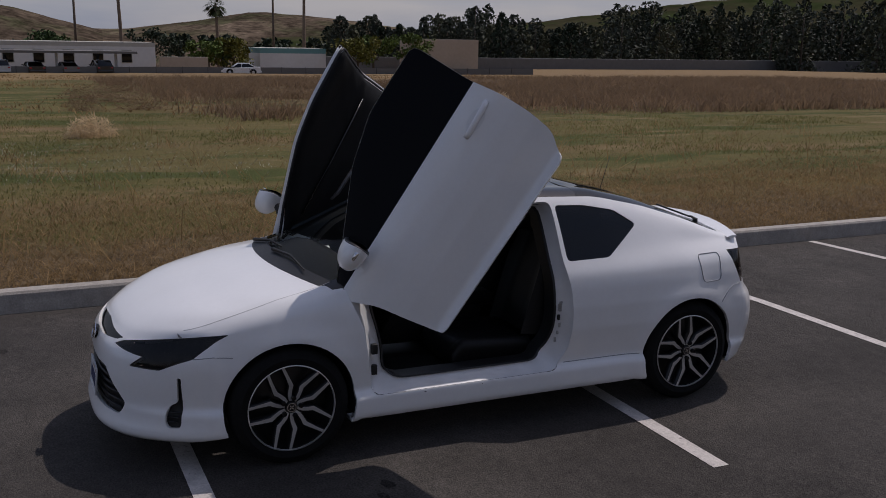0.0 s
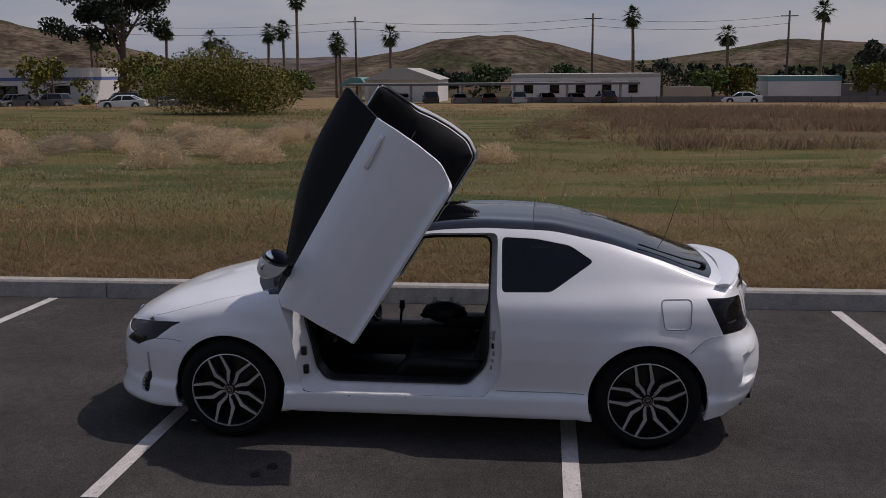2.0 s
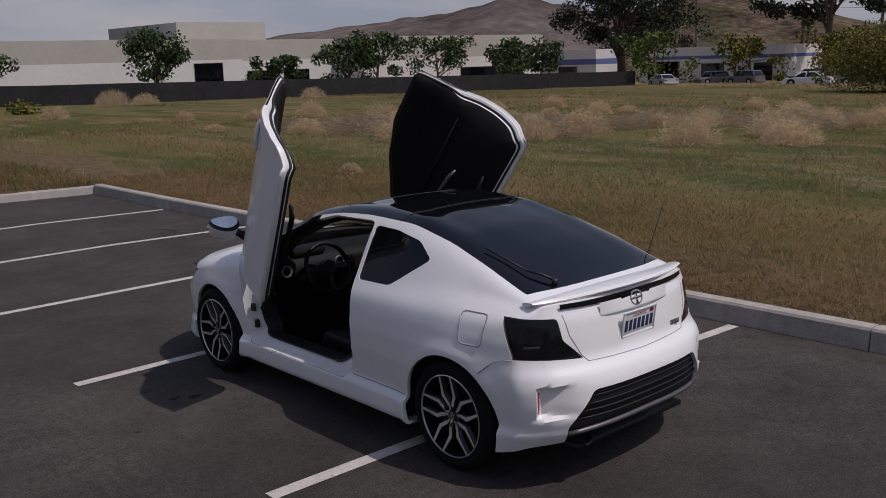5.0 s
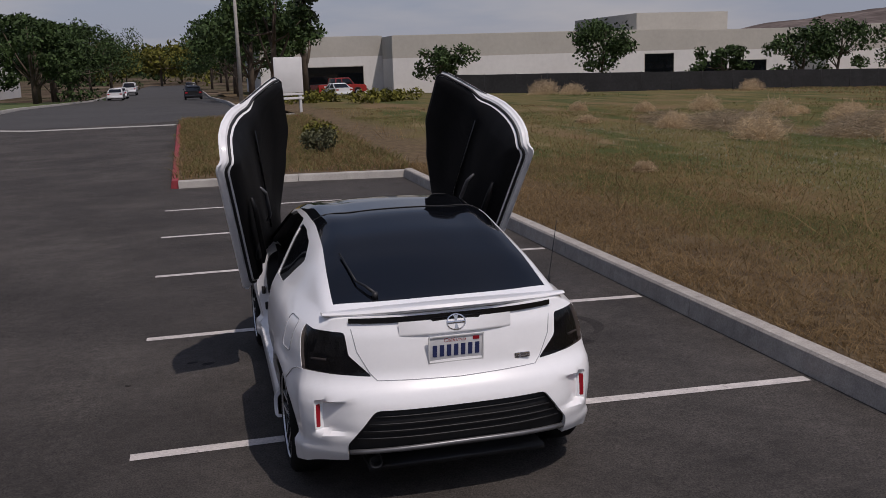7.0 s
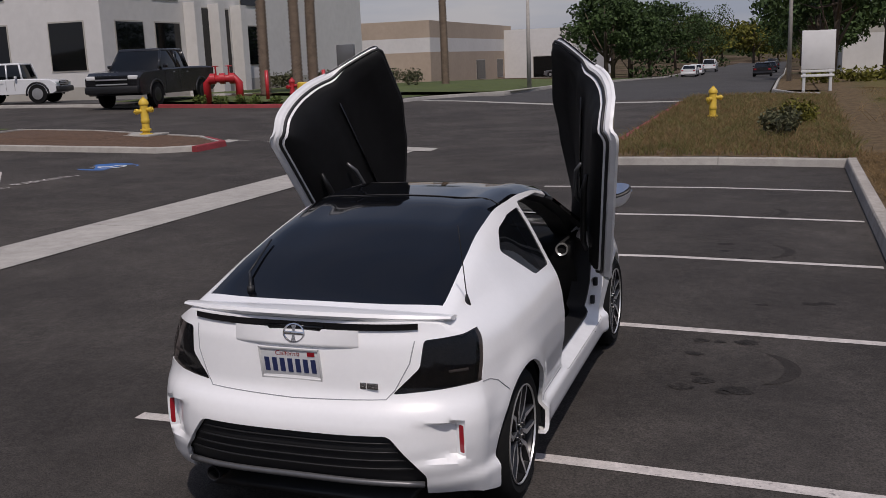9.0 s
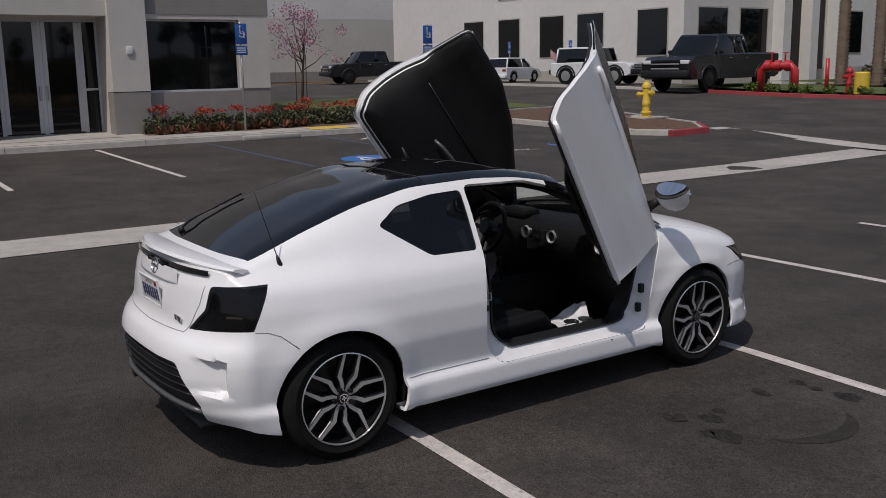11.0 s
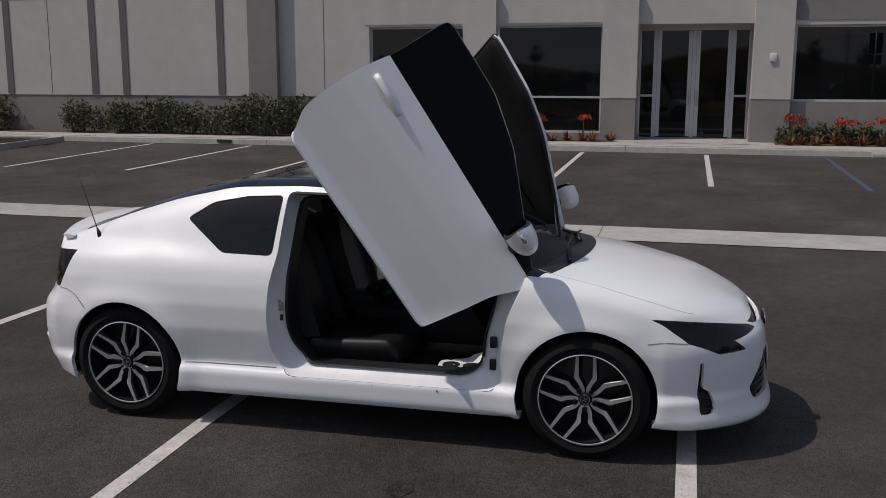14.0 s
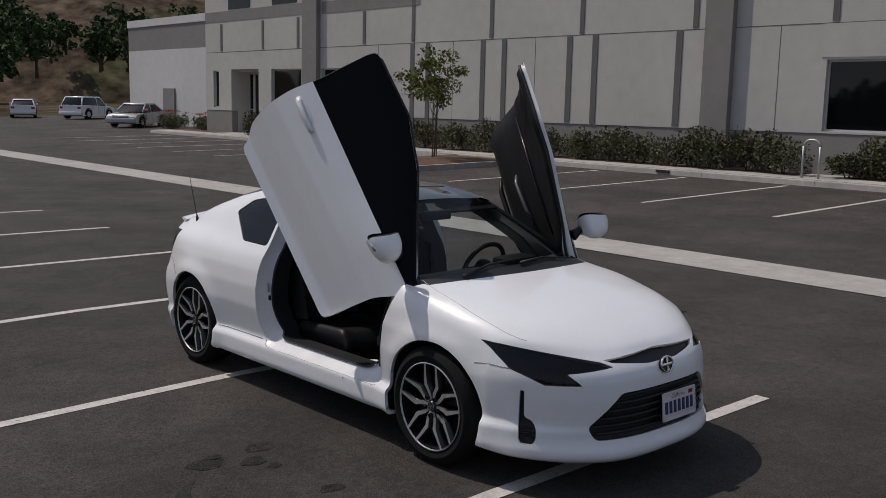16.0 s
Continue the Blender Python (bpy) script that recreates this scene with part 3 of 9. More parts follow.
def access_symbol(x, y):
    root = paint_mark("access_symbol", "blue ground mark with a white wheelchair sign", [(x + 0.66 * math.cos(a), y + 0.66 * math.sin(a)) for a in (k * math.tau / 28 for k in range(28))], "blue_paint", 0.006)
    bm = bmesh.new()
    z = rise(x, y) + 0.014
    ring = [Vector((x + 0.12 + 0.28 * math.cos(a), y + 0.28 * math.sin(a), z)) for a in np.linspace(-2.6, 2.0, 20)]
    for p, q in zip(ring, ring[1:]):
        prism(bm, strip_poly(p.x, p.y, q.x, q.y, 0.07), z - 0.004, z)
    prism(bm, strip_poly(x - 0.25, y - 0.05, x + 0.12, y + 0.02, 0.09), z - 0.004, z)
    prism(bm, strip_poly(x + 0.05, y + 0.05, x + 0.12, y + 0.30, 0.08), z - 0.004, z)
    prism(bm, [(x - 0.36 + 0.08 * math.cos(a), y - 0.08 + 0.08 * math.sin(a)) for a in (k * math.tau / 12 for k in range(12))], z - 0.004, z)
    part("symbol", bm, M["sign_white"], root, "white wheelchair sign", smooth=False)


access_symbol(-12.5, 6.5)
access_symbol(-12.3, 12.0)


def text_mesh(body_text, size, mat, m, name, label="", category="lettering", parent=None, depth=0.0):
    cu = bpy.data.curves.new(name, "FONT")
    cu.body = body_text
    cu.size = size
    cu.align_x = "CENTER"
    cu.align_y = "CENTER"
    cu.extrude = depth
    tmp = new("text_source", cu)
    me = bpy.data.meshes.new_from_object(tmp.evaluated_get(bpy.context.evaluated_depsgraph_get()))
    bpy.data.objects.remove(tmp)
    me.materials.clear()
    me.materials.append(mat)
    ob = new(name, me)
    ob.matrix_basis = m
    if parent:
        ob.parent = parent
    elif label:
        tagged(ob, label, category)
    return ob


for word, y in (("NO", 8.40), ("PARKING", 9.75)):
    text_mesh(word, 0.42, M["line"], pose(-12.0, y, rise(-12.0, y) + 0.012, 0, 0.8, 90), "no_parking_lettering", "white painted no parking lettering on asphalt")
for x, y in ((-18.0, 12.3), (-18.0, 6.7)):
    bm = bmesh.new()
    box(bm, x, y, rise(x, y) + 0.06, 0.15, 1.6, 0.13, 0.03)
    tagged(part("wheel_stop", bm, M["concrete"]), "pale concrete wheel stop at an accessible stall", "wheel stop", "wheel stops")
# oil spots, tyre arc and scattered marks
rng = random.Random(7)
SPOTS = ((1.46, 1.26, 0.08), (1.48, 1.60, 0.07), (1.82, 1.64, 0.10), (1.62, 1.60, 0.05), (1.44, 0.51, 0.10), (1.57, 0.67, 0.09), (1.80, 0.54, 0.12), (1.72, 0.48, 0.06), (1.52, 0.80, 0.05), (2.29, 2.95, 0.09), (2.42, 3.01, 0.08), (1.90, 2.81, 0.06), (1.43, 5.48, 0.10), (1.45, 5.09, 0.07), (1.68, 4.74, 0.08), (-1.30, 0.95, 0.06), (-1.42, 1.02, 0.05), (-1.9, 0.6, 0.03))
for x, y, r in SPOTS:
    poly = [(x + r * (0.85 + 0.14 * math.sin(3 * a + x * 9) + 0.05 * rng.random()) * math.cos(a), y + 0.7 * r * (0.85 + 0.14 * math.sin(2 * a + y * 7) + 0.05 * rng.random()) * math.sin(a)) for a in (k * math.tau / 30 for k in range(30))]
    paint_mark("oil_spot", "dark oil spot on the asphalt", poly, "stain", 0.003, group="oil spots", category="stain")
for x, y, r in ((1.80, 1.05, 0.34), (1.78, 5.2, 0.34), (1.75, 7.9, 0.30)):  # faint dark crescents left by standing wheels
    arc = np.linspace(-1.1, 1.1, 15)
    poly = [(x + (r + 0.06 * math.cos(a * 1.4)) * math.cos(a), y + (r + 0.06 * math.cos(a * 1.4)) * math.sin(a) * 1.15) for a in arc]
    poly += [(x + (r - 0.05 * math.cos(a * 1.4)) * math.cos(a), y + (r - 0.05 * math.cos(a * 1.4)) * math.sin(a) * 1.15) for a in arc[::-1]]
    paint_mark("tyre_mark", "faint dark crescent mark on the asphalt", poly, "stain_faint", 0.003, group="tyre marks", category="stain")


def island(name, label, poly, mulch="mulch", kerb_mat="concrete"):
    pts = poly + poly[:1]
    kerb_run(pts, side=1, mat=kerb_mat, label="pale concrete kerb round a planted island", piece=1.8)
    bm = bmesh.new()
    cx, cy = sum(p[0] for p in poly) / len(poly), sum(p[1] for p in poly) / len(poly)
    rings = []
    for t, dz in ((0.97, 0.11), (0.8, 0.14), (0.5, 0.17), (0.2, 0.18)):
        rings.append([Vector((cx + (x - cx) * t, cy + (y - cy) * t, rise(x, y) + dz)) for x, y in poly])
    vs = [[bm.verts.new(p) for p in r] for r in rings]
    n = len(poly)
    for a, c in zip(vs, vs[1:]):
        for k in range(n):
            bm.faces.new((a[k], a[(k + 1) % n], c[(k + 1) % n], c[k]))
    bm.faces.new(vs[-1])
    bmesh.ops.recalc_face_normals(bm, faces=bm.faces[:])
    tagged(part(name, bm, M[mulch]), label, "planting bed", kind="structure")


island("tree_island_bed", "bark mulch bed of the tree island", [(-11.2, -15.9), (-11.7, -15.4), (-18.0, -15.4), (-18.0, -18.5), (-11.7, -18.5), (-11.2, -18.0)][::-1])
island("hydrant_island_bed", "bark mulch bed round the yellow hydrant", [(-12.0, 15.3), (-12.05, 16.4), (-13.5, 17.7), (-18.5, 19.2), (-21.5, 19.3), (-21.5, 14.6), (-12.9, 14.6)])
kerb_run([(-11.98, 15.05), (-12.03, 16.5), (-13.2, 17.5)], mat="kerb_red", side=1, height=0.154, label="red painted kerb nose of the island", piece=1.0)
kerb_run([(-60, 33.5), (-21.5, 31.2), (-19.8, 31.2), (-15.5, 32.2), (-14.3, 34.5), (-14.2, 38.0), (-12.2, 44.0), (-11.7, 60.0), (-11.7, 160)], mat="concrete", side=1, piece=6.0, label="pale concrete kerb of the next property")
kerb_run([(-25.3, 31.38), (-21.5, 31.14), (-19.9, 31.14), (-15.6, 32.1), (-14.45, 34.4)], mat="kerb_red", side=1, height=0.156, piece=2.0, label="red painted kerb of the next property")
kerb_run([(1.3, 160), (1.3, 40.0), (2.2, 36.2), (8.0, 35.0)], mat="concrete", side=1, piece=6.0, label="pale concrete street kerb")
# offices' walk and beds
bm = bmesh.new()
sheet(bm, -19.25, -18.36, -42, 13.0, 0.152, 3.0)
sheet(bm, -21.4, -19.25, -0.2, 3.9, 0.153, 2.0)
sheet(bm, -20.08, -19.25, -7.0, -5.7, 0.158, 2.0)
tagged(part("sidewalk", bm, M["concrete"], smooth=False), "pale concrete walk before the offices", "sidewalk", kind="structure")
bm = bmesh.new()
sheet(bm, -20.3, -19.25, -42, -0.2, 0.155, 3.0)
sheet(bm, -20.3, -19.25, 3.9, 13.0, 0.155, 3.0)
tagged(part("planting_strip", bm, M["mulch"], smooth=False), "bark mulch strip along the office wall", "planting bed", kind="structure")
bm = bmesh.new()
sheet(bm, -32, -20.4, 8.2, 14.4, 0.16, 2.0)
sheet(bm, -32, -21.75, 14.4, 19.2, 0.16, 2.0)
tagged(part("lawn_corner", bm, M["lawn"], smooth=False), "small green lawn at the building corner", "lawn", kind="structure")
bm = bmesh.new()
sheet(bm, -29, -14.6, 33.0, 39.0, 0.16, 2.0)
sheet(bm, -33.0, -12.0, 45, 104, 0.10, 6.0)
tagged(part("lawn_strip", bm, M["lawn"], smooth=False), "green lawn beside the street", "lawn", kind="structure")
bm = bmesh.new()
sheet(bm, 1.5, 8, 40, 104, 0.10, 6.0)
tagged(part("verge", bm, M["field"], smooth=False), "weedy verge beside the street", "verge", kind="structure")
for y0, y1 in ((8.1, 9.3), (10.9, 12.1)):
    bm = bmesh.new()
    sheet(bm, -19.1, -18.3, y0, y1, 0.158, 0.6)
    tagged(part("tactile_pad", bm, M["yellow"], smooth=False), "yellow tactile paving pad at the kerb", "paving", kind="structure")

# Buildings
def wall_box(name, bm, mat, parent, label=""):
    return part(name, bm, M[mat], parent, label, smooth=False)


def slab(bm, x0, x1, y0, y1, z0, z1):
    box(bm, (x0 + x1) / 2, (y0 + y1) / 2, (z0 + z1) / 2, abs(x1 - x0), abs(y1 - y0), abs(z1 - z0))


WX = -20.1
offices = thing("office_building", "two-storey grey and beige concrete office and warehouse building", "building")
OPENINGS = [(4.29, 6.82, 1.42, 3.30), (0.45, 3.30, 0.30, 3.36), (-3.27, -0.45, 0.55, 3.36), (-6.86, -4.17, 1.52, 3.36), (-29.4, -26.9, 1.60, 3.40), (-33.4, -30.95, 1.60, 3.42), (-37.0, -34.5, 0.30, 3.45), (-38.75, -38.2, 1.6, 3.4)]
cuts = sorted({-39.5, 7.67} | {v for o in OPENINGS for v in o[:2]})


def wall_piece(name, mat, *size):
    piece = bmesh.new()
    slab(piece, *size)
    wall_box(name, piece, mat, offices)


for y0, y1 in zip(cuts, cuts[1:]):
    op = next((o for o in OPENINGS if o[0] <= y0 + 1e-6 and y1 <= o[1] + 1e-6), None)
    if op is None:
        wall_piece("dado_panel", "wall_dark", WX - 0.35, WX - 0.02, y0, y1, 0.1, 1.46)
        wall_piece("wall_panel", "wall_light", WX - 0.35, WX, y0, y1, 1.465, 4.28)
    else:
        wall_piece("wall_panel", "wall_light", WX - 0.35, WX, y0, y1, op[3], 4.28)
        if op[2] > 0.7:
            wall_piece("dado_panel", "wall_dark", WX - 0.35, WX - 0.02, y0, y1, 0.1, min(op[2], 1.46))
            if op[2] > 1.47:
                wall_piece("wall_panel", "wall_light", WX - 0.35, WX, y0, y1, 1.465, op[2])
        else:
            wall_piece("dado_panel", "wall_dark", WX - 0.35, WX - 0.02, y0, y1, 0.1, op[2])
up = bmesh.new()
slab(up, WX - 0.35, WX, -39.5, 7.67, 4.30, 9.2)
wall_box("upper_wall", up, "wall_light", offices, "light grey upper wall panels")
bm = bmesh.new()
slab(bm, WX - 12, WX - 0.36, 7.37, 7.66, 0.1, 9.2)
slab(bm, WX - 30, WX - 0.36, -39.5, -39.2, 0.1, 9.2)
slab(bm, WX - 30, WX - 29.7, -39.5, 7.6, 0.1, 9.2)
wall_box("end_wall", bm, "wall_light", offices)
bm = bmesh.new()
slab(bm, WX - 30, WX - 0.05, -39.4, 7.6, 8.7, 8.8)
wall_box("roof", bm, "wall_dark", offices)
# grey bands between the pillars over the windows
for y0, y1 in ((3.95, 7.68), (-7.0, -4.0), (-3.3, -0.42)):
    bm = bmesh.new()
    slab(bm, WX - 0.01, WX + 0.015, y0, y1, 3.42, 4.28)
    wall_box("band", bm, "wall_dark" if y0 > 3 else "wall_light", offices)
bm = bmesh.new()
slab(bm, WX - 0.01, WX + 0.012, -29.4, -23.0, 5.7, 6.2)
slab(bm, WX - 0.01, WX + 0.012, -39.5, -30.9, 5.75, 6.25)
wall_box("band", bm, "wall_dark", offices, "darker band below the upper windows")
# pillars that stand proud
for y0, y1, wide in ((-0.45, 0.45, 1), (3.30, 4.25, 1), (-4.17, -3.27, 1)):
    bm = bmesh.new()
    slab(bm, WX, WX + 0.16, y0, y1, 1.47, 4.27)
    wall_box("pillar", bm, "wall_light", offices)
    bm = bmesh.new()
    slab(bm, WX - 0.02, WX + 0.15, y0 + 0.005, y1 - 0.005, 0.1, 1.455)
    wall_box("pillar_base", bm, "wall_dark", offices)
for y0, y1 in ((-10.42, -9.55), (-30.6, -29.5)):
    bm = bmesh.new()
    slab(bm, WX - 0.01, WX + 0.22, y0, y1, 0.1, 9.25)
    wall_box("pilaster", bm, "wall_dark", offices, "dark grey pilaster")
# narrow dark reveals between the warehouse panels
for y in (-11.38, -14.5, -15.55, -18.5, -19.55, -22.5, -23.4):
    bm = bmesh.new()
    slab(bm, WX - 0.01, WX + 0.02, y - 0.11, y + 0.11, 0.1 if y < -22 else 1.5, 4.27)
    wall_box("reveal", bm, "wall_reveal", offices, "dark vertical reveal strip")
for y in (-6.7, -10.86, -15.07, -19.15, -23.37, -26.43, -31.2, -34.1, -37.9):
    bm = bmesh.new()
    slab(bm, WX - 0.01, WX + 0.02, y - 0.09, y + 0.09, 4.34, 5.65 if y < -24 else 9.2)
    wall_box("reveal", bm, "wall_reveal", offices)
for y in (-8.2, -17.05, -21.1, -25.5):
    bm = bmesh.new()
    slab(bm, WX - 0.005, WX + 0.003, y - 0.012, y + 0.012, 1.47, 4.28)
    wall_box("panel_joint", bm, "wall_reveal", offices)
bm = bmesh.new()
slab(bm, WX - 0.3, WX + 0.004, -39.4, 7.6, 4.278, 4.302)
wall_box("storey_joint", bm, "wall_reveal", offices)
for y in (-28.3, -32.3, -36.2):
    bm = bmesh.new()
    slab(bm, WX - 0.01, WX + 0.02, y - 1.0, y + 1.0, 6.3, 8.2)
    w = wall_box("upper_window", bm, "office_glass", offices)


def pane_window(y0, y1, z0, z1, split=None, depth=0.16, mid=None):
    bm = bmesh.new()
    t = 0.055
    x = WX - depth
    for a in ((y0, y1, z0, z0 + t), (y0, y1, z1 - t, z1), (y0, y0 + t, z0 + t, z1 - t), (y1 - t, y1, z0 + t, z1 - t)):
        slab(bm, x - 0.04, x + 0.04, *a)
    if split:
        slab(bm, x - 0.04, x + 0.04, y0 + t, y1 - t, split - t / 2, split + t / 2)
    fr = part("window", bm, M["window_frame"], offices, "pale aluminium window frame with dark glass", smooth=False)
    bm = bmesh.new()
    slab(bm, x - 0.012, x + 0.012, y0 + t * 0.5, y1 - t * 0.5, z0 + t * 0.5, z1 - t * 0.5)
    part("pane", bm, M["office_glass"], fr, "dark reflective glass", smooth=False)


for k, (y0, y1, z0, z1) in enumerate(OPENINGS):
    if k in (1, 6):
        continue
    pane_window(y0, y1, z0, z1, 1.49 if k == 2 else None)
# entrance recess with double doors
for y0, y1 in ((0.45, 3.30), (-37.0, -34.5)):
    bm = bmesh.new()
    slab(bm, WX - 1.1, WX - 0.35, y0 - 0.3, y0, 0.1, 3.36)
    slab(bm, WX - 1.1, WX - 0.35, y1, y1 + 0.3, 0.1, 3.36)
    slab(bm, WX - 1.1, WX - 0.35, y0, y1, 3.36, 3.6)
    wall_box("recess", bm, "wall_light", offices)
    bm = bmesh.new()
    x = WX - 1.05
    mid = (y0 + y1) / 2
    cols = [y0, y0 + 0.42, mid, y1 - 0.42, y1]
    slab(bm, x - 0.045, x + 0.045, y0, y1, 3.24, 3.36)
    fr = part("entrance", bm, M["window_frame"], offices, "pale aluminium double entrance door", smooth=False)
    pieces = [("mullion", (x - 0.05, x + 0.05, y - 0.05, y + 0.05, 0.36, 3.235)) for y in cols]
    pieces += [("sill", (x - 0.045, x + 0.045, y0, y1, 0.30, 0.355))]
    pieces += [("rail", (x - 0.04, x + 0.04, a + 0.055, a + 0.365, 1.50, 1.56)) for a in (y0, y1 - 0.42)]
    pieces += [("door_stile", (x - 0.03, x + 0.055, y - 0.05, y + 0.05, 0.45, 3.23)) for y in (y0 + 0.525, mid - 0.105, mid + 0.105, y1 - 0.525)]
    for name, size in pieces:
        bm = bmesh.new()
        slab(bm, *size)
        part(name, bm, M["window_frame"], fr, smooth=False)
    bm = bmesh.new()
    slab(bm, x - 0.01, x + 0.01, y0, y1, 0.42, 3.3)
    part("door_glass", bm, M["office_glass"], fr, "dark glass door leaves", smooth=False)
    bm = bmesh.new()
    for y in (mid - 0.10, mid + 0.10):
        tube(bm, [(x + 0.05, y, 1.28), (x + 0.10, y, 1.30), (x + 0.10, y, 1.62), (x + 0.05, y, 1.64)], 0.015, 8)
    part("pull_handle", bm, M["steel"], fr)
    bm = bmesh.new()
    sheet(bm, WX - 1.1, WX + 0.9, y0, y1, 0.16, 1.0)
    wall_box("threshold", bm, "concrete", offices)
bm = bmesh.new()
box(bm, WX + 0.18, 3.78, 2.5, 0.04, 0.16, 0.2, 0.01)
part("wall_sign", bm, M["sign_white"], offices, "small pale wall sign")

# lower wing behind
wing = thing("warehouse_wing", "pale warehouse wing with a grey upper band", "building")
bm = bmesh.new()
slab(bm, -45, -24, -57, -39.6, 0.1, 5.0)
wall_box("wall", bm, "wall_white", wing)
bm = bmesh.new()
slab(bm, -45, -24, -57, -39.6, 5.0, 6.5)
wall_box("band", bm, "wall_dark", wing)
bm = bmesh.new()
slab(bm, -45, -23.95, -57.05, -39.6, 6.5, 6.95)
wall_box("parapet", bm, "wall_white", wing)
for y0, y1 in ((-52, -50.5), (-44, -43.2)):
    bm = bmesh.new()
    slab(bm, -24, -23.9, y0, y1, 0.2, 2.6)
    wall_box("door", bm, "wall_dark", wing)


def plain_building(name, label, x0, x1, y0, y1, z0, bands, windows=(), roof="wall_band"):
    """A block with colour bands; windows are (face, from, to, bottom, top)."""
    root = thing(name, label, "building")
    z = z0
    for h, mat in bands:
        bm = bmesh.new()
        slab(bm, x0, x1, y0, y1, z, z + h)
        wall_box("wall", bm, mat, root)
        z += h
    bm = bmesh.new()
    slab(bm, x0 + 0.3, x1 - 0.3, y0 + 0.3, y1 - 0.3, z - 0.02, z + 0.05)
    wall_box("roof", bm, roof, root)
    for face, a, c, b0, b1 in windows:
        for q, mat, d in ((0.0, "office_glass", 0.05), (0.09, "wall_band", 0.03)):
            bm = bmesh.new()
            if face == "s":
                slab(bm, a - q, c + q, y0 - d, y0 + 0.1, b0 - q, b1 + q)
            elif face == "e":
                slab(bm, x1 - 0.1, x1 + d, a - q, c + q, b0 - q, b1 + q)
            elif face == "w":
                slab(bm, x0 - d, x0 + 0.1, a - q, c + q, b0 - q, b1 + q)
            wall_box("window" if q == 0 else "window_surround", bm, mat, root)
    return root


wins = [("s", x, x + 2.5, 2.4, 5.2) for x in (-39.9, -45.6, -49.6, -54.5, -59.0)] + [("s", x, x + 2.5, 6.7, 7.5) for x in (-39.9, -45.6, -49.6, -54.5)] + [("e", y, y + 2.6, 2.4, 5.2) for y in (43.3, 47.2, 57.7)] + [("e", y, y + 2.6, 6.7, 7.4) for y in (43.3, 47.2, 57.7)] + [("e", 51.6, 55.9, 1.3, 6.3)]
nb = plain_building("neighbour_office", "white two-storey office block with dark windows", -70, -36.1, 42, 79, 0.3, ((1.1, "wall_band"), (4.1, "wall_white"), (1.3, "wall_white"), (3.0, "wall_white")), wins)
for y in (50.4, 53.3, 56.2):
    bm = bmesh.new()
    slab(bm, -36.08, -35.2, y, y + 0.8, 0.3, 6.6)
    wall_box("pillar", bm, "wall_white", nb)
plain_building("warehouse", "pale grey warehouse behind parked cars", -120, -80, 12, 64, 0.3, ((1.2, "wall_dark"), (5.0, "wall_light"), (3.2, "wall_white")))
plain_building("tan_building", "tan industrial building with a white stripe", -95, -38.5, 104, 140, -1.2, ((1.2, "wall_tan"), (3.2, "wall_tan"), (1.7, "wall_white"), (2.0, "wall_tan")), (("e", 122, 126, -0.5, 2.0), ("e", 132, 135, -0.5, 2.0)))
plain_building("white_building", "white industrial building by the street", -52, -27.5, 136, 165, -1.2, ((7.4, "wall_white"),), (("s", -34, -29, -0.8, 2.2),))
gb = plain_building("grey_warehouse", "long white warehouse with a grey upper band", 22.5, 62, 106, 140, -1.6, ((1.6, "wall_white"), (1.5, "wall_white"), (1.5, "wall_white"), (2.6, "wall_band")), (("s", 55, 59, -1.4, 2.6),))
plain_building("grey_warehouse_entry", "set-back entrance block of the white warehouse", 7.5, 22.5, 112, 140, -1.6, ((3.9, "wall_white"), (1.1, "wall_white"), (2.4, "wall_band")), (("s", 12.0, 20.0, -1.4, 2.2),))
plain_building("grey_warehouse_east", "further block of the white warehouse", 62, 80, 110, 140, -2.0, ((4.8, "wall_white"), (2.7, "wall_band")), (("s", 65, 69, -1.4, 1.4), ("s", 71, 75, -1.4, 1.4)))
plain_building("tall_grey_block", "tall pale block behind the warehouse", 68, 84, 135, 160, -2.0, ((11.0, "wall_band"),))
plain_building("shaded_block", "grey shaded end block of the warehouse", 80, 118, 104, 140, -2.2, ((4.6, "wall_white"), (3.2, "wall_band")), (("s", 99, 113, -2.0, 0.8),))
bl = plain_building("blue_stripe_building", "white low building with a blue stripe", 122, 128, 96, 128, -2.6, ((3.1, "wall_white"), (0.9, "blue_band"), (1.5, "wall_white")), (("w", 100, 104, -2.4, 0.2),))
plain_building("white_low_building", "white low building with dark doors", 128, 140, 66, 92, -2.6, ((3.5, "wall_white"), (0.5, "blue_band"), (1.3, "wall_white")), (("w", 68, 71, -2.4, 0.2), ("w", 76, 80, -2.4, 0.2), ("w", 84, 90, -2.3, 0.6)))
# across the field to the east
arch = thing("arched_building", "pale building with a tall arched entrance", "building")
bm = bmesh.new()
slab(bm, 126, 140, 14, 24.2, -2.6, 0.7)
wall_box("wall", bm, "wall_white", arch)
bm = bmesh.new()
prism(bm, [(13.7, 0.7), (24.5, 0.7), (20.4, 2.3), (18.2, 2.3)], 125.5, 140, lambda p: Vector((p.z, p.x, p.y)))
wall_box("roof", bm, "wall_band", arch)
bm = bmesh.new()
prism(bm, [(21.6, -2.5)] + [(22.6 - 1.0 * math.cos(a), -0.6 + 1.0 * math.sin(a)) for a in np.linspace(0, math.pi, 13)] + [(23.6, -2.5)], 125.6, 126.2, lambda p: Vector((p.z, p.x, p.y)))
wall_box("arch", bm, "wall_band", arch)
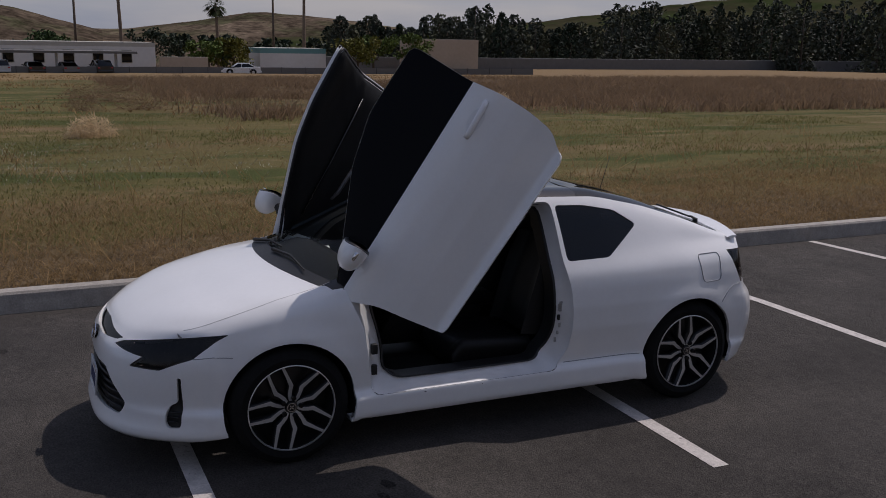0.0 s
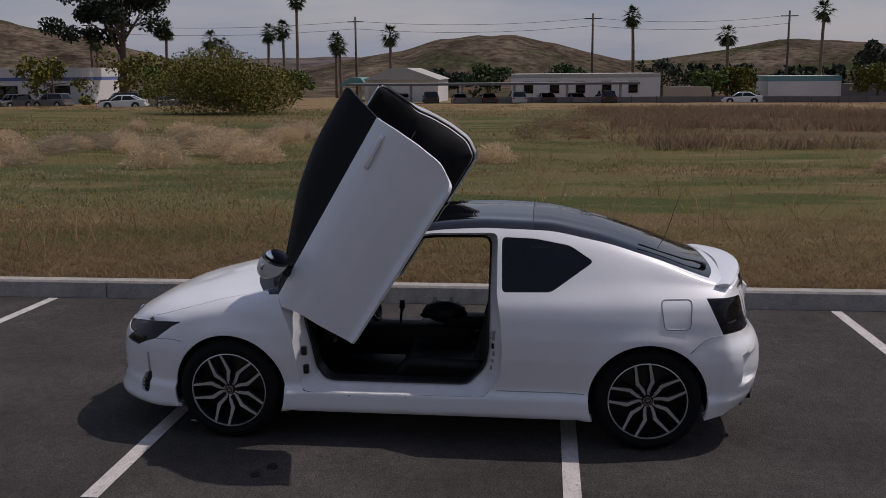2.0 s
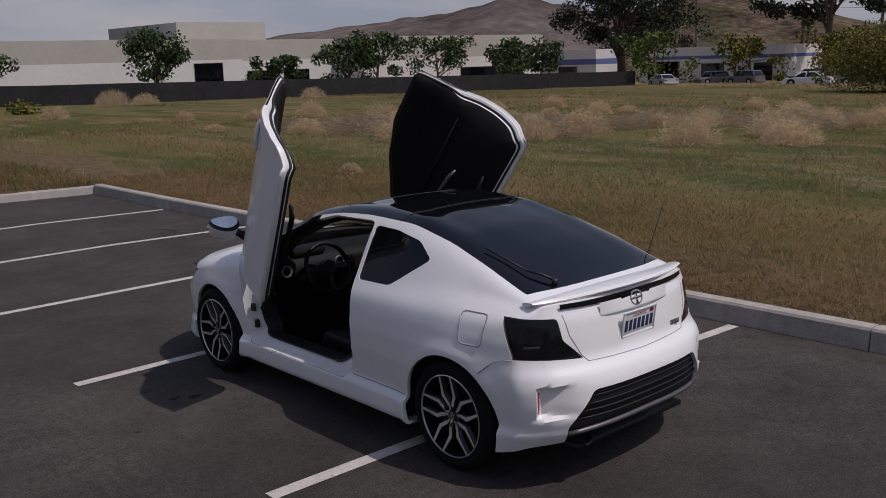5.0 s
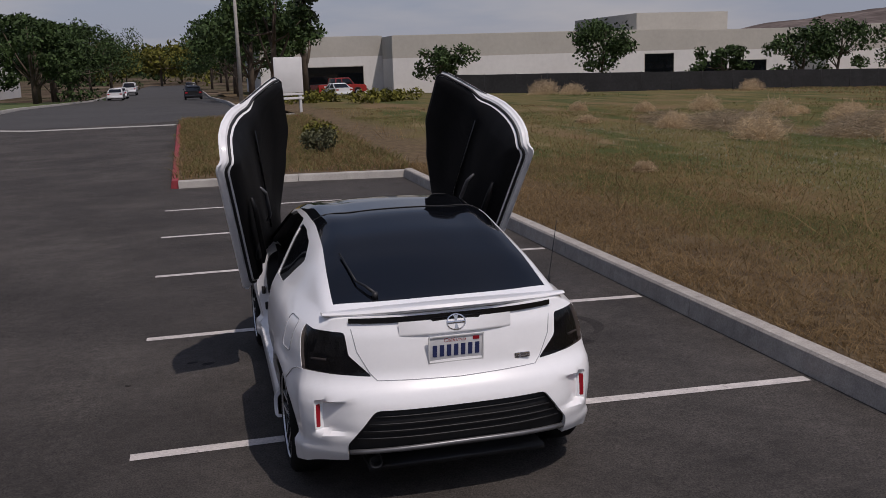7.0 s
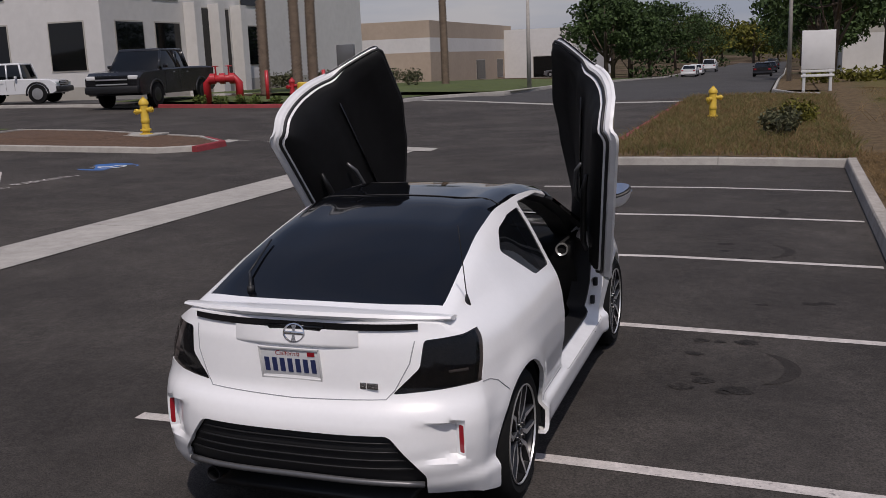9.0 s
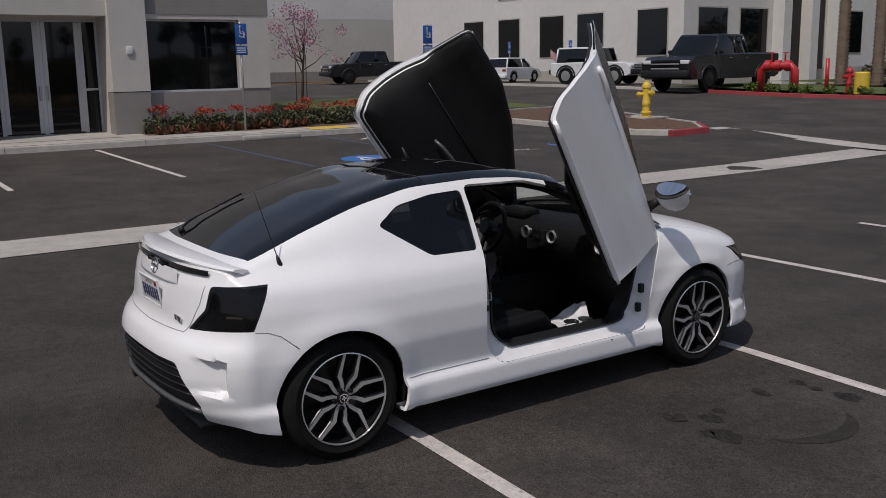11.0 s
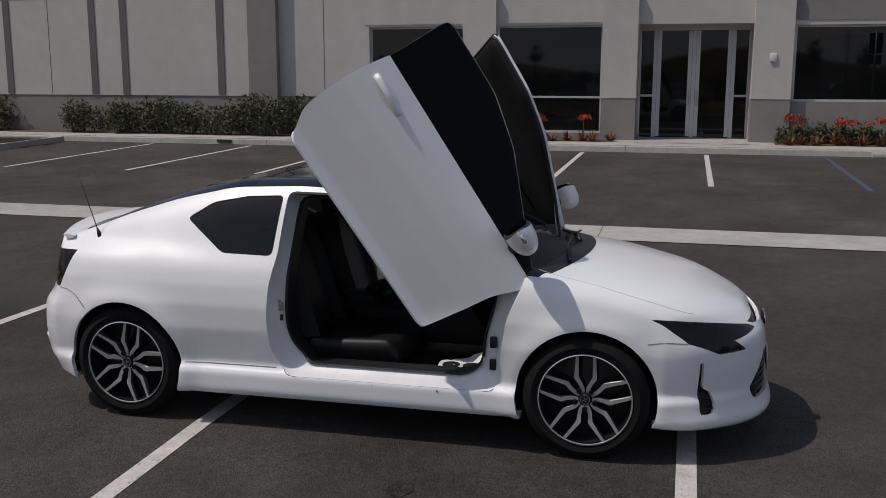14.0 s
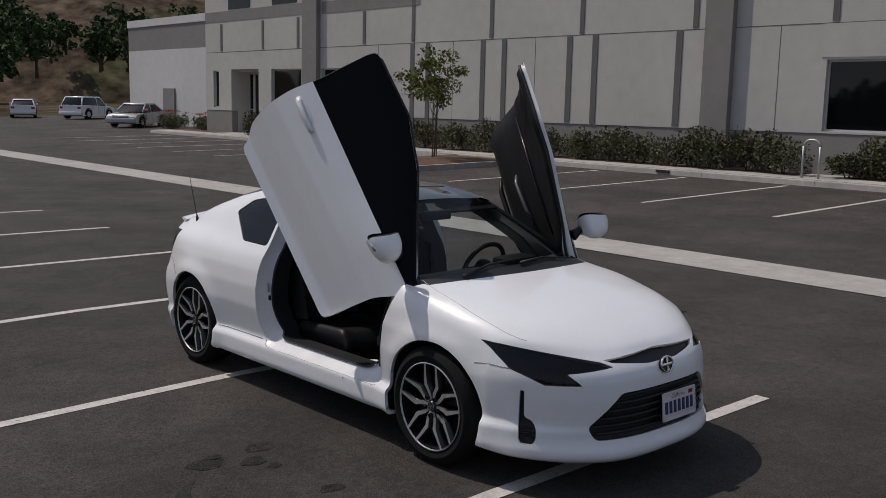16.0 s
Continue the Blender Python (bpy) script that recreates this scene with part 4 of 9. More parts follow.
for y0, y1 in ((24.6, 27),):
    bm = bmesh.new()
    prism(bm, [(y0, -0.2), (y1 + 2, -0.2), (y1, 1.0), (y0 + 1, 1.0)], 130, 138, lambda p: Vector((p.z, p.x, p.y)))
    wall_box("annex_roof", bm, "teal", arch)
carport = thing("solar_carport", "long flat carport roof on steel posts", "carport")
bm = bmesh.new()
slab(bm, 112, 117, -12, 24, 0.15, 0.42)
wall_box("roof", bm, "wall_reveal", carport)
for y in np.arange(-10, 24, 6.5):
    bm = bmesh.new()
    slab(bm, 114.3, 114.7, y, y + 0.3, -2.4, 0.15)
    wall_box("post", bm, "steel", carport)
plain_building("school_block", "white single-storey block behind the carport", 126, 138, -16, 4, -2.6, ((3.4, "wall_white"), (0.5, "wall_band")), [("w", y, y + 1.2, -1.2, 0.3) for y in (-13, -9.5, -6, -2.5, 1)])
plain_building("tan_wall_block", "tan boundary wall across the field", 122, 123, -22, -16, -2.6, ((2.2, "wall_tan"),))
plain_building("teal_roof_house", "pale house with a teal roof", 135, 145, -42, -32, -2.6, ((2.6, "wall_white"), (0.7, "teal")))
plain_building("far_house", "pale flat-roofed house among trees", 150, 160, -75, -64, -2.6, ((5.0, "wall_tan"),))
plain_building("far_wall", "long grey boundary wall across the field", 165, 166, -220, -50, -3.6, ((2.6, "wall_reveal"),))

# fences
def screen_fence(name, label, pts, h, mat="fence"):
    root = thing(name, label, "fence")
    for (xa, ya), (xb, yb) in zip(pts, pts[1:]):
        d = Vector((xb - xa, yb - ya, 0))
        n = max(1, round(d.length / 3.0))
        for k in range(n):
            p, q = Vector((xa, ya, 0)) + d * (k / n), Vector((xa, ya, 0)) + d * ((k + 1) / n)
            bm = bmesh.new()
            s = Vector((-d.y, d.x, 0)).normalized() * 0.02
            lo = [bm.verts.new(v + Vector((0, 0, rise(v.x, v.y) - 0.1))) for v in (p - s, q - s, q + s, p + s)]
            hi = [bm.verts.new(Vector((v.co.x, v.co.y, v.co.z + h + 0.1 + 0.06 * noise.noise(v.co * 0.7)))) for v in lo]
            bm.faces.new(hi)
            for a in range(4):
                bm.faces.new((lo[a], lo[(a + 1) % 4], hi[(a + 1) % 4], hi[a]))
            part("screen", bm, M[mat], root, smooth=False)
            bm = bmesh.new()
            tube(bm, [(p.x, p.y, rise(p.x, p.y) - 0.1), (p.x, p.y, rise(p.x, p.y) + h + 0.06)], 0.035, 6)
            part("post", bm, M["fence"], root)
    return root


screen_fence("screen_fence", "black fabric screen fence along the field", [(22, 78), (48, 74), (75, 72), (92, 66)], 1.9)
screen_fence("far_fence", "dark chain-link fence across the field", [(104, -60), (112, -20), (112, 10)], 0.9, "wall_reveal")


# street furniture
def hydrant(name, label, x, y, mat, s=1.0, base=0.12):
    root = thing(name, label, "hydrant", (x, y, rise(x, y) + base))
    bm = bmesh.new()
    lathe(bm, [(0.0, 0.0), (0.17, 0.0), (0.17, 0.04), (0.10, 0.05), (0.10, 0.10), (0.15, 0.11), (0.15, 0.15), (0.105, 0.16), (0.10, 0.30), (0.115, 0.32), (0.115, 0.40), (0.105, 0.42), (0.11, 0.78), (0.13, 0.80), (0.13, 0.86), (0.09, 0.92), (0.04, 0.96), (0.035, 1.0), (0.0, 1.0)], 20, "z")
    bmesh.ops.scale(bm, vec=(s, s, s), verts=bm.verts[:])
    part("barrel", bm, M[mat], root)
    for a, z in ((0.0, 0.66), (2.1, 0.52), (4.2, 0.62)):
        bm = bmesh.new()
        lathe(bm, [(0.0, 0.0), (0.055, 0.0), (0.055, 0.12), (0.075, 0.125), (0.075, 0.19), (0.03, 0.20), (0.03, 0.23), (0.0, 0.23)], 14, "x", (0, 0, 0))
        bmesh.ops.rotate(bm, cent=(0, 0, 0), matrix=Matrix.Rotation(a, 3, "Z"), verts=bm.verts[:])
        bmesh.ops.translate(bm, vec=(0.06 * math.cos(a), 0.06 * math.sin(a), z), verts=bm.verts[:])
        bmesh.ops.scale(bm, vec=(s, s, s), verts=bm.verts[:])
        part("outlet", bm, M[mat], root)


hydrant("fire_hydrant", "yellow fire hydrant on a concrete pad", -15.3, 17.5, "yellow", 1.08, 0.18)
hydrant("fire_hydrant", "yellow fire hydrant in the weeds", 0.05, 22.4, "yellow", 0.95, 0.12)
bm = bmesh.new()
box(bm, -15.6, 17.6, rise(-15.6, 17.6) + 0.16, 1.3, 1.0, 0.06, 0.01)
tagged(part("hydrant_pad", bm, M["concrete"]), "pale concrete pad under the hydrant", "pad")


def backflow(x, y):
    root = thing("backflow_valve", "red fire-main valve assembly with two handwheels", "valve", (x, y, rise(x, y) + 0.15), 20)
    bm = bmesh.new()
    tube(bm, [(-0.75, 0, -0.1), (-0.75, 0, 0.85), (-0.58, 0, 1.05), (0.58, 0, 1.05), (0.75, 0, 0.85), (0.75, 0, -0.1)], 0.18, 12)
    part("pipe", bm, M["hydrant_red"], root)
    for dx in (-0.45, 0.0, 0.45):
        bm = bmesh.new()
        lathe(bm, [(0.0, -0.12), (0.25, -0.12), (0.25, 0.12), (0.0, 0.12)], 16, "x", (dx, 0, 1.05))
        part("flange", bm, M["hydrant_red"], root)
    for dx in (-0.3, 0.3):
        bm = bmesh.new()
        tube(bm, [(dx, 0, 1.15), (dx, 0, 1.65)], 0.04, 8)
        lathe(bm, [(0.14, -0.02), (0.18, 0.0), (0.14, 0.02)], 14, "z", (dx, 0, 1.62), closed=True)
        part("handwheel", bm, M["hydrant_red"], root)


backflow(-22.7, 33.4)
hydrant("standpipe", "red fire department connection", -19.0, 33.2, "hydrant_red", 1.1)
bm = bmesh.new()
lathe(bm, [(0.0, 0.0), (0.30, 0.0), (0.30, 0.85), (0.26, 0.90), (0.0, 0.90)], 20, "z", (-18.3, 33.0, rise(-18.3, 33.0) + 0.12))
tagged(part("barrier_drum", bm, M["yellow"]), "yellow round barrier drum", "barrier")
for x, y in ((-21.3, 35.0), (-18.4, 35.2)):
    bm = bmesh.new()
    tube(bm, [(x, y, rise(x, y)), (x, y, rise(x, y) + 1.5)], 0.09, 10)
    tagged(part("bollard", bm, M["hydrant_red"]), "red painted steel bollard", "bollard", "bollards")


def access_sign(x, y, h=2.0, rz=90):
    root = thing("access_sign", "blue accessible parking sign on a steel post", "sign", (x, y, rise(x, y) + 0.12), rz)
    bm = bmesh.new()
    tube(bm, [(0, 0, 0), (0, 0, h + 0.85)], 0.03, 8)
    part("post", bm, M["steel"], root)
    bm = bmesh.new()
    box(bm, 0, -0.035, h + 0.55, 0.32, 0.006, 0.52, 0.01)
    part("panel", bm, M["sign_blue"], root, "blue sign panel")
    bm = bmesh.new()
    box(bm, 0, -0.035, h + 0.13, 0.32, 0.006, 0.24, 0.01)
    part("panel", bm, M["sign_blue"], root, "small blue sign panel")
    bm = bmesh.new()
    ring = [Vector((0.02 + 0.075 * math.cos(a), -0.042, h + 0.54 + 0.075 * math.sin(a))) for a in np.linspace(-2.8, 1.2, 12)]
    tube(bm, ring, 0.012, 5)
    tube(bm, [(-0.02, -0.042, h + 0.70), (-0.02, -0.042, h + 0.56), (0.06, -0.042, h + 0.56), (0.09, -0.042, h + 0.45)], 0.013, 5)
    bmesh.ops.create_uvsphere(bm, u_segments=8, v_segments=6, radius=0.022, matrix=Matrix.Translation((-0.02, -0.042, h + 0.735)))
    part("symbol", bm, M["sign_white"], root, "white wheelchair sign")
    bm = bmesh.new()
    for k in range(3):
        box(bm, 0, -0.039, h + 0.19 - k * 0.055, 0.24, 0.002, 0.025)
    part("small_print", bm, M["sign_white"], root)


access_sign(-19.0, 6.4)
access_sign(-19.0, 12.2)
access_sign(-50, 39.5, 1.8, 0)
access_sign(-43.5, 39.5, 1.8, 0)
board = thing("notice_board", "blank white sign board on two white posts", "sign board", (3.1, 36.6, rise(3.1, 36.6)), 12)
for dx in (-0.52, 0.52):
    bm = bmesh.new()
    box(bm, dx, 0, 1.25, 0.11, 0.11, 2.7, 0.008)
    part("post", bm, M["sign_white"], board)
bm = bmesh.new()
box(bm, 0, -0.07, 1.82, 1.30, 0.05, 1.55, 0.01)
part("panel", bm, M["sign_white"], board)
for z in (0.98, 0.80):
    bm = bmesh.new()
    box(bm, 0, -0.06, z, 1.3, 0.04, 0.10, 0.006)
    part("rail", bm, M["sign_white"], board)


def street_lamp(x, y, h, solar=False):
    root = thing("street_lamp", "tall pale concrete street lamp", "street lamp", (x, y, rise(x, y)))
    bm = bmesh.new()
    tube(bm, [(0, 0, 0), (0, 0, h)], [0.14, 0.08], 10)
    part("pole", bm, M["concrete"], root)
    bm = bmesh.new()
    tube(bm, [(0, 0, h - 0.1), (0.5, 0, h + 0.1), (1.2, 0, h + 0.15)], 0.05, 8)
    part("arm", bm, M["steel"], root)
    bm = bmesh.new()
    if solar:
        box(bm, 0, 0, h + 0.4, 0.9, 0.05, 0.7, 0.01, pose(0, 0, 0, 40, 0, 0))
    else:
        box(bm, 1.3, 0, h + 0.12, 0.7, 0.3, 0.14, 0.03)
    part("head", bm, M["car_grey"], root)


street_lamp(2.0, 55.0, 9.5)
street_lamp(-12.4, 50.0, 6.0, True)
box_root = thing("utility_box", "grey utility cabinet on a post", "cabinet", (-27.0, 56.0, rise(-27, 56)))
bm = bmesh.new()
box(bm, 0, 0, 2.2, 1.3, 0.3, 1.6, 0.03)
part("cabinet", bm, M["car_grey"], box_root)
bm = bmesh.new()
tube(bm, [(0, 0, 0), (0, 0, 1.6)], 0.12, 8)
part("post", bm, M["steel"], box_root)
for y in (-6.4,):
    bm = bmesh.new()
    for dy in (-0.22, 0.22):
        tube(bm, [(-18.75, y + dy, rise(-18.7, y) + 0.15), (-18.75, y + dy, rise(-18.7, y) + 0.95)], 0.03, 8)
    tube(bm, [(-18.75, y + 0.22 * math.cos(a), rise(-18.7, y) + 0.95 + 0.16 * math.sin(a)) for a in np.linspace(0, math.pi, 9)], 0.03, 8)
    tagged(part("bike_rack", bm, M["steel"]), "bent steel bicycle rack on the walk", "bike rack")
for x, y in ((-18.21, -10.4),):
    bm = bmesh.new()
    box(bm, x + 0.02, y, rise(x, y) + 0.09, 0.06, 0.42, 0.07)
    tagged(part("drain_inlet", bm, M["gap"]), "dark drain opening in the kerb", "drain")
# power lines and poles
pole_tops = []
for x, y in ((150, -38), (150, -8), (150, 30), (150, 75)):
    root = thing("utility_pole", "dark wooden utility pole with a crossarm", "utility pole", (x, y, -3.5))
    bm = bmesh.new()
    tube(bm, [(0, 0, 0), (0, 0, 14)], [0.22, 0.15], 8)
    part("pole", bm, M["bark"], root)
    bm = bmesh.new()
    box(bm, 0, 0, 13.2, 0.15, 2.6, 0.15)
    part("crossarm", bm, M["bark"], root)
    pole_tops.append((x, y, 9.8))
for dz in (0.0, -1.2):
    bm = bmesh.new()
    pts = []
    for (xa, ya, za), (xb, yb, zb) in zip(pole_tops, pole_tops[1:]):
        for k in range(8):
            t = k / 8
            pts.append((xa + (xb - xa) * t, ya + (yb - ya) * t, za + dz - 1.6 * 4 * t * (1 - t) * 0.5))
    tube(bm, pts, 0.035, 4)
    tagged(part("power_line", bm, M["gap"]), "sagging dark overhead power line", "cable")


# hills
def hill(name, label, az0, az1, dist, heights, mat, base=-12, depth=0.55, rough=0.12):
    """A ridge seen over a stretch of bearings (degrees clockwise from +y), with its crest heights."""
    bm = bmesh.new()
    n, m = 90, 16
    rows = []
    for i in range(n + 1):
        u = i / n
        a = radians(az0 + (az1 - az0) * u)
        h = float(np.interp(u, np.linspace(0, 1, len(heights)), heights))
        rows.append([])
        for j in range(m + 1):
            v = j / m
            r = dist * (1 + depth * (v - 0.55))
            prof = math.sin(min(v / 0.62, 1) * math.pi / 2) ** 1.3 if v < 0.62 else 1 - 0.6 * ((v - 0.62) / 0.38) ** 2
            z = base + (h - base) * prof
            z += max(h, 6) * rough * (noise.noise(Vector((a * 14, v * 3, dist * 0.01))) + 0.5 * noise.noise(Vector((a * 40, v * 8, dist * 0.02)))) * min(v * 3, 1)
            rows[-1].append(Vector((r * math.sin(a), r * math.cos(a), z)))
    grid_faces_flat(bm, rows)
    return tagged(part(name, bm, M[mat]), label, "hill", kind="structure")


hill("hill", "dry brown hill with scattered scrub", 75, 95, 420, (0, 4, 7.5, 10, 14.5, 16.5, 16, 13, 8, 4), "hill")
hill("hill_east", "dry brown hill with houses on top", 92, 112, 520, (2, 5, 5.5, 8, 12, 15.5, 14.5, 13, 11, 8), "hill")
hill("hill_southeast", "dark wooded hillside", 104, 150, 420, (2, 4, 7, 12, 18, 23, 27, 30, 32), "hill_green")
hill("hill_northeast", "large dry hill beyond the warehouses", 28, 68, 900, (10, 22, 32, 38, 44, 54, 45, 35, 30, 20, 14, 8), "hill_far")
hill("hill_nne", "brown hill behind the tall trees", 53, 70, 600, (20, 34, 33, 25, 19, 12, 2), "hill")
hill("hill_far_east", "far range with haze in its colour", 60, 86, 1500, (38, 30, 18, 17, 20, 16, 10), "hill_far")
hill("hill_north", "low wooded ridge beyond the street", -30, 26, 900, (8, 14, 16, 18, 18, 16, 20, 18, 14), "hill_green")
hill("hill_southwest", "green-brown hillside with trees", 185, 232, 330, (24, 36, 40, 38, 32, 20, 8), "hill")
hill("hill_south", "dry low hills behind", 150, 190, 600, (20, 26, 30, 34, 30), "hill")
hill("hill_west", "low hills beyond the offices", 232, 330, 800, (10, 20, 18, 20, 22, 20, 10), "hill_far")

# The car: a white coupe with its two doors swung up. Front along +y, mid-wheelbase at the origin.
def table(pairs, blur=0.05):
    """A smooth function through a short table."""
    pairs = sorted(pairs)
    xs = np.array([p[0] for p in pairs], float)
    vs = np.array([p[1] for p in pairs], float)
    g = np.linspace(xs[0] - 0.4, xs[-1] + 0.4, 900)
    lin = np.interp(g, xs, vs)
    lin += np.where(g < xs[0], (g - xs[0]) * (vs[1] - vs[0]) / (xs[1] - xs[0]), 0)
    lin += np.where(g > xs[-1], (g - xs[-1]) * (vs[-1] - vs[-2]) / (xs[-1] - xs[-2]), 0)
    step = g[1] - g[0]
    k = np.exp(-0.5 * (np.arange(-60, 61) * step / blur) ** 2)
    pad = np.pad(lin, 60, mode="reflect", reflect_type="odd")
    sm = np.convolve(pad, k / k.sum(), mode="valid")
    return lambda v: float(np.interp(v, g, sm))


top_z = table([(2.17, 0.738), (2.08, 0.792), (1.86, 0.880), (1.54, 0.957), (1.3, 1.0), (1.2, 1.025), (0.9, 1.15), (0.6, 1.27), (0.3, 1.365), (0.0, 1.415), (-0.3, 1.43), (-0.75, 1.412), (-1.1, 1.338), (-1.4, 1.238), (-1.75, 1.10), (-1.85, 1.07), (-1.98, 1.05)])
rail_x = table([(2.1, 0.60), (1.3, 0.63), (1.0, 0.70), (0.7, 0.665), (0.3, 0.605), (0.0, 0.58), (-0.3, 0.572), (-0.75, 0.565), (-1.1, 0.575), (-1.4, 0.60), (-1.7, 0.615), (-1.9, 0.60)])
rail_z = table([(2.1, 0.742), (1.85, 0.855), (1.5, 0.928), (1.2, 0.965), (1.0, 1.0), (0.7, 1.13), (0.3, 1.315), (0.0, 1.365), (-0.3, 1.38), (-0.75, 1.362), (-1.1, 1.285), (-1.4, 1.19), (-1.7, 1.075), (-1.9, 1.03)])
belt_x = table([(1.74, 0.73), (1.3, 0.755), (1.0, 0.79), (0.5, 0.80), (0.0, 0.80), (-0.4, 0.797), (-0.8, 0.785), (-1.2, 0.755), (-1.6, 0.705), (-1.8, 0.68)])
belt_z = table([(1.74, 0.785), (1.55, 0.86), (1.3, 0.925), (1.0, 0.955), (0.5, 0.972), (0.0, 0.987), (-0.4, 1.0), (-0.8, 1.02), (-1.2, 1.05), (-1.6, 1.035), (-1.8, 1.01)])
edge_x = table([(1.74, 0.797), (1.55, 0.823), (1.3, 0.832), (1.0, 0.828), (0.5, 0.832), (0.0, 0.836), (-0.5, 0.842), (-1.0, 0.848), (-1.4, 0.836), (-1.65, 0.805), (-1.8, 0.772)])
edge_z = table([(1.74, 0.762), (1.55, 0.83), (1.3, 0.885), (1.0, 0.908), (0.5, 0.918), (0.0, 0.924), (-0.5, 0.932), (-1.0, 0.943), (-1.4, 0.955), (-1.65, 0.96), (-1.8, 0.96)])
out_side = table([(0.96, 0.0), (0.84, 0.034), (0.72, 0.050), (0.58, 0.046), (0.46, 0.024), (0.385, 0.010), (0.362, 0.014), (0.345, 0.044), (0.325, 0.050), (0.235, 0.052), (0.205, 0.045), (0.18, 0.0)], 0.008)
out_front = table([(0.78, -0.03), (0.73, 0.0), (0.685, 0.055), (0.64, 0.095), (0.60, 0.112), (0.50, 0.128), (0.38, 0.130), (0.31, 0.132), (0.265, 0.146), (0.235, 0.162), (0.195, 0.166), (0.165, 0.12)], 0.014)
out_rear = table([(1.05, -0.015), (1.0, 0.0), (0.95, 0.022), (0.84, 0.042), (0.745, 0.055), (0.705, 0.075), (0.665, 0.115), (0.60, 0.140), (0.50, 0.150), (0.40, 0.140), (0.32, 0.11), (0.24, 0.05)], 0.013)


def bow(y):
    if y > 0.3:
        return 0.43 * (y - 0.3) / 1.87
    if y < -0.9:
        return -0.18 * (-0.9 - y) / 1.08
    return 0.0


def bow_power(y):
    return 2.2 + 0.9 * min(max((y - 1.3) / 0.7, 0), 1) + 0.9 * min(max((-1.3 - y) / 0.5, 0), 1)


def spline(pts, counts):
    """Catmull-Rom through points, with that many steps for each stretch."""
    P = [2 * pts[0] - pts[1], *pts, 2 * pts[-1] - pts[-2]]
    P[-1] = Vector((-pts[-2].x, pts[-2].y, pts[-2].z)) if abs(pts[-1].x) < 1e-6 else P[-1]
    out = []
    for i, n in enumerate(counts):
        a, b, c, d = P[i], P[i + 1], P[i + 2], P[i + 3]
        for k in range(n):
            t = k / n
            out.append(0.5 * ((2 * b) + (c - a) * t + (2 * a - 5 * b + 4 * c - d) * t * t + (3 * b - a - 3 * c + d) * t ** 3))
    out.append(pts[-1].copy())
    return out


def smooth_step(a, b, v):
    t = min(max((v - a) / (b - a), 0), 1)
    return t * t * (3 - 2 * t)


COUNTS = (4, 8, 5, 5)
RAIL = COUNTS[0] + COUNTS[1]
ROW_N = 44


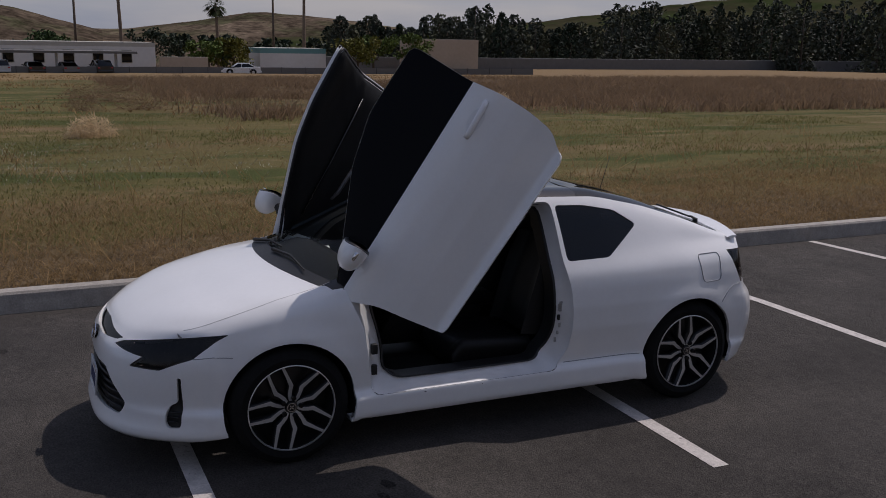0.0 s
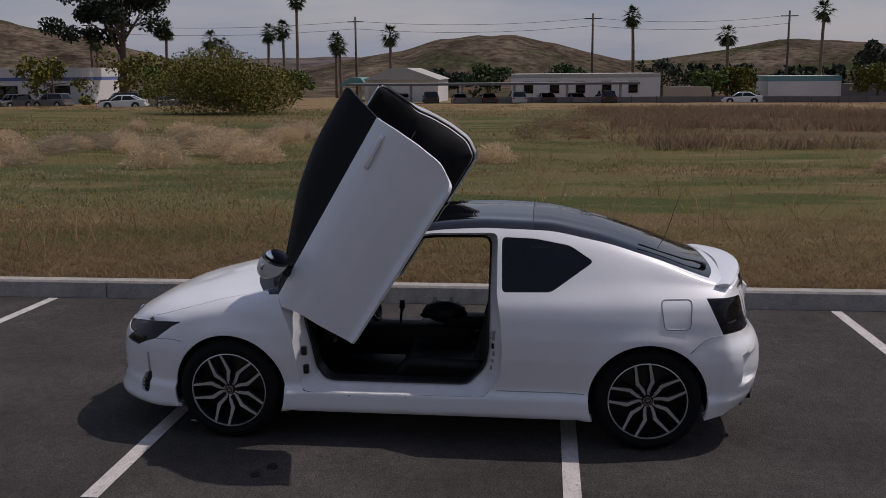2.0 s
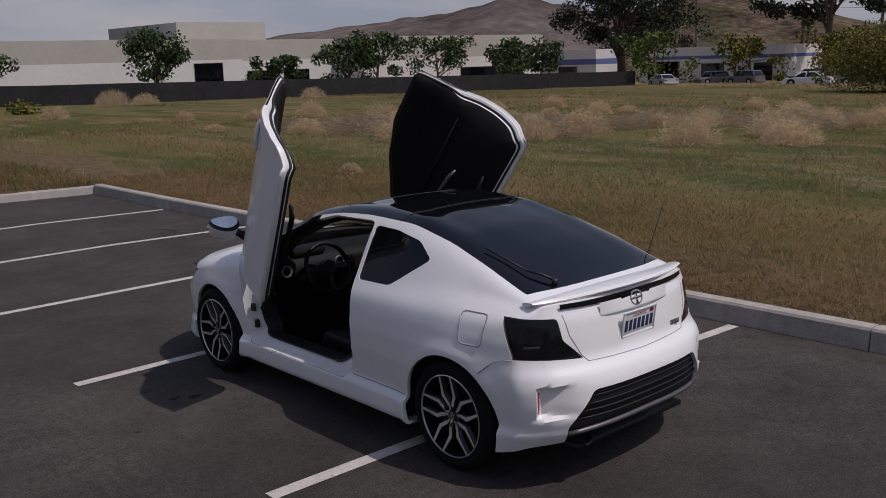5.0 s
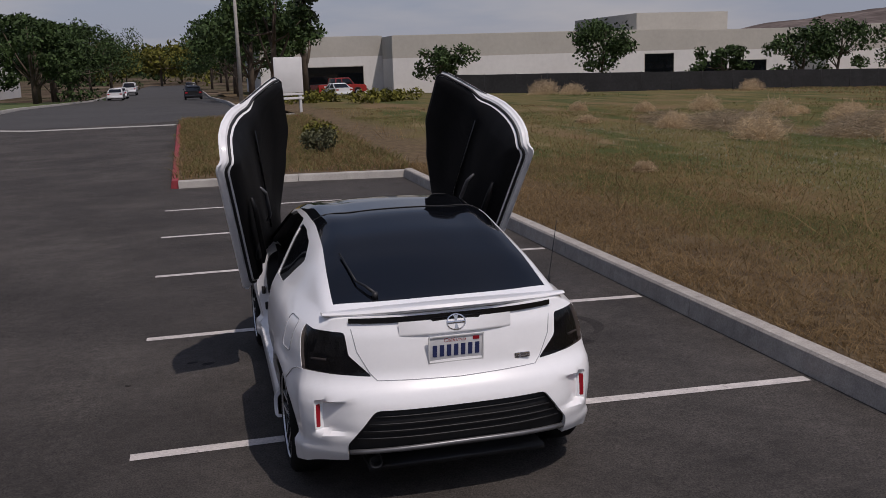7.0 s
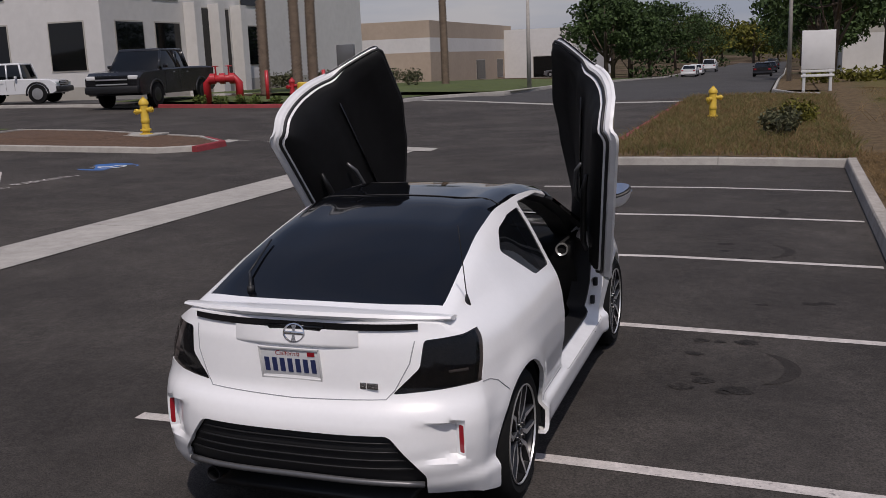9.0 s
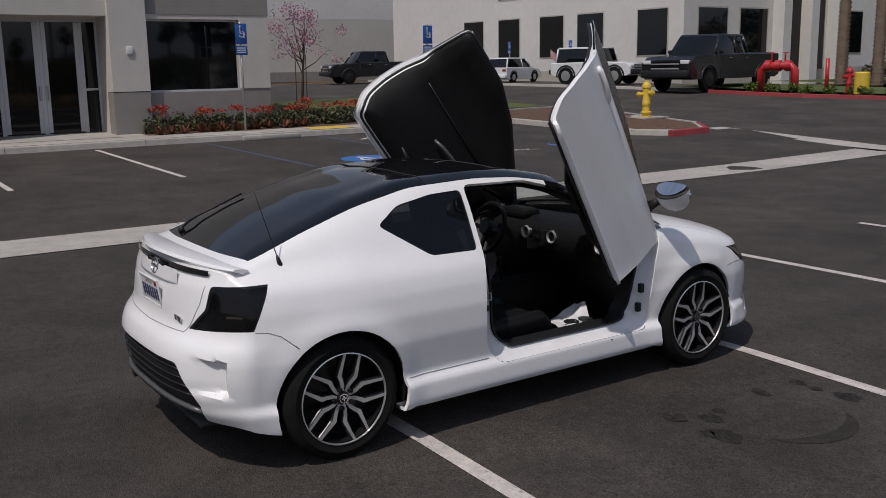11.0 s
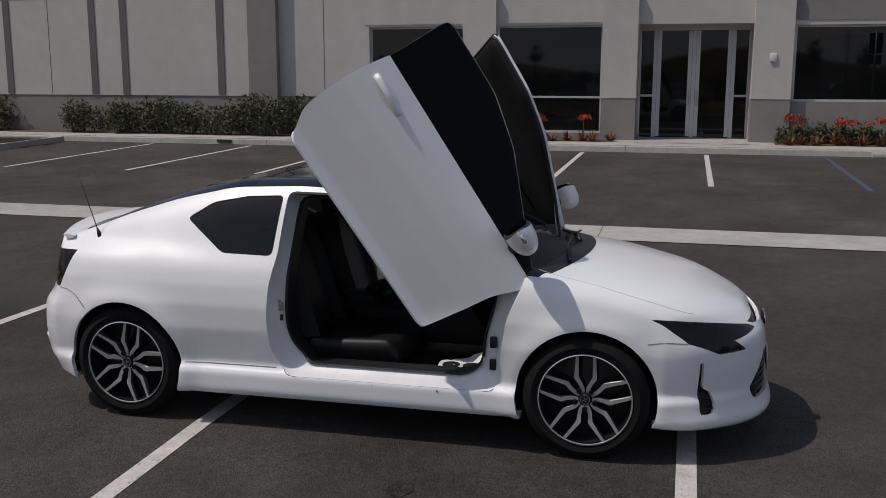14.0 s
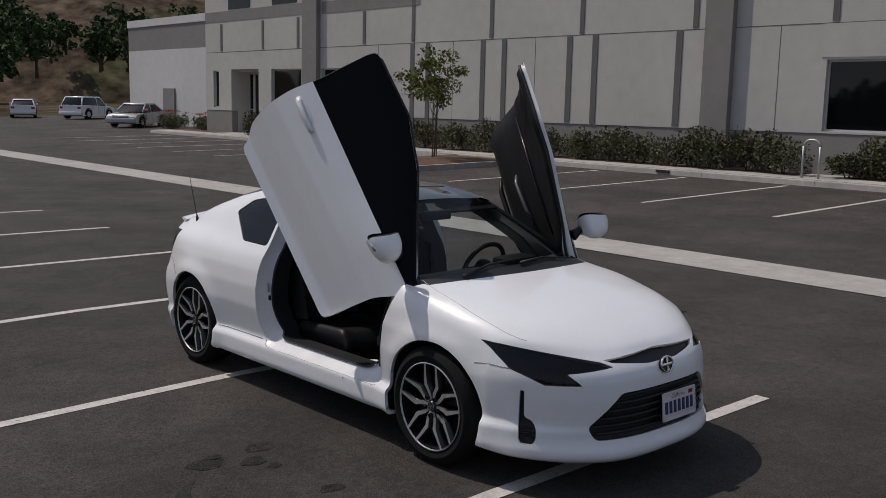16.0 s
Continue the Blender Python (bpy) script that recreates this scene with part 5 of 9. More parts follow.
def car_half():
    """Half the outer skin as a grid: the upper part across, and the skirt that hangs from its edge."""
    marks = [2.17, 1.30, 1.20, 0.33, -0.62, -1.80, -1.98]
    ys = []
    for a, b in zip(marks, marks[1:]):
        n = max(1, round(abs(a - b) / 0.03))
        ys += [a + (b - a) * k / n for k in range(n)]
    ys.append(marks[-1])
    sections = []
    for y in ys:
        k = bow(y)
        ya, yr = y - k, y - (0.62 - 0.32 * smooth_step(1.35, 2.0, y)) * k
        pts = [Vector((edge_x(ya), 0, edge_z(ya))), Vector((belt_x(ya), 0, belt_z(ya))), Vector((rail_x(yr), 0, rail_z(yr)))]
        zc, zr = top_z(y), pts[2].z
        pts += [Vector((pts[2].x * 0.55, 0, zr + 0.80 * (zc - zr))), Vector((0, 0, zc))]
        row = spline(pts, COUNTS)
        for p in row:
            p.y = y - k * (abs(p.x) / edge_x(ya)) ** bow_power(y)
        sections.append(row)
    ring = [p.copy() for p in reversed(sections[0])] + [row[0].copy() for row in sections[1:-1]] + [p.copy() for p in sections[-1]]
    n = len(ring)
    nor = []
    for i, p in enumerate(ring):
        a, b = ring[max(i - 1, 0)], ring[min(i + 1, n - 1)]
        d = Vector((b.x - a.x, b.y - a.y, 0)).normalized()
        nor.append(Vector((-d.y, d.x, 0)))
    nor[0], nor[-1] = Vector((0, 1, 0)), Vector((0, -1, 0))
    arc = [0.0]
    for a, b in zip(ring, ring[1:]):
        arc.append(arc[-1] + (a - b).length)
    soft = []
    for i in range(n):
        v = Vector()
        for j in range(max(0, i - 26), min(n, i + 27)):
            v += nor[j] * math.exp(-(((arc[i] - arc[j]) / 0.13) ** 2)) * (0.5 * (arc[min(j + 1, n - 1)] - arc[max(j - 1, 0)]) + 1e-6)
        if arc[i] < 0.3:
            for j in range(0, 26):
                v += Vector((-nor[j].x, nor[j].y, 0)) * math.exp(-(((arc[i] + arc[j]) / 0.13) ** 2)) * 0.02
        if arc[-1] - arc[i] < 0.3:
            for j in range(n - 26, n):
                v += Vector((-nor[j].x, nor[j].y, 0)) * math.exp(-(((2 * arc[-1] - arc[i] - arc[j]) / 0.13) ** 2)) * 0.02
        soft.append(v.normalized())
    soft[0], soft[-1] = Vector((0, 1, 0)), Vector((0, -1, 0))
    skirt = []
    for i, p in enumerate(ring):
        nv = soft[i]
        wf, wr = max(nv.y, 0) ** 1.4, max(-nv.y, 0) ** 1.4
        ws = max(1 - wf - wr, 0)
        zb = 0.20 - 0.032 * wf + 0.09 * wr
        col = []
        for k in range(ROW_N + 1):
            z = p.z + (zb - p.z) * k / ROW_N
            off = wf * (out_front(z) - out_front(p.z)) + ws * (out_side(z) - out_side(p.z)) + wr * (out_rear(z) - out_rear(p.z))
            q = p + nv * off
            for wy in (1.35, -1.35):
                r = math.hypot(q.y - wy, z - 0.335)
                q.x += 0.022 * ws * math.exp(-(((r - 0.37) / 0.085) ** 2)) * (1 if z > 0.2 else 0) * min(k / 5, 1)
            col.append(Vector((q.x if i not in (0, n - 1) else 0, q.y, z)))
        col.append(Vector((col[-1].x * 0.9, col[-1].y - 0.07 * nv.y, col[-1].z - 0.004)))
        skirt.append(col)
    # a pocket let into each rear corner, its step facing backwards
    width = [min(c[:ROW_N + 1], key=lambda q: abs(q.z - 0.52)).x for c in skirt]
    step = max(i for i in range(n) if ring[i].y < -1.3 and width[i] > 0.766)
    for i in range(step + 1, n):
        fade = smooth_step(0.56, 0.73, width[i])
        for q in skirt[i][:ROW_N + 1]:
            q -= soft[i] * 0.045 * fade * smooth_step(0.43, 0.455, q.z) * (1 - smooth_step(0.60, 0.622, q.z))
    return sections, skirt


def grid_faces(bm, rows):
    vs = [[bm.verts.new(p) for p in row] for row in rows]
    for a, b in zip(vs, vs[1:]):
        for k in range(len(a) - 1):
            try:
                bm.faces.new((a[k], a[k + 1], b[k + 1], b[k]))
            except ValueError:
                pass


def mirrored(bm):
    geom = bm.verts[:] + bm.edges[:] + bm.faces[:]
    r = bmesh.ops.duplicate(bm, geom=geom)
    vs = [g for g in r["geom"] if isinstance(g, bmesh.types.BMVert)]
    fs = [g for g in r["geom"] if isinstance(g, bmesh.types.BMFace)]
    for v in vs:
        v.co.x = -v.co.x
    bmesh.ops.reverse_faces(bm, faces=fs)


def knife(bm, poly, axes, keep, closed=True):
    """Cuts the faces that keep() accepts along an outline drawn in two axes."""
    i, j = axes
    k = 3 - i - j
    n = len(poly)
    for a, b in zip(poly, poly[1:] + (poly[:1] if closed else [])):
        lo = (min(a[0], b[0]) - 0.004, min(a[1], b[1]) - 0.004)
        hi = (max(a[0], b[0]) + 0.004, max(a[1], b[1]) + 0.004)
        fs = []
        for f in bm.faces:
            c = f.calc_center_median()
            if abs(c[i] - (lo[0] + hi[0]) / 2) > (hi[0] - lo[0]) / 2 + 0.07 or abs(c[j] - (lo[1] + hi[1]) / 2) > (hi[1] - lo[1]) / 2 + 0.07:
                continue
            if not keep(f, c):
                continue
            ci = [v.co[i] for v in f.verts]
            cj = [v.co[j] for v in f.verts]
            if max(ci) < lo[0] or min(ci) > hi[0] or max(cj) < lo[1] or min(cj) > hi[1]:
                continue
            fs.append(f)
        if not fs:
            continue
        nrm, at = Vector((0, 0, 0)), Vector((0, 0, 0))
        nrm[i], nrm[j] = b[1] - a[1], a[0] - b[0]
        at[i], at[j] = a
        geom = list({v for f in fs for v in f.verts}) + list({e for f in fs for e in f.edges}) + fs
        bmesh.ops.bisect_plane(bm, geom=geom, dist=1e-5, plane_co=at, plane_no=nrm.normalized())


def inside(poly, u, v):
    hit = False
    for a, b in zip(poly, poly[1:] + poly[:1]):
        if (a[1] > v) != (b[1] > v) and u < (b[0] - a[0]) * (v - a[1]) / (b[1] - a[1]) + a[0]:
            hit = not hit
    return hit


def take(bm, accept):
    """Moves the faces that accept() names out of bm into a mesh of their own."""
    for f in bm.faces:
        f.tag = accept(f, f.calc_center_median())
    other = bm.copy()
    bmesh.ops.delete(other, geom=[f for f in other.faces if not f.tag], context="FACES")
    bmesh.ops.delete(bm, geom=[f for f in bm.faces if f.tag], context="FACES")
    return other


def rounded(poly, radius=0.03, seg=4):
    """An outline with its corners rounded off."""
    out = []
    n = len(poly)
    for k in range(n):
        p0, p, p1 = (Vector(poly[(k + d) % n]) for d in (-1, 0, 1))
        a, b = p0 - p, p1 - p
        r = min(radius, a.length * 0.45, b.length * 0.45)
        s, e = p + a.normalized() * r, p + b.normalized() * r
        for t in range(seg + 1):
            t /= seg
            q = s * (1 - t) ** 2 + p * 2 * t * (1 - t) + e * t * t
            out.append((q.x, q.y))
    return out


def push(bm, d):
    bm.normal_update()
    for v in bm.verts:
        v.co -= v.normal * d


def edge_skirt(bm, depth):
    """Folds the open border of a skin inwards, so that it has thickness."""
    bm.normal_update()
    es = [e for e in bm.edges if e.is_boundary]
    nor = {v: v.normal.copy() for e in es for v in e.verts}
    r = bmesh.ops.extrude_edge_only(bm, edges=es)
    for v in [g for g in r["geom"] if isinstance(g, bmesh.types.BMVert)]:
        near = min((w for e in v.link_edges for w in [e.other_vert(v)] if w in nor), key=lambda w: (w.co - v.co).length, default=None)
        if near:
            v.co -= nor[near] * depth


WHEEL_Y, WHEEL_Z, ARCH_R = 1.35, 0.335, 0.372
DOOR = rounded([(1.02, 0.958), (0.925, 0.74), (0.868, 0.335), (-0.335, 0.335), (-0.425, 0.47), (-0.438, 0.65), (-0.428, 0.83), (-0.400, 1.0), (-0.398, 1.352), (0.05, 1.345), (0.36, 1.265), (0.70, 1.105)], 0.045, 3)
QUARTER = rounded([(-1.01, 1.185), (-0.86, 1.278), (-0.64, 1.318), (-0.425, 1.328), (-0.432, 1.004), (-0.74, 1.008)], 0.03, 3)
HEADLAMP = rounded([(0.808, 0.775), (0.70, 0.750), (0.42, 0.690), (0.365, 0.664), (0.60, 0.640), (0.548, 0.582), (0.69, 0.580), (0.782, 0.650)], 0.006, 2)
TAIL = rounded([(0.87, 0.985), (0.59, 0.968), (0.578, 0.850), (0.465, 0.738), (0.87, 0.765)], 0.015, 2)
GRILLE = rounded([(-0.35, 0.535), (0.35, 0.535), (0.53, 0.36), (0.495, 0.295), (-0.495, 0.295), (-0.53, 0.36)], 0.03, 3)
SLOT = rounded([(-0.36, 0.682), (-0.12, 0.655), (0.12, 0.655), (0.36, 0.682), (0.40, 0.698), (0.0, 0.716), (-0.40, 0.698)], 0.006, 2)
DIFFUSER = rounded([(-0.47, 0.575), (0.47, 0.575), (0.62, 0.38), (0.60, 0.24), (-0.60, 0.24), (-0.62, 0.38)], 0.03, 3)
REFLECTOR = rounded([(0.738, 0.592), (0.762, 0.592), (0.764, 0.464), (0.742, 0.464)], 0.006, 2)
FUEL = rounded([(-1.42, 0.975), (-1.61, 0.975), (-1.60, 0.80), (-1.44, 0.80)], 0.03, 3)
ARCHES = {s: [(s * WHEEL_Y + ARCH_R * math.cos(a), WHEEL_Z + ARCH_R * math.sin(a)) for a in (k * math.tau / 56 for k in range(56))] for s in (1, -1)}


def flip(poly):
    return [(-u, v) for u, v in poly]


car = thing("coupe", "white two-door coupe, doors swung up, black roof, parked on asphalt", "car")
body = bmesh.new()
SECTIONS, SKIRT = car_half()
grid_faces(body, SECTIONS)
grid_faces(body, [list(reversed(c)) for c in SKIRT])
mirrored(body)
bmesh.ops.remove_doubles(body, verts=body.verts[:], dist=5e-4)
bmesh.ops.recalc_face_normals(body, faces=body.faces[:])
if sum(f.normal.z * f.calc_area() for f in body.faces if f.calc_center_median().z > 1.3) < 0:
    bmesh.ops.reverse_faces(body, faces=body.faces[:])
# ease the fold where the upper skin meets the sides
ring_y = np.array([r[0].y for r in SECTIONS][::-1])
ring_z = np.array([r[0].z for r in SECTIONS][::-1])
ease = []
for v in body.verts:
    c = v.co
    side = math.exp(-(((c.z - float(np.interp(c.y, ring_y, ring_z))) / 0.065) ** 2)) * smooth_step(0.55, 0.68, abs(c.x)) * smooth_step(-1.9, -1.7, c.y) * (1 - smooth_step(1.60, 1.76, c.y))
    nose = 0.6 * math.exp(-(((c.z - 0.765) / 0.035) ** 2)) * smooth_step(1.60, 1.80, c.y) * smooth_step(0.15, 0.35, abs(c.x))
    w = max(side, nose)
    if w > 0.02:
        ease.append((v, w))
for _ in range(14):
    moved = [(v, sum((e.other_vert(v).co for e in v.link_edges), Vector()) / len(v.link_edges), w) for v, w in ease]
    for v, goal, w in moved:
        v.co += (goal - v.co) * 0.5 * w
body.normal_update()
from mathutils.bvhtree import BVHTree
SKIN = BVHTree.FromBMesh(body)


def side_x(y, z, side=1):
    hit = SKIN.ray_cast(Vector((side * 3, y, z)), Vector((-side, 0, 0)))
    return hit[0].x if hit[0] else side * 0.6


def at_front(x, z):
    hit = SKIN.ray_cast(Vector((x, 5, z)), Vector((0, -1, 0)))
    return hit[0] if hit[0] else Vector((x, 2.2, z))


def at_rear(x, z):
    hit = SKIN.ray_cast(Vector((x, -5, z)), Vector((0, 1, 0)))
    return hit[0] if hit[0] else Vector((x, -2.0, z))


def at_top(x, y):
    hit = SKIN.ray_cast(Vector((x, y, 4)), Vector((0, 0, -1)))
    return hit[0] if hit[0] else Vector((x, y, 1.0))


# outline of the fog lamp bezel, drawn square to the bumper's corner
p = at_front(0.757, 0.5)
u0 = (p.x - p.y) / math.sqrt(2)
FOG = rounded([(u0 - 0.012, 0.548), (u0 + 0.010, 0.548), (u0 + 0.012, 0.41), (u0 + 0.012, 0.29), (u0 + 0.002, 0.272), (u0 - 0.060, 0.270), (u0 - 0.078, 0.295), (u0 - 0.078, 0.355), (u0 - 0.055, 0.392), (u0 - 0.016, 0.405)], 0.02, 4)
fog = {}
for s in (1, -1):
    is_side = lambda f, c, s=s: c.x * s > 0.5
    for k in (1, -1):
        knife(body, ARCHES[k], (1, 2), is_side)
    knife(body, DOOR, (1, 2), is_side)
    knife(body, QUARTER, (1, 2), is_side)
    fr = lambda f, c, s=s: c.y > 1.5 and c.x * s > 0
    re = lambda f, c, s=s: c.y < -1.5 and c.x * s > 0
    knife(body, HEADLAMP if s > 0 else flip(HEADLAMP), (0, 2), fr)
    turn = Matrix.Rotation(s * math.pi / 4, 4, "Z")
    bmesh.ops.transform(body, matrix=turn, verts=body.verts[:])
    knife(body, FOG if s > 0 else flip(FOG), (0, 2), lambda f, c, s=s: c.y > 1.5 and c.x * s < -0.5)
    fog[s] = take(body, lambda f, c, s=s: c.y > 1.5 and inside(FOG, c.x * s, c.z))
    for piece in (body, fog[s]):
        bmesh.ops.transform(piece, matrix=turn.inverted(), verts=piece.verts[:])
    knife(body, TAIL if s > 0 else flip(TAIL), (0, 2), re)
    knife(body, REFLECTOR if s > 0 else flip(REFLECTOR), (0, 2), re)
    knife(body, [(-1.695, 0.99), (-1.80, 0.77)], (1, 2), lambda f, c, s=s: c.y < -1.5 and c.x * s > 0.6, closed=False)
knife(body, GRILLE, (0, 2), lambda f, c: c.y > 1.9)
knife(body, SLOT, (0, 2), lambda f, c: c.y > 1.9)
knife(body, DIFFUSER, (0, 2), lambda f, c: c.y < -1.8)

arch_cut = take(body, lambda f, c: abs(c.x) > 0.5 and any(math.hypot(c.y - s * WHEEL_Y, c.z - WHEEL_Z) < ARCH_R - 1e-3 for s in (1, -1)))
arch_cut.free()
door_skin = {s: take(body, lambda f, c, s=s: c.x * s > 0.5 and inside(DOOR, c.y, c.z)) for s in (1, -1)}
quarter = {s: take(body, lambda f, c, s=s: c.x * s > 0.5 and inside(QUARTER, c.y, c.z)) for s in (1, -1)}
headlamp = {s: take(body, lambda f, c, s=s: c.y > 1.5 and c.x * s > 0 and inside(HEADLAMP, c.x * s, c.z)) for s in (1, -1)}
tail = {s: take(body, lambda f, c, s=s: c.y < -1.695 - (0.99 - c.z) * 0.477 and c.x * s > 0 and inside(TAIL, c.x * s, c.z)) for s in (1, -1)}
reflector = {s: take(body, lambda f, c, s=s: c.y < -1.5 and c.x * s > 0 and inside(REFLECTOR, c.x * s, c.z)) for s in (1, -1)}
grille = take(body, lambda f, c: c.y > 1.9 and inside(GRILLE, c.x, c.z))
slot = take(body, lambda f, c: c.y > 1.9 and inside(SLOT, c.x, c.z))
diffuser = take(body, lambda f, c: c.y < -1.8 and inside(DIFFUSER, c.x, c.z))


def on_top(f, c, y0, y1, margin=0.004):
    """Whether a face lies between the roof rails and between two stations."""
    if c.z < 0.95:
        return False
    lo, hi = min(y0, y1), max(y0, y1)
    y = c.y
    for _ in range(4):
        k = bow(y)
        y = c.y + k * min(abs(c.x) / 0.83, 1) ** bow_power(y)
    yr = y - 0.62 * bow(y)
    return lo < y < hi and abs(c.x) < rail_x(yr) - margin


windscreen = take(body, lambda f, c: on_top(f, c, 0.33, 1.20))
cowl = take(body, lambda f, c: abs(c.x) < 0.70 and on_top(f, c, 1.20, 1.30, -0.06))
roof = take(body, lambda f, c: on_top(f, c, -0.62, 0.33))
rear_glass = take(body, lambda f, c: on_top(f, c, -1.80, -0.62))
pillars = {s: take(body, lambda f, c, s=s: c.y > 0.20 and c.y < 1.10 and c.z > 0.96 and c.x * s > 0.5) for s in (1, -1)}

edge_skirt(body, 0.022)
part("body", body, M["paint"], car, "satin white painted bodywork")
push(windscreen, 0.004)
part("windscreen", windscreen, M["windscreen"], car, "clear curved windscreen glass").visible_shadow = False
part("cowl", cowl, M["black"], car, "black plastic cowl below the windscreen")
for s in (1, -1):
    edge_skirt(pillars[s], 0.02)
    part("pillar", pillars[s], M["gloss_black"], car, "black windscreen pillar")
part("roof", roof, M["roof"], car, "gloss black glass roof")
push(rear_glass, 0.003)
part("rear_window", rear_glass, M["rear_glass"], car, "dark tinted rear window")
for s in (1, -1):
    q = quarter[s]
    push(q, 0.006)
    part("quarter_window", q, M["glass_dark"], car, "dark tinted quarter window")
    h = headlamp[s]
    push(h, 0.004)
    inner = h.copy()
    push(inner, 0.045)
    hl = part("headlamp", h, M["lamp"], car, "smoked dark headlamp")
    part("reflector_bowl", inner, M["lamp_in"], hl)
    g = fog[s]
    push(g, 0.03)
    fg = part("fog_lamp_bezel", g, M["black"], car, "black fog lamp bezel")
    for z in (0.30, 0.325, 0.35):
        b = bmesh.new()
        tube(b, [Vector((s * q.x, q.y, q.z)) for q in (at_front(x, z) + Vector((0, -0.020, 0)) for x in (0.715, 0.735, 0.752))], 0.005, 6)
        part("louvre", b, M["gloss_black"], fg)
    t = tail[s]
    push(t, 0.003)
    inner = t.copy()
    push(inner, 0.04)
    tl = part("tail_lamp", t, M["lamp"], car, "smoked dark tail lamp")
    part("reflector_bowl", inner, M["lamp_in"], tl)
    b = bmesh.new()
    tube(b, [at_rear(s * u, 0.822) + Vector((0, 0.014, 0)) for u in np.linspace(0.69, 0.76, 5)], 0.007, 6)
    part("reversing_light", b, M["plate"], tl, "pale reversing light")
    r = reflector[s]
    part("reflector", r, M["red"], car, "narrow red rear reflector")

push(grille, 0.035)
gr = part("grille", grille, M["black"], car, "black lower grille")
for k in range(6):
    z = 0.325 + k * 0.038
    half = (0.50 if z < 0.36 else 0.53 - (z - 0.36) * 1.03) - 0.02
    b = bmesh.new()
    pts = [at_front(x, z) + Vector((0, -0.018, 0)) for x in np.linspace(-half, half, 15)]
    tube(b, pts, 0.008, 6)
    part("grille_bar", b, M["black"], gr)
push(slot, 0.03)
part("upper_slot", slot, M["black"], car)
push(diffuser, 0.03)
df = part("rear_diffuser", diffuser, M["black"], car, "black ribbed rear bumper insert")
for k in range(4):
    z = 0.415 + k * 0.040
    half = 0.615 - (z - 0.38) * 0.76 - 0.025
    b = bmesh.new()
    pts = [at_rear(x, z) + Vector((0, 0.020, 0)) for x in np.linspace(-half, half, 15)]
    tube(b, pts, 0.0045, 6)
    part("rib", b, M["black"], df)
b = bmesh.new()
pts = [at_rear(x, 0.352 - 0.02 * (x / 0.6) ** 2) + Vector((0, 0.012, 0)) for x in np.linspace(-0.60, 0.60, 17)]
tube(b, pts, 0.015, 8)
part("lower_lip", b, M["satin"], df, "satin grey lower edge")
b = bmesh.new()
lathe(b, [(0.0, 0.06), (0.030, 0.06), (0.032, 0.0), (0.036, -0.002), (0.037, 0.16), (0.0, 0.16)], 20, "y", (-0.47, -2.05, 0.275))
part("exhaust_tip", b, M["alloy_black"], car, "dark exhaust tip")


def between(a, b, t):
    return (a[0] + (b[0] - a[0]) * t, a[1] + (b[1] - a[1]) * t)


def dense(pts, n=6):
    """More points on a smooth line through those given."""
    return [(p.x, p.y) for p in spline([Vector((*q, 0)) for q in pts], [n] * (len(pts) - 1))]


def seam(points, width=0.0055, mat="seam"):
    """A dark joint line laid on the skin."""
    b = bmesh.new()
    tube(b, points, width / 2, 5)
    part("panel_joint", b, M[mat], car)


for s in (1, -1):
    # bonnet edge
    seam([at_top(s * x, y) - Vector((0, 0, 0.001)) for x, y in dense(((0.69, 1.07), (0.722, 1.25), (0.742, 1.45), (0.744, 1.62), (0.730, 1.75), (0.705, 1.84), (0.68, 1.885)))], 0.005, "seam_soft")
    seam([Vector((side_x(y, z, s), y, z)) for y, z in ((1.86, 0.652), (1.82, 0.655), (1.76, 0.66), (1.70, 0.655), (1.66, 0.65))])
    seam([Vector((side_x(y, z, s), y, z)) for y, z in ((-1.80, 0.755), (-1.74, 0.75), (-1.68, 0.725), (-1.60, 0.655))])
    seam([Vector((side_x(y, z, s), y, z)) for y, z in ((-0.40, 0.372), (-0.6, 0.372), (-0.85, 0.372), (-0.955, 0.372))])
flap = [q for a, c in zip(FUEL, FUEL[1:] + FUEL[:1]) for q in (a, between(a, c, 0.33), between(a, c, 0.67))]
seam([Vector((side_x(y, z, -1) - 0.0015, y, z)) for y, z in flap + flap[:1]], 0.007)
hatch = [(-0.555, 0.985), (-0.535, 0.87), (-0.475, 0.755), (-0.44, 0.718), (0, 0.706), (0.44, 0.718), (0.475, 0.755), (0.535, 0.87), (0.555, 0.985)]
hp = []
for a, b_ in zip(hatch, hatch[1:]):
    for k in range(6):
        hp.append(at_rear(a[0] + (b_[0] - a[0]) * k / 6, a[1] + (b_[1] - a[1]) * k / 6))
seam(hp)
for y in (0.02, -0.62):
    seam([at_top(x, y) for x in np.linspace(-0.56, 0.56, 17)], 0.006, "gap")

# boot spoiler
b = bmesh.new()
rows = []
for x in np.linspace(-0.69, 0.69, 31):
    e = (abs(x) / 0.69) ** 2
    y1, y0 = -2.015 + 0.165 * e, -1.865 + 0.10 * e
    z1 = 1.092 - 0.035 * e
    z0 = max(top_z(-1.865) - 0.035 * e, 1.0)
    t = 0.032 * (1 - 0.6 * e ** 3)
    rows.append([Vector((x, y0, z0 + 0.012)), Vector((x, (y0 + y1) / 2, (z0 + z1) / 2 + 0.012)), Vector((x, y1 + 0.01, z1)), Vector((x, y1, z1 - t * 0.5)), Vector((x, y1 + 0.012, z1 - t)), Vector((x, y0 - 0.03, z1 - t - 0.016)), Vector((x, y0, z0 + 0.012))])
grid_faces(b, rows)
b.faces.new([v for v in b.verts if abs(v.co.x + 0.69) < 1e-4])
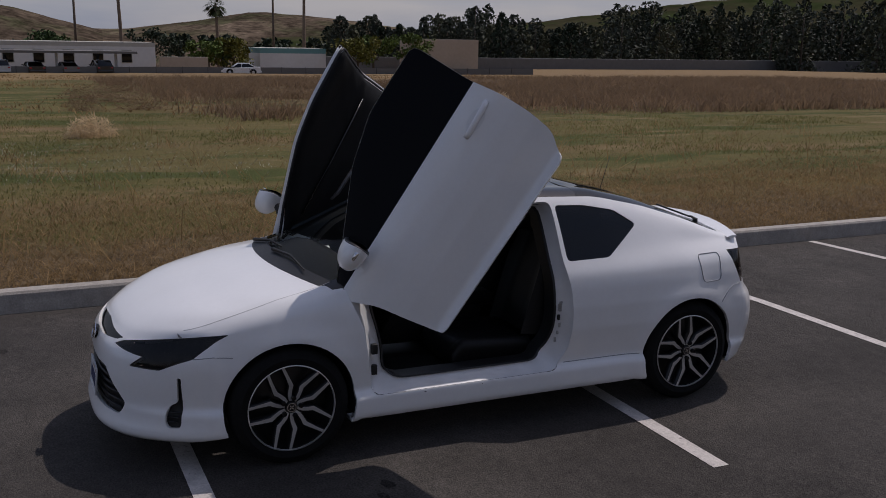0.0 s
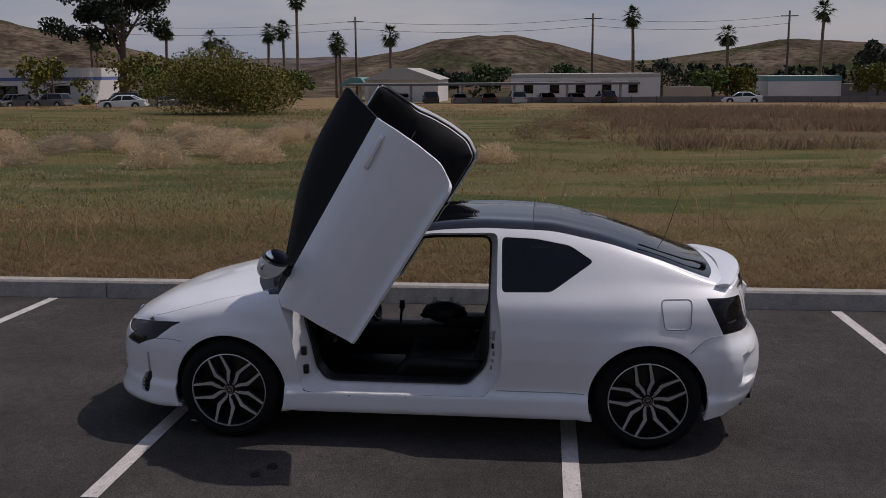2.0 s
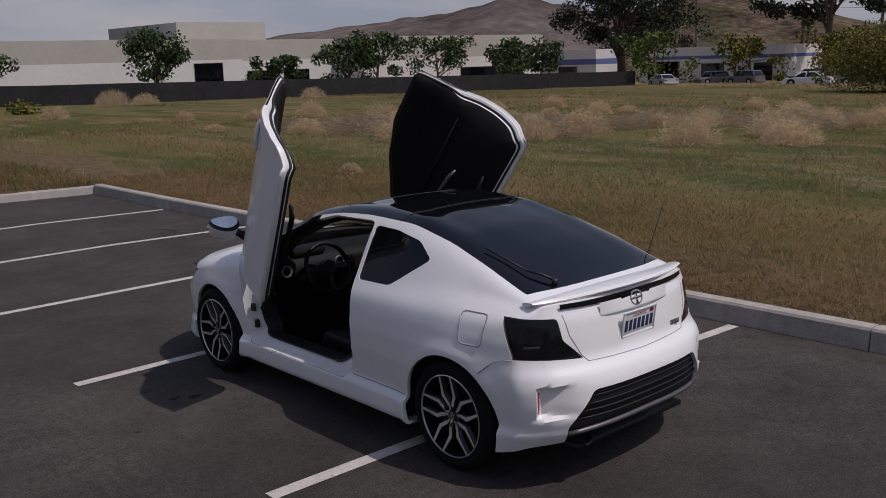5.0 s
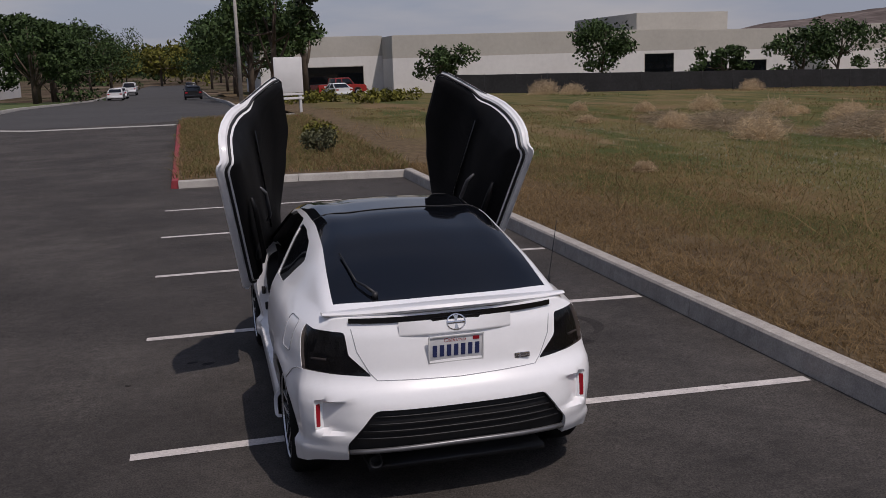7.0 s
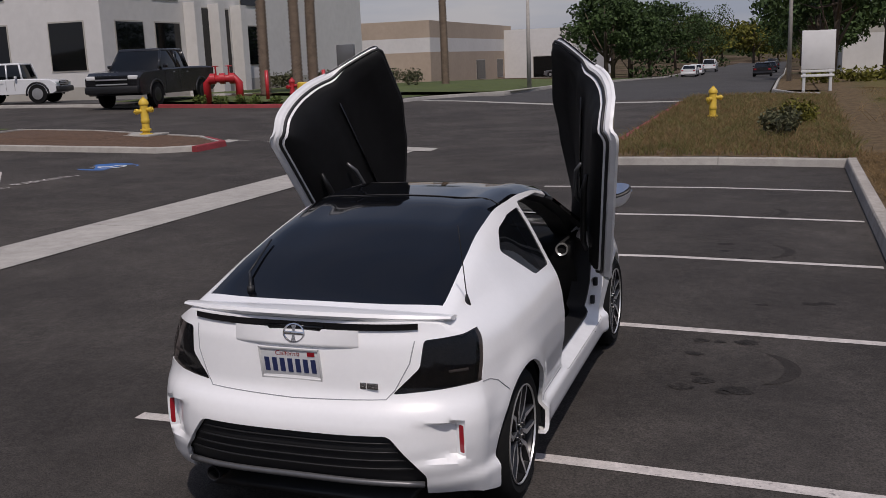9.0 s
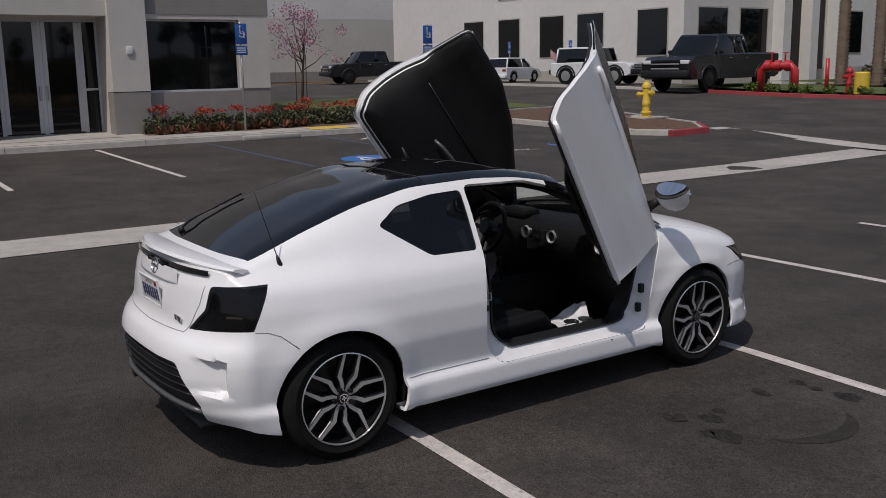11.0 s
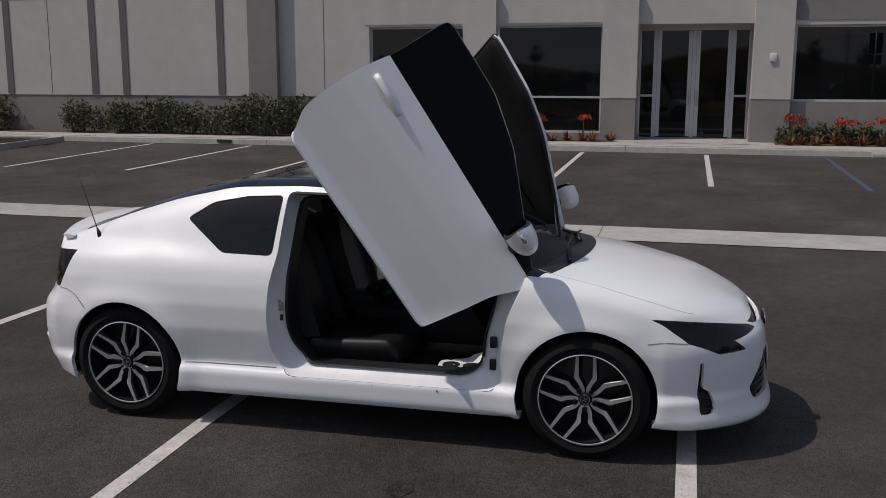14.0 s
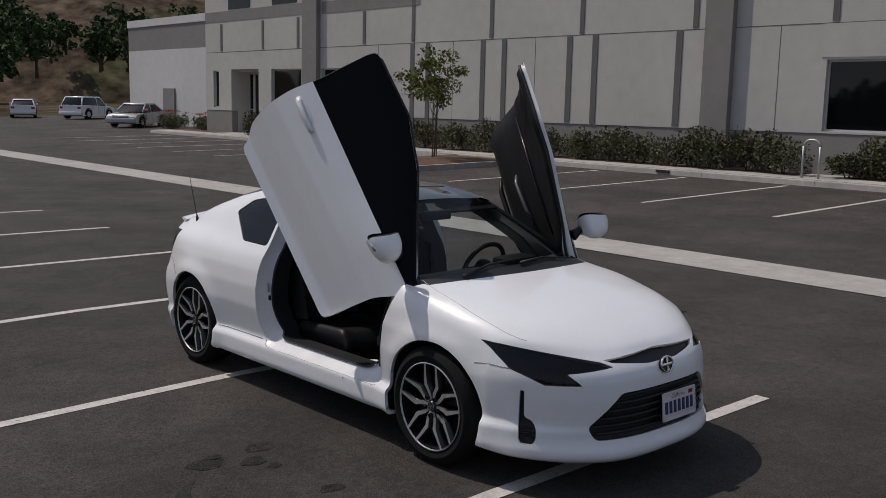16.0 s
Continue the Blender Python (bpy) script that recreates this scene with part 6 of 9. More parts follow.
b.faces.new([v for v in b.verts if abs(v.co.x - 0.69) < 1e-4])
bmesh.ops.remove_doubles(b, verts=b.verts[:], dist=1e-5)
bmesh.ops.recalc_face_normals(b, faces=b.faces[:])
sp = part("spoiler", b, M["paint"], car, "white rear lip spoiler")
# black strip laid on the tailgate as the spoiler's shade
b = bmesh.new()
rows = []
for x in np.linspace(-0.565, 0.565, 21):
    e = (abs(x) / 0.69) ** 2
    p = at_rear(x, 1.0)
    rows.append([Vector((x, p.y - 0.004, 1.042)), Vector((x, p.y - 0.007, 1.010 + 0.008 * e))])
grid_faces(b, rows)
part("spoiler_shadow_strip", b, M["gloss_black"], sp, "black strip standing for the shade under the spoiler")
b = bmesh.new()
prism(b, [(-0.145, 0), (0.145, 0), (0.125, -0.022), (-0.125, -0.022)], 0, 0.012, lambda p: Vector((p.x, at_rear(0, 1.0).y - 0.008 - p.z, 1.026 + p.y)))
part("brake_light", b, M["gloss_black"], sp, "dark high brake light")

# rear emblem, number plate and lettering block
def emblem(at, facing, r, out):
    """A ring with a bar and a cross stroke, laid on the skin."""
    hit = SKIN.ray_cast(Vector((at[0], facing * 5, at[1])), Vector((0, -facing, 0)))
    n = hit[1] * (1 if hit[1].y * facing > 0 else -1)
    n = (n + Vector((0, facing * 0.8, 0))).normalized()
    u = Vector((-facing, 0, 0))
    w = n.cross(u)
    m = Matrix((u, w, n)).transposed().to_4x4()
    m.translation = hit[0] + n * out
    b = bmesh.new()
    tube(b, [(r * math.cos(a), 0.80 * r * math.sin(a), 0.006) for a in (k * math.tau / 36 for k in range(37))], r * 0.10, 6, cap=False)
    box(b, 0, 0, 0.007, r * 1.9, r * 0.30, 0.006, 0.002)
    for q in (1, -1):
        prism(b, [(-0.24 * r, q * 0.68 * r), (0.24 * r, q * 0.68 * r), (0.08 * r, q * 0.12 * r), (-0.08 * r, q * 0.12 * r)][::q], 0.004, 0.010)
    bmesh.ops.transform(b, matrix=m, verts=b.verts[:])
    e = part("emblem", b, M["chrome"], car, "round chrome maker's emblem")
    b = bmesh.new()
    lathe(b, [(0.0, 0.003), (r * 0.97, 0.003), (r, -0.012)], 32, "z")
    for v in b.verts:
        v.co.y *= 0.80
    bmesh.ops.transform(b, matrix=m, verts=b.verts[:])
    part("emblem_disc", b, M["alloy"] if facing < 0 else M["gloss_black"], e)


emblem((0.0, 0.988), -1, 0.051, 0.014)
emblem((0.0, 0.632), 1, 0.052, 0.014)


def number_plate(y0, z0, facing, x0=0.0, lean=0.0):
    m = Matrix.Translation((x0, y0, z0)) @ pose(0, 0, 0, lean, 0, 0 if facing < 0 else 180)
    b = bmesh.new()
    box(b, 0, 0, 0, 0.305, 0.006, 0.155, 0.003)
    pl = part("number_plate", b, M["plate"], car, "white number plate with dark blue characters")
    pl.matrix_basis = m
    b = bmesh.new()
    for sx, sz, w, h in ((0, 0.073, 0.305, 0.009), (0, -0.073, 0.305, 0.009), (-0.149, 0, 0.008, 0.155), (0.149, 0, 0.008, 0.155)):
        box(b, sx, -0.004, sz, w, 0.008, h, 0.001)
    part("plate_frame", b, M["sign_white"], pl)
    for k in range(7):
        b = bmesh.new()
        box(b, -0.117 + k * 0.039, -0.0042, -0.008, 0.024, 0.002, 0.066, 0)
        part("character_bar", b, M["plate_blue"], pl)
    b = bmesh.new()
    box(b, 0.11, -0.0042, 0.051, 0.036, 0.002, 0.020, 0)
    part("sticker", b, M["red"], pl)
    cu = bpy.data.curves.new("state_name", "FONT")
    cu.body = "California"
    cu.size = 0.032
    cu.align_x = "CENTER"
    cu.shear = 0.3
    tmp = new("state_name_text", cu)
    me = bpy.data.meshes.new_from_object(tmp.evaluated_get(bpy.context.evaluated_depsgraph_get()))
    bpy.data.objects.remove(tmp)
    me.materials.clear()
    me.materials.append(M["red"])
    ob = new("state_name", me)
    ob.parent = pl
    ob.matrix_basis = pose(-0.01, -0.0045, 0.040, 90, 0, 0)


number_plate(at_rear(0, 0.86).y - 0.014, 0.858, -1, -0.012, 8)
number_plate(at_front(-0.1, 0.41).y + 0.008, 0.405, 1, -0.10, -6)
b = bmesh.new()
for k, w in ((0, 0.03), (0.045, 0.055)):
    box(b, 0.335 + k, at_rear(0.36, 0.76).y - 0.004, 0.775, w, 0.006, 0.030, 0.002)
part("trim_badge", b, M["chrome"], car, "small chrome trim badge")
# plate recess ledge
b = bmesh.new()
rows = []
for x in np.linspace(-0.31, 0.31, 17):
    p = at_rear(x, 0.940)
    e = abs(x) / 0.31
    q = 0.013 * (1 - e ** 2.5)
    rows.append([p + Vector((0, 0.004, 0.075)), p + Vector((0, -q, 0.010)), p + Vector((0, -q, -0.003)), p + Vector((0, 0.006, -0.012))])
grid_faces(b, rows)
part("tailgate_ledge", b, M["paint"], car)

# rear wiper, aerial
b = bmesh.new()
p0 = at_top(-0.38, -1.735) + Vector((0, 0, 0.02))
p1 = at_top(-0.46, -1.60) + Vector((0, 0, 0.02))
p2 = at_top(-0.50, -1.30) + Vector((0, 0, 0.018))
tube(b, [p0, (p0 + p1) / 2 + Vector((0, 0, 0.006)), p1], [0.011, 0.008, 0.006], 6)
tube(b, [p1, (p1 + p2) / 2, p2], 0.006, 6)
tube(b, [p0 - Vector((0, 0, 0.03)), p0 + Vector((0, 0, 0.006))], 0.018, 10)
part("rear_wiper", b, M["black"], car, "black rear wiper")
b = bmesh.new()
a0 = Vector((0.686, -1.593, 1.045))
ad = Vector((0.02, -0.32, 1)).normalized()
tube(b, [a0, a0 + ad * 0.03, a0 + ad * 0.06], [0.016, 0.012, 0.005], 8)
tube(b, [a0 + ad * 0.05, a0 + ad * 0.42], [0.0032, 0.002], 6)
part("aerial", b, M["black"], car, "thin black rod aerial")
b = bmesh.new()
for s, x0 in ((1, 0.50), (-1, 0.02)):
    q = [at_top(x0, 1.215), at_top(x0 - 0.25, 1.17), at_top(x0 - 0.52, 1.165)]
    tube(b, [p + Vector((0, 0, 0.018)) for p in q], [0.012, 0.007, 0.005], 6)
part("front_wiper", b, M["black"], car, "black windscreen wipers")

# wheel arch liners and floor
for sx in (1, -1):
    for sy in (1, -1):
        b = bmesh.new()
        rows = []
        for k in range(25):
            a = math.pi * (k / 24) * 1.16 - 0.25
            skin = abs(side_x(sy * WHEEL_Y + (ARCH_R + 0.02) * math.cos(a), WHEEL_Z + (ARCH_R + 0.02) * math.sin(a), sx))
            lip = min(0.868, skin - 0.012)
            rows.append([Vector((sx * x, sy * WHEEL_Y + r * math.cos(a), WHEEL_Z + r * math.sin(a))) for x, r in ((lip, ARCH_R + 0.002), (min(0.80, lip - 0.03), ARCH_R + 0.012), (0.52, ARCH_R + 0.03), (0.50, 0.05))])
        grid_faces(b, rows)
        part("wheel_arch_liner", b, M["black"], car)
b = bmesh.new()
prism(b, [(-0.79, -0.95), (0.79, -0.95), (0.79, 0.95), (-0.79, 0.95)], 0.185, 0.215)
prism(b, [(-0.50, 0.94), (0.50, 0.94), (0.50, 2.1), (-0.50, 2.1)], 0.185, 0.215)
prism(b, [(-0.50, -2.0), (0.50, -2.0), (0.50, -0.94), (-0.50, -0.94)], 0.20, 0.23)
part("underbody", b, M["black"], car)


# wheels
def wheel_parts(sx, sy):
    b = bmesh.new()
    w, r = 0.112, WHEEL_Z
    lathe(b, [(0.246, -w + 0.008), (0.285, -w - 0.004), (0.315, -w + 0.010), (0.331, -w + 0.03), (0.3345, -0.05), (0.3345, 0.05), (0.331, w - 0.03), (0.315, w - 0.010), (0.285, w + 0.004), (0.246, w - 0.008), (0.235, 0.0)], 64, "x", closed=True)
    m = Matrix.Translation((sx * 0.762, sy * WHEEL_Y, WHEEL_Z)) @ (Matrix.Identity(4) if sx > 0 else pose(0, 0, 0, 0, 0, 180))
    tyre = part("wheel", b, M["tyre"], car, "black low-profile tyre on a machined alloy wheel")
    tyre.matrix_basis = m @ pose(0, 0, 0, {(1, 1): 18, (1, -1): 5, (-1, 1): 40, (-1, -1): 27}[(sx, sy)], 0, 0)
    b = bmesh.new()
    lathe(b, [(0.236, 0.098), (0.228, 0.06), (0.215, -0.10), (0.246, -0.106), (0.246, 0.0), (0.244, 0.09)], 56, "x", closed=True)
    lathe(b, [(0.0, 0.035), (0.075, 0.035), (0.20, 0.0), (0.224, 0.0), (0.224, -0.01), (0.0, -0.01)], 40, "x")
    part("rim_barrel", b, M["alloy_black"], tyre, "black wheel barrel")
    b = bmesh.new()
    lathe(b, [(0.246, 0.104), (0.2485, 0.111), (0.243, 0.113), (0.240, 0.104)], 64, "x", closed=True)
    part("rim_lip", b, M["alloy"], tyre)
    for k in range(5):
        for sgn in (1, -1):
            face, flank = bmesh.new(), bmesh.new()
            base = k * math.tau / 5
            def pt(r0, ang, off, x):
                a = base + sgn * ang
                d = Vector((0, math.cos(a), math.sin(a)))
                n = Vector((0, -math.sin(a), math.cos(a))) * sgn
                return d * r0 + n * off + Vector((x, 0, 0))
            rows, rows2 = [], []
            for r0, ang, wid, x in ((0.036, 0.36, 0.011, 0.085), (0.066, 0.26, 0.0105, 0.089), (0.094, 0.315, 0.0105, 0.092), (0.126, 0.385, 0.0125, 0.095), (0.138, 0.352, 0.0122, 0.097), (0.187, 0.252, 0.0090, 0.102), (0.240, 0.186, 0.0082, 0.107)):
                rows.append([pt(r0, ang, -wid, x), pt(r0, ang, wid, x)])
                rows2.append([pt(r0, ang, -wid - 0.005, x - 0.05), pt(r0, ang, -wid, x - 0.0015), pt(r0, ang, wid, x - 0.0015), pt(r0, ang, wid + 0.005, x - 0.05)])
            grid_faces(face, rows)
            grid_faces(flank, rows2)
            bmesh.ops.recalc_face_normals(face, faces=face.faces[:])
            if sum(f.normal.x for f in face.faces) < 0:
                bmesh.ops.reverse_faces(face, faces=face.faces[:])
            part("spoke_face", face, M["alloy"], tyre, smooth=False)
            part("spoke", flank, M["alloy_black"], tyre)
    b = bmesh.new()
    lathe(b, [(0.0, 0.098), (0.026, 0.097), (0.032, 0.090), (0.034, 0.06)], 24, "x")
    part("centre_cap", b, M["alloy_black"], tyre)
    b = bmesh.new()
    lathe(b, [(0.022, 0.0985), (0.026, 0.0985), (0.026, 0.096), (0.022, 0.096)], 24, "x", closed=True)
    box(b, 0.0985, 0, 0, 0.002, 0.03, 0.006)
    box(b, 0.0985, 0, 0, 0.002, 0.006, 0.03)
    part("cap_emblem", b, M["chrome"], tyre)
    for k in range(5):
        a = (k + 0.5) * math.tau / 5
        b = bmesh.new()
        lathe(b, [(0.0, 0.100), (0.006, 0.100), (0.007, 0.104), (0.012, 0.104), (0.0145, 0.099), (0.0145, 0.05)], 10, "x", (0, 0.054 * math.cos(a), 0.054 * math.sin(a)))
        part("lug_nut", b, M["gloss_black"], tyre)


for sx in (1, -1):
    for sy in (1, -1):
        wheel_parts(sx, sy)

# door apertures: white jamb, then a black seal and the inner sill
APERTURE = rounded([(0.87, 0.86), (0.805, 0.62), (0.785, 0.455), (0.70, 0.392), (-0.22, 0.392), (-0.325, 0.50), (-0.352, 0.62), (-0.358, 1.318), (0.05, 1.315), (0.36, 1.235), (0.66, 1.085)], 0.05, 3)


def ray_points(poly, centre, n):
    """Points of an outline at even angles round a centre."""
    out = []
    for k in range(n):
        a = k * math.tau / n
        best = None
        for p, q in zip(poly, poly[1:] + poly[:1]):
            d = (math.cos(a), math.sin(a))
            ex, ey = q[0] - p[0], q[1] - p[1]
            den = d[0] * ey - d[1] * ex
            if abs(den) < 1e-12:
                continue
            t = ((p[0] - centre[0]) * ey - (p[1] - centre[1]) * ex) / den
            u = ((p[0] - centre[0]) * d[1] - (p[1] - centre[1]) * d[0]) / den
            if t > 0 and -1e-9 <= u <= 1 + 1e-9 and (best is None or t > best):
                best = t
        out.append((centre[0] + best * math.cos(a), centre[1] + best * math.sin(a)))
    return out


CENTRE = (0.22, 0.75)
D_RING = ray_points(DOOR, CENTRE, 160)
A_RING = ray_points(APERTURE, CENTRE, 160)


for s in (1, -1):
    jamb, seal = bmesh.new(), bmesh.new()
    r_out, r_mid, r_in, r_s1, r_s2, r_s3 = ([] for _ in range(6))
    for d, a in zip(D_RING, A_RING):
        x = side_x(*d, s) - s * 0.004
        m = between(d, a, 0.35)
        r_out.append(Vector((x, *d)))
        r_mid.append(Vector((x - s * 0.055, *m)))
        r_in.append(Vector((x - s * 0.085, *a)))
        b2 = between(a, CENTRE, 0.022)
        r_s1.append(Vector((x - s * 0.070, *a)))
        r_s2.append(Vector((x - s * 0.075, *b2)))
        r_s3.append(Vector((x - s * 0.20, *between(a, CENTRE, 0.015))))
    for bmx, rings in ((jamb, (r_out, r_mid, r_in)), (seal, (r_s1, r_s2, r_s3))):
        grid_faces(bmx, [ring + ring[:1] for ring in rings])
        bmesh.ops.remove_doubles(bmx, verts=bmx.verts[:], dist=1e-5)
    pillar_jamb = take(jamb, lambda f, c: c.z > 0.97 and c.y > -0.30)
    part("door_jamb", jamb, M["paint_jamb"], car, "white painted door jamb")
    part("pillar_trim", pillar_jamb, M["black"], car, "black trim along the roof rail")
    part("door_seal", seal, M["black"], car, "black rubber door seal")
    for y, z in ((0.845, 0.47), (0.850, 0.60)):
        b = bmesh.new()
        box(b, s * (abs(side_x(y, z, s)) - 0.045), y, z, 0.03, 0.035, 0.06, 0.006)
        part("hinge", b, M["black"], car, "dark door hinge bracket")
    def on_jamb(z, u):
        """A point of the rear jamb at a height, from its outer (0) to its inner edge (1)."""
        d, a = min(((d, a) for d, a in zip(D_RING, A_RING) if d[0] < 0), key=lambda q: abs(between(*q, u)[1] - z))
        depth = 0.055 * u / 0.35 if u < 0.35 else 0.055 + 0.030 * (u - 0.35) / 0.65
        return Vector((side_x(*d, s) - s * (0.004 + depth), *between(d, a, u)))

    p = on_jamb(0.735, 0.60)
    b = bmesh.new()
    tube(b, [p + Vector((0, 0.0, 0.022)), p + Vector((s * 0.012, 0.024, 0.020)), p + Vector((s * 0.012, 0.024, -0.020)), p + Vector((0, 0.0, -0.022))], 0.005, 6)
    box(b, p.x, p.y, p.z, 0.006, 0.022, 0.065, 0.002)
    part("striker", b, M["steel"], car, "steel door striker")
    p = on_jamb(0.665, 0.72)
    b = bmesh.new()
    box(b, p.x, p.y, p.z, 0.018, 0.018, 0.036, 0.006)
    part("rubber_stop", b, M["black"], car, "black rubber door stop")
    if s < 0:
        for z, h in ((0.60, 0.030), (0.555, 0.022), (0.52, 0.030)):
            p = on_jamb(z, 0.62)
            b = bmesh.new()
            box(b, p.x - 0.002, p.y, p.z, 0.004, 0.016, h, 0.001)
            part("pillar_label", b, M["steel"], car, "small grey data label")
    for y in (0.55, 0.18, -0.12):
        b = bmesh.new()
        lathe(b, [(0, 0.004), (0.006, 0.004), (0.007, 0)], 8, "z", (s * 0.868, y, 0.318))
        part("sill_plug", b, M["black"], car)
b = bmesh.new()
box(b, -0.775, -0.375, 0.475, 0.006, 0.03, 0.035, 0.001)
part("pillar_sticker", b, M["yellow"], car, "small yellow pillar sticker")

# doors
OPEN_R = Matrix(((0.9627, -0.1199, -0.2426, 0.348), (0.2683, 0.5392, 0.7983, -0.4644), (0.0351, -0.8336, 0.5512, 1.2029), (0, 0, 0, 1)))
FLIP_X = Matrix.Diagonal((-1, 1, 1, 1))
D_CENTRE = (0.20, 0.78)
RIM = ray_points(DOOR, D_CENTRE, 150)


def belt_line(y):
    return 0.985 - 0.035 * (y + 0.4) / 1.4 - 0.004


for s in (1, -1):
    skin = door_skin[s]
    knife(skin, [(-0.6, belt_line(-0.6)), (1.1, belt_line(1.1))], (1, 2), lambda f, c: True, closed=False)
    upper = take(skin, lambda f, c: c.z > belt_line(c.y))
    edge_skirt(skin, 0.02)
    door = part("door", skin, M["paint"], car, "white door swung up and forward on a vertical hinge")
    door.matrix_basis = OPEN_R if s > 0 else FLIP_X @ OPEN_R @ FLIP_X
    push(upper, 0.005)
    edge_skirt(upper, 0.012)
    part("door_window", upper, M["door_glass"], door, "dark frameless door glass")
    flange, rubber, trim = bmesh.new(), bmesh.new(), bmesh.new()
    r = [[] for _ in range(6)]
    for d in RIM:
        x = side_x(*d, s)
        up = smooth_step(0.95, 1.1, d[1])
        dep = 1 - 0.55 * up
        ins = 0.10 - 0.045 * up
        r[0].append(Vector((x - s * 0.003, *d)))
        r[1].append(Vector((x - s * 0.045 * dep, *between(d, D_CENTRE, 0.02))))
        r[2].append(Vector((x - s * 0.055 * dep, *between(d, D_CENTRE, ins * 0.55))))
        r[3].append(Vector((x - s * 0.085 * dep, *between(d, D_CENTRE, ins * 0.80))))
        r[4].append(Vector((x - s * 0.092 * dep, *between(d, D_CENTRE, ins))))
        r[5].append(Vector((x - s * 0.115 * dep, *between(d, D_CENTRE, ins + 0.04))))
    for bmx, rows in ((flange, (r[0], r[1], r[2], r[3])), (trim, (r[3], r[4], r[5]))):
        grid_faces(bmx, [ring + ring[:1] for ring in rows])
    n = len(RIM)
    last = r[5]
    rings = [last]
    for t in (0.2, 0.45, 0.7, 0.9):
        ring = []
        for p in last:
            y, z = between((p.y, p.z), D_CENTRE, t)
            bulge = 0.030 * math.exp(-(((z - 0.70) / 0.14) ** 2)) * smooth_step(0.0, 0.3, t)
            deep = 0.115 * (1 - 0.55 * smooth_step(0.95, 1.1, z)) + 0.012 * smooth_step(0.0, 0.3, t)
            ring.append(Vector((side_x(y, z, s) - s * (deep + bulge), y, z)))
        rings.append(ring)
    grid_faces(trim, [ring + ring[:1] for ring in rings])
    trim.faces.new([v for v in trim.verts[-(n + 1):-1]])
    for bmx in (flange, trim):
        bmesh.ops.remove_doubles(bmx, verts=bmx.verts[:], dist=1e-5)
    part("door_flange", flange, M["paint_jamb"], door, "white inner door edge")
    part("door_trim", trim, M["interior"], door, "black inner door trim", angle=80)
    tube(rubber, [(p.x - s * 0.008, p.y, p.z) for p in r[2]] + [(r[2][0].x - s * 0.008, r[2][0].y, r[2][0].z)], 0.011, 6, cap=False)
    part("door_rubber", rubber, M["black"], door, "black rubber seal")
    # inner pull and switch panel
    b = bmesh.new()
    xi = abs(side_x(0.2, 0.7, s)) - 0.185
    tube(b, [(s * xi, 0.52, 0.74), (s * (xi - 0.03), 0.45, 0.735), (s * (xi - 0.03), 0.22, 0.715), (s * xi, 0.15, 0.70)], [0.010, 0.014, 0.014, 0.010], 8)
    part("door_pull", b, M["satin"], door, "silver inner door pull")
    b = bmesh.new()
    lathe(b, [(0.0, 0.012), (0.07, 0.010), (0.08, 0.0), (0.08, -0.02)], 24, "x", (0, 0, 0))
    sp_ = part("door_speaker", b, M["black"], door)
    sp_.matrix_basis = pose(s * (abs(side_x(0.62, 0.5, s)) - 0.12), 0.60, 0.50, 0, 0, 180 if s > 0 else 0)
    for y, z in ((-0.36, 0.50), (-0.385, 0.66), (-0.37, 0.80), (-0.36, 0.92)):
        b = bmesh.new()
        lathe(b, [(0.0, 0.006), (0.007, 0.006), (0.010, 0.0)], 10, "x")
        bolt = part("edge_bolt", b, M["black"], door)
        bolt.matrix_basis = pose(s * (abs(side_x(y, z, s)) - 0.058), y, z, 0, 0, 180 if s > 0 else 0)
    # map pocket and upper line of the trim
    b = bmesh.new()
    xi = abs(side_x(0.3, 0.5, s)) - 0.150
    tube(b, [(s * xi, 0.70, 0.47), (s * (xi - 0.02), 0.60, 0.46), (s * (xi - 0.02), 0.15, 0.45), (s * xi, 0.05, 0.47)], [0.012, 0.02, 0.02, 0.012], 8)
    part("map_pocket", b, M["seat"], door)
    b = bmesh.new()
    xi = abs(side_x(0.2, 0.88, s)) - 0.140
    tube(b, [(s * xi, 0.72, 0.885), (s * (xi - 0.008), 0.35, 0.885), (s * xi, -0.22, 0.90)], 0.007, 6)
    part("trim_line", b, M["gloss_black"], door)
    # handle: grip over a flat disc, its darker paint standing for the recess's shade
    b = bmesh.new()
    hx = abs(side_x(-0.24, 0.862, s))
    pts = [(s * (hx + 0.000), -0.355, 0.868), (s * (hx + 0.012), -0.325, 0.867), (s * (hx + 0.017), -0.24, 0.863), (s * (hx + 0.012), -0.155, 0.857), (s * (hx + 0.002), -0.125, 0.855)]
    tube(b, pts, [0.013, 0.015, 0.014, 0.015, 0.013], 10)
    for v in b.verts:
        v.co.z = 0.862 + (v.co.z - 0.862) * 1.25
    part("door_handle", b, M["paint"], door, "white pull handle")
    b = bmesh.new()
    rows = []
    for k in range(9):
        rr = k / 8
        rows.append([Vector((s * (abs(side_x(-0.235 + 0.075 * rr * math.cos(a), 0.862 + 0.038 * rr * math.sin(a), s)) + 0.002), -0.235 + 0.075 * rr * math.cos(a), 0.862 + 0.038 * rr * math.sin(a))) for a in (j * math.tau / 24 for j in range(25))])
    grid_faces(b, rows)
    bmesh.ops.remove_doubles(b, verts=b.verts[:], dist=1e-5)
    part("handle_cup", b, M["paint_jamb"], door)
    # mirror
    b = bmesh.new()
    bmesh.ops.create_icosphere(b, subdivisions=4, radius=1.0)
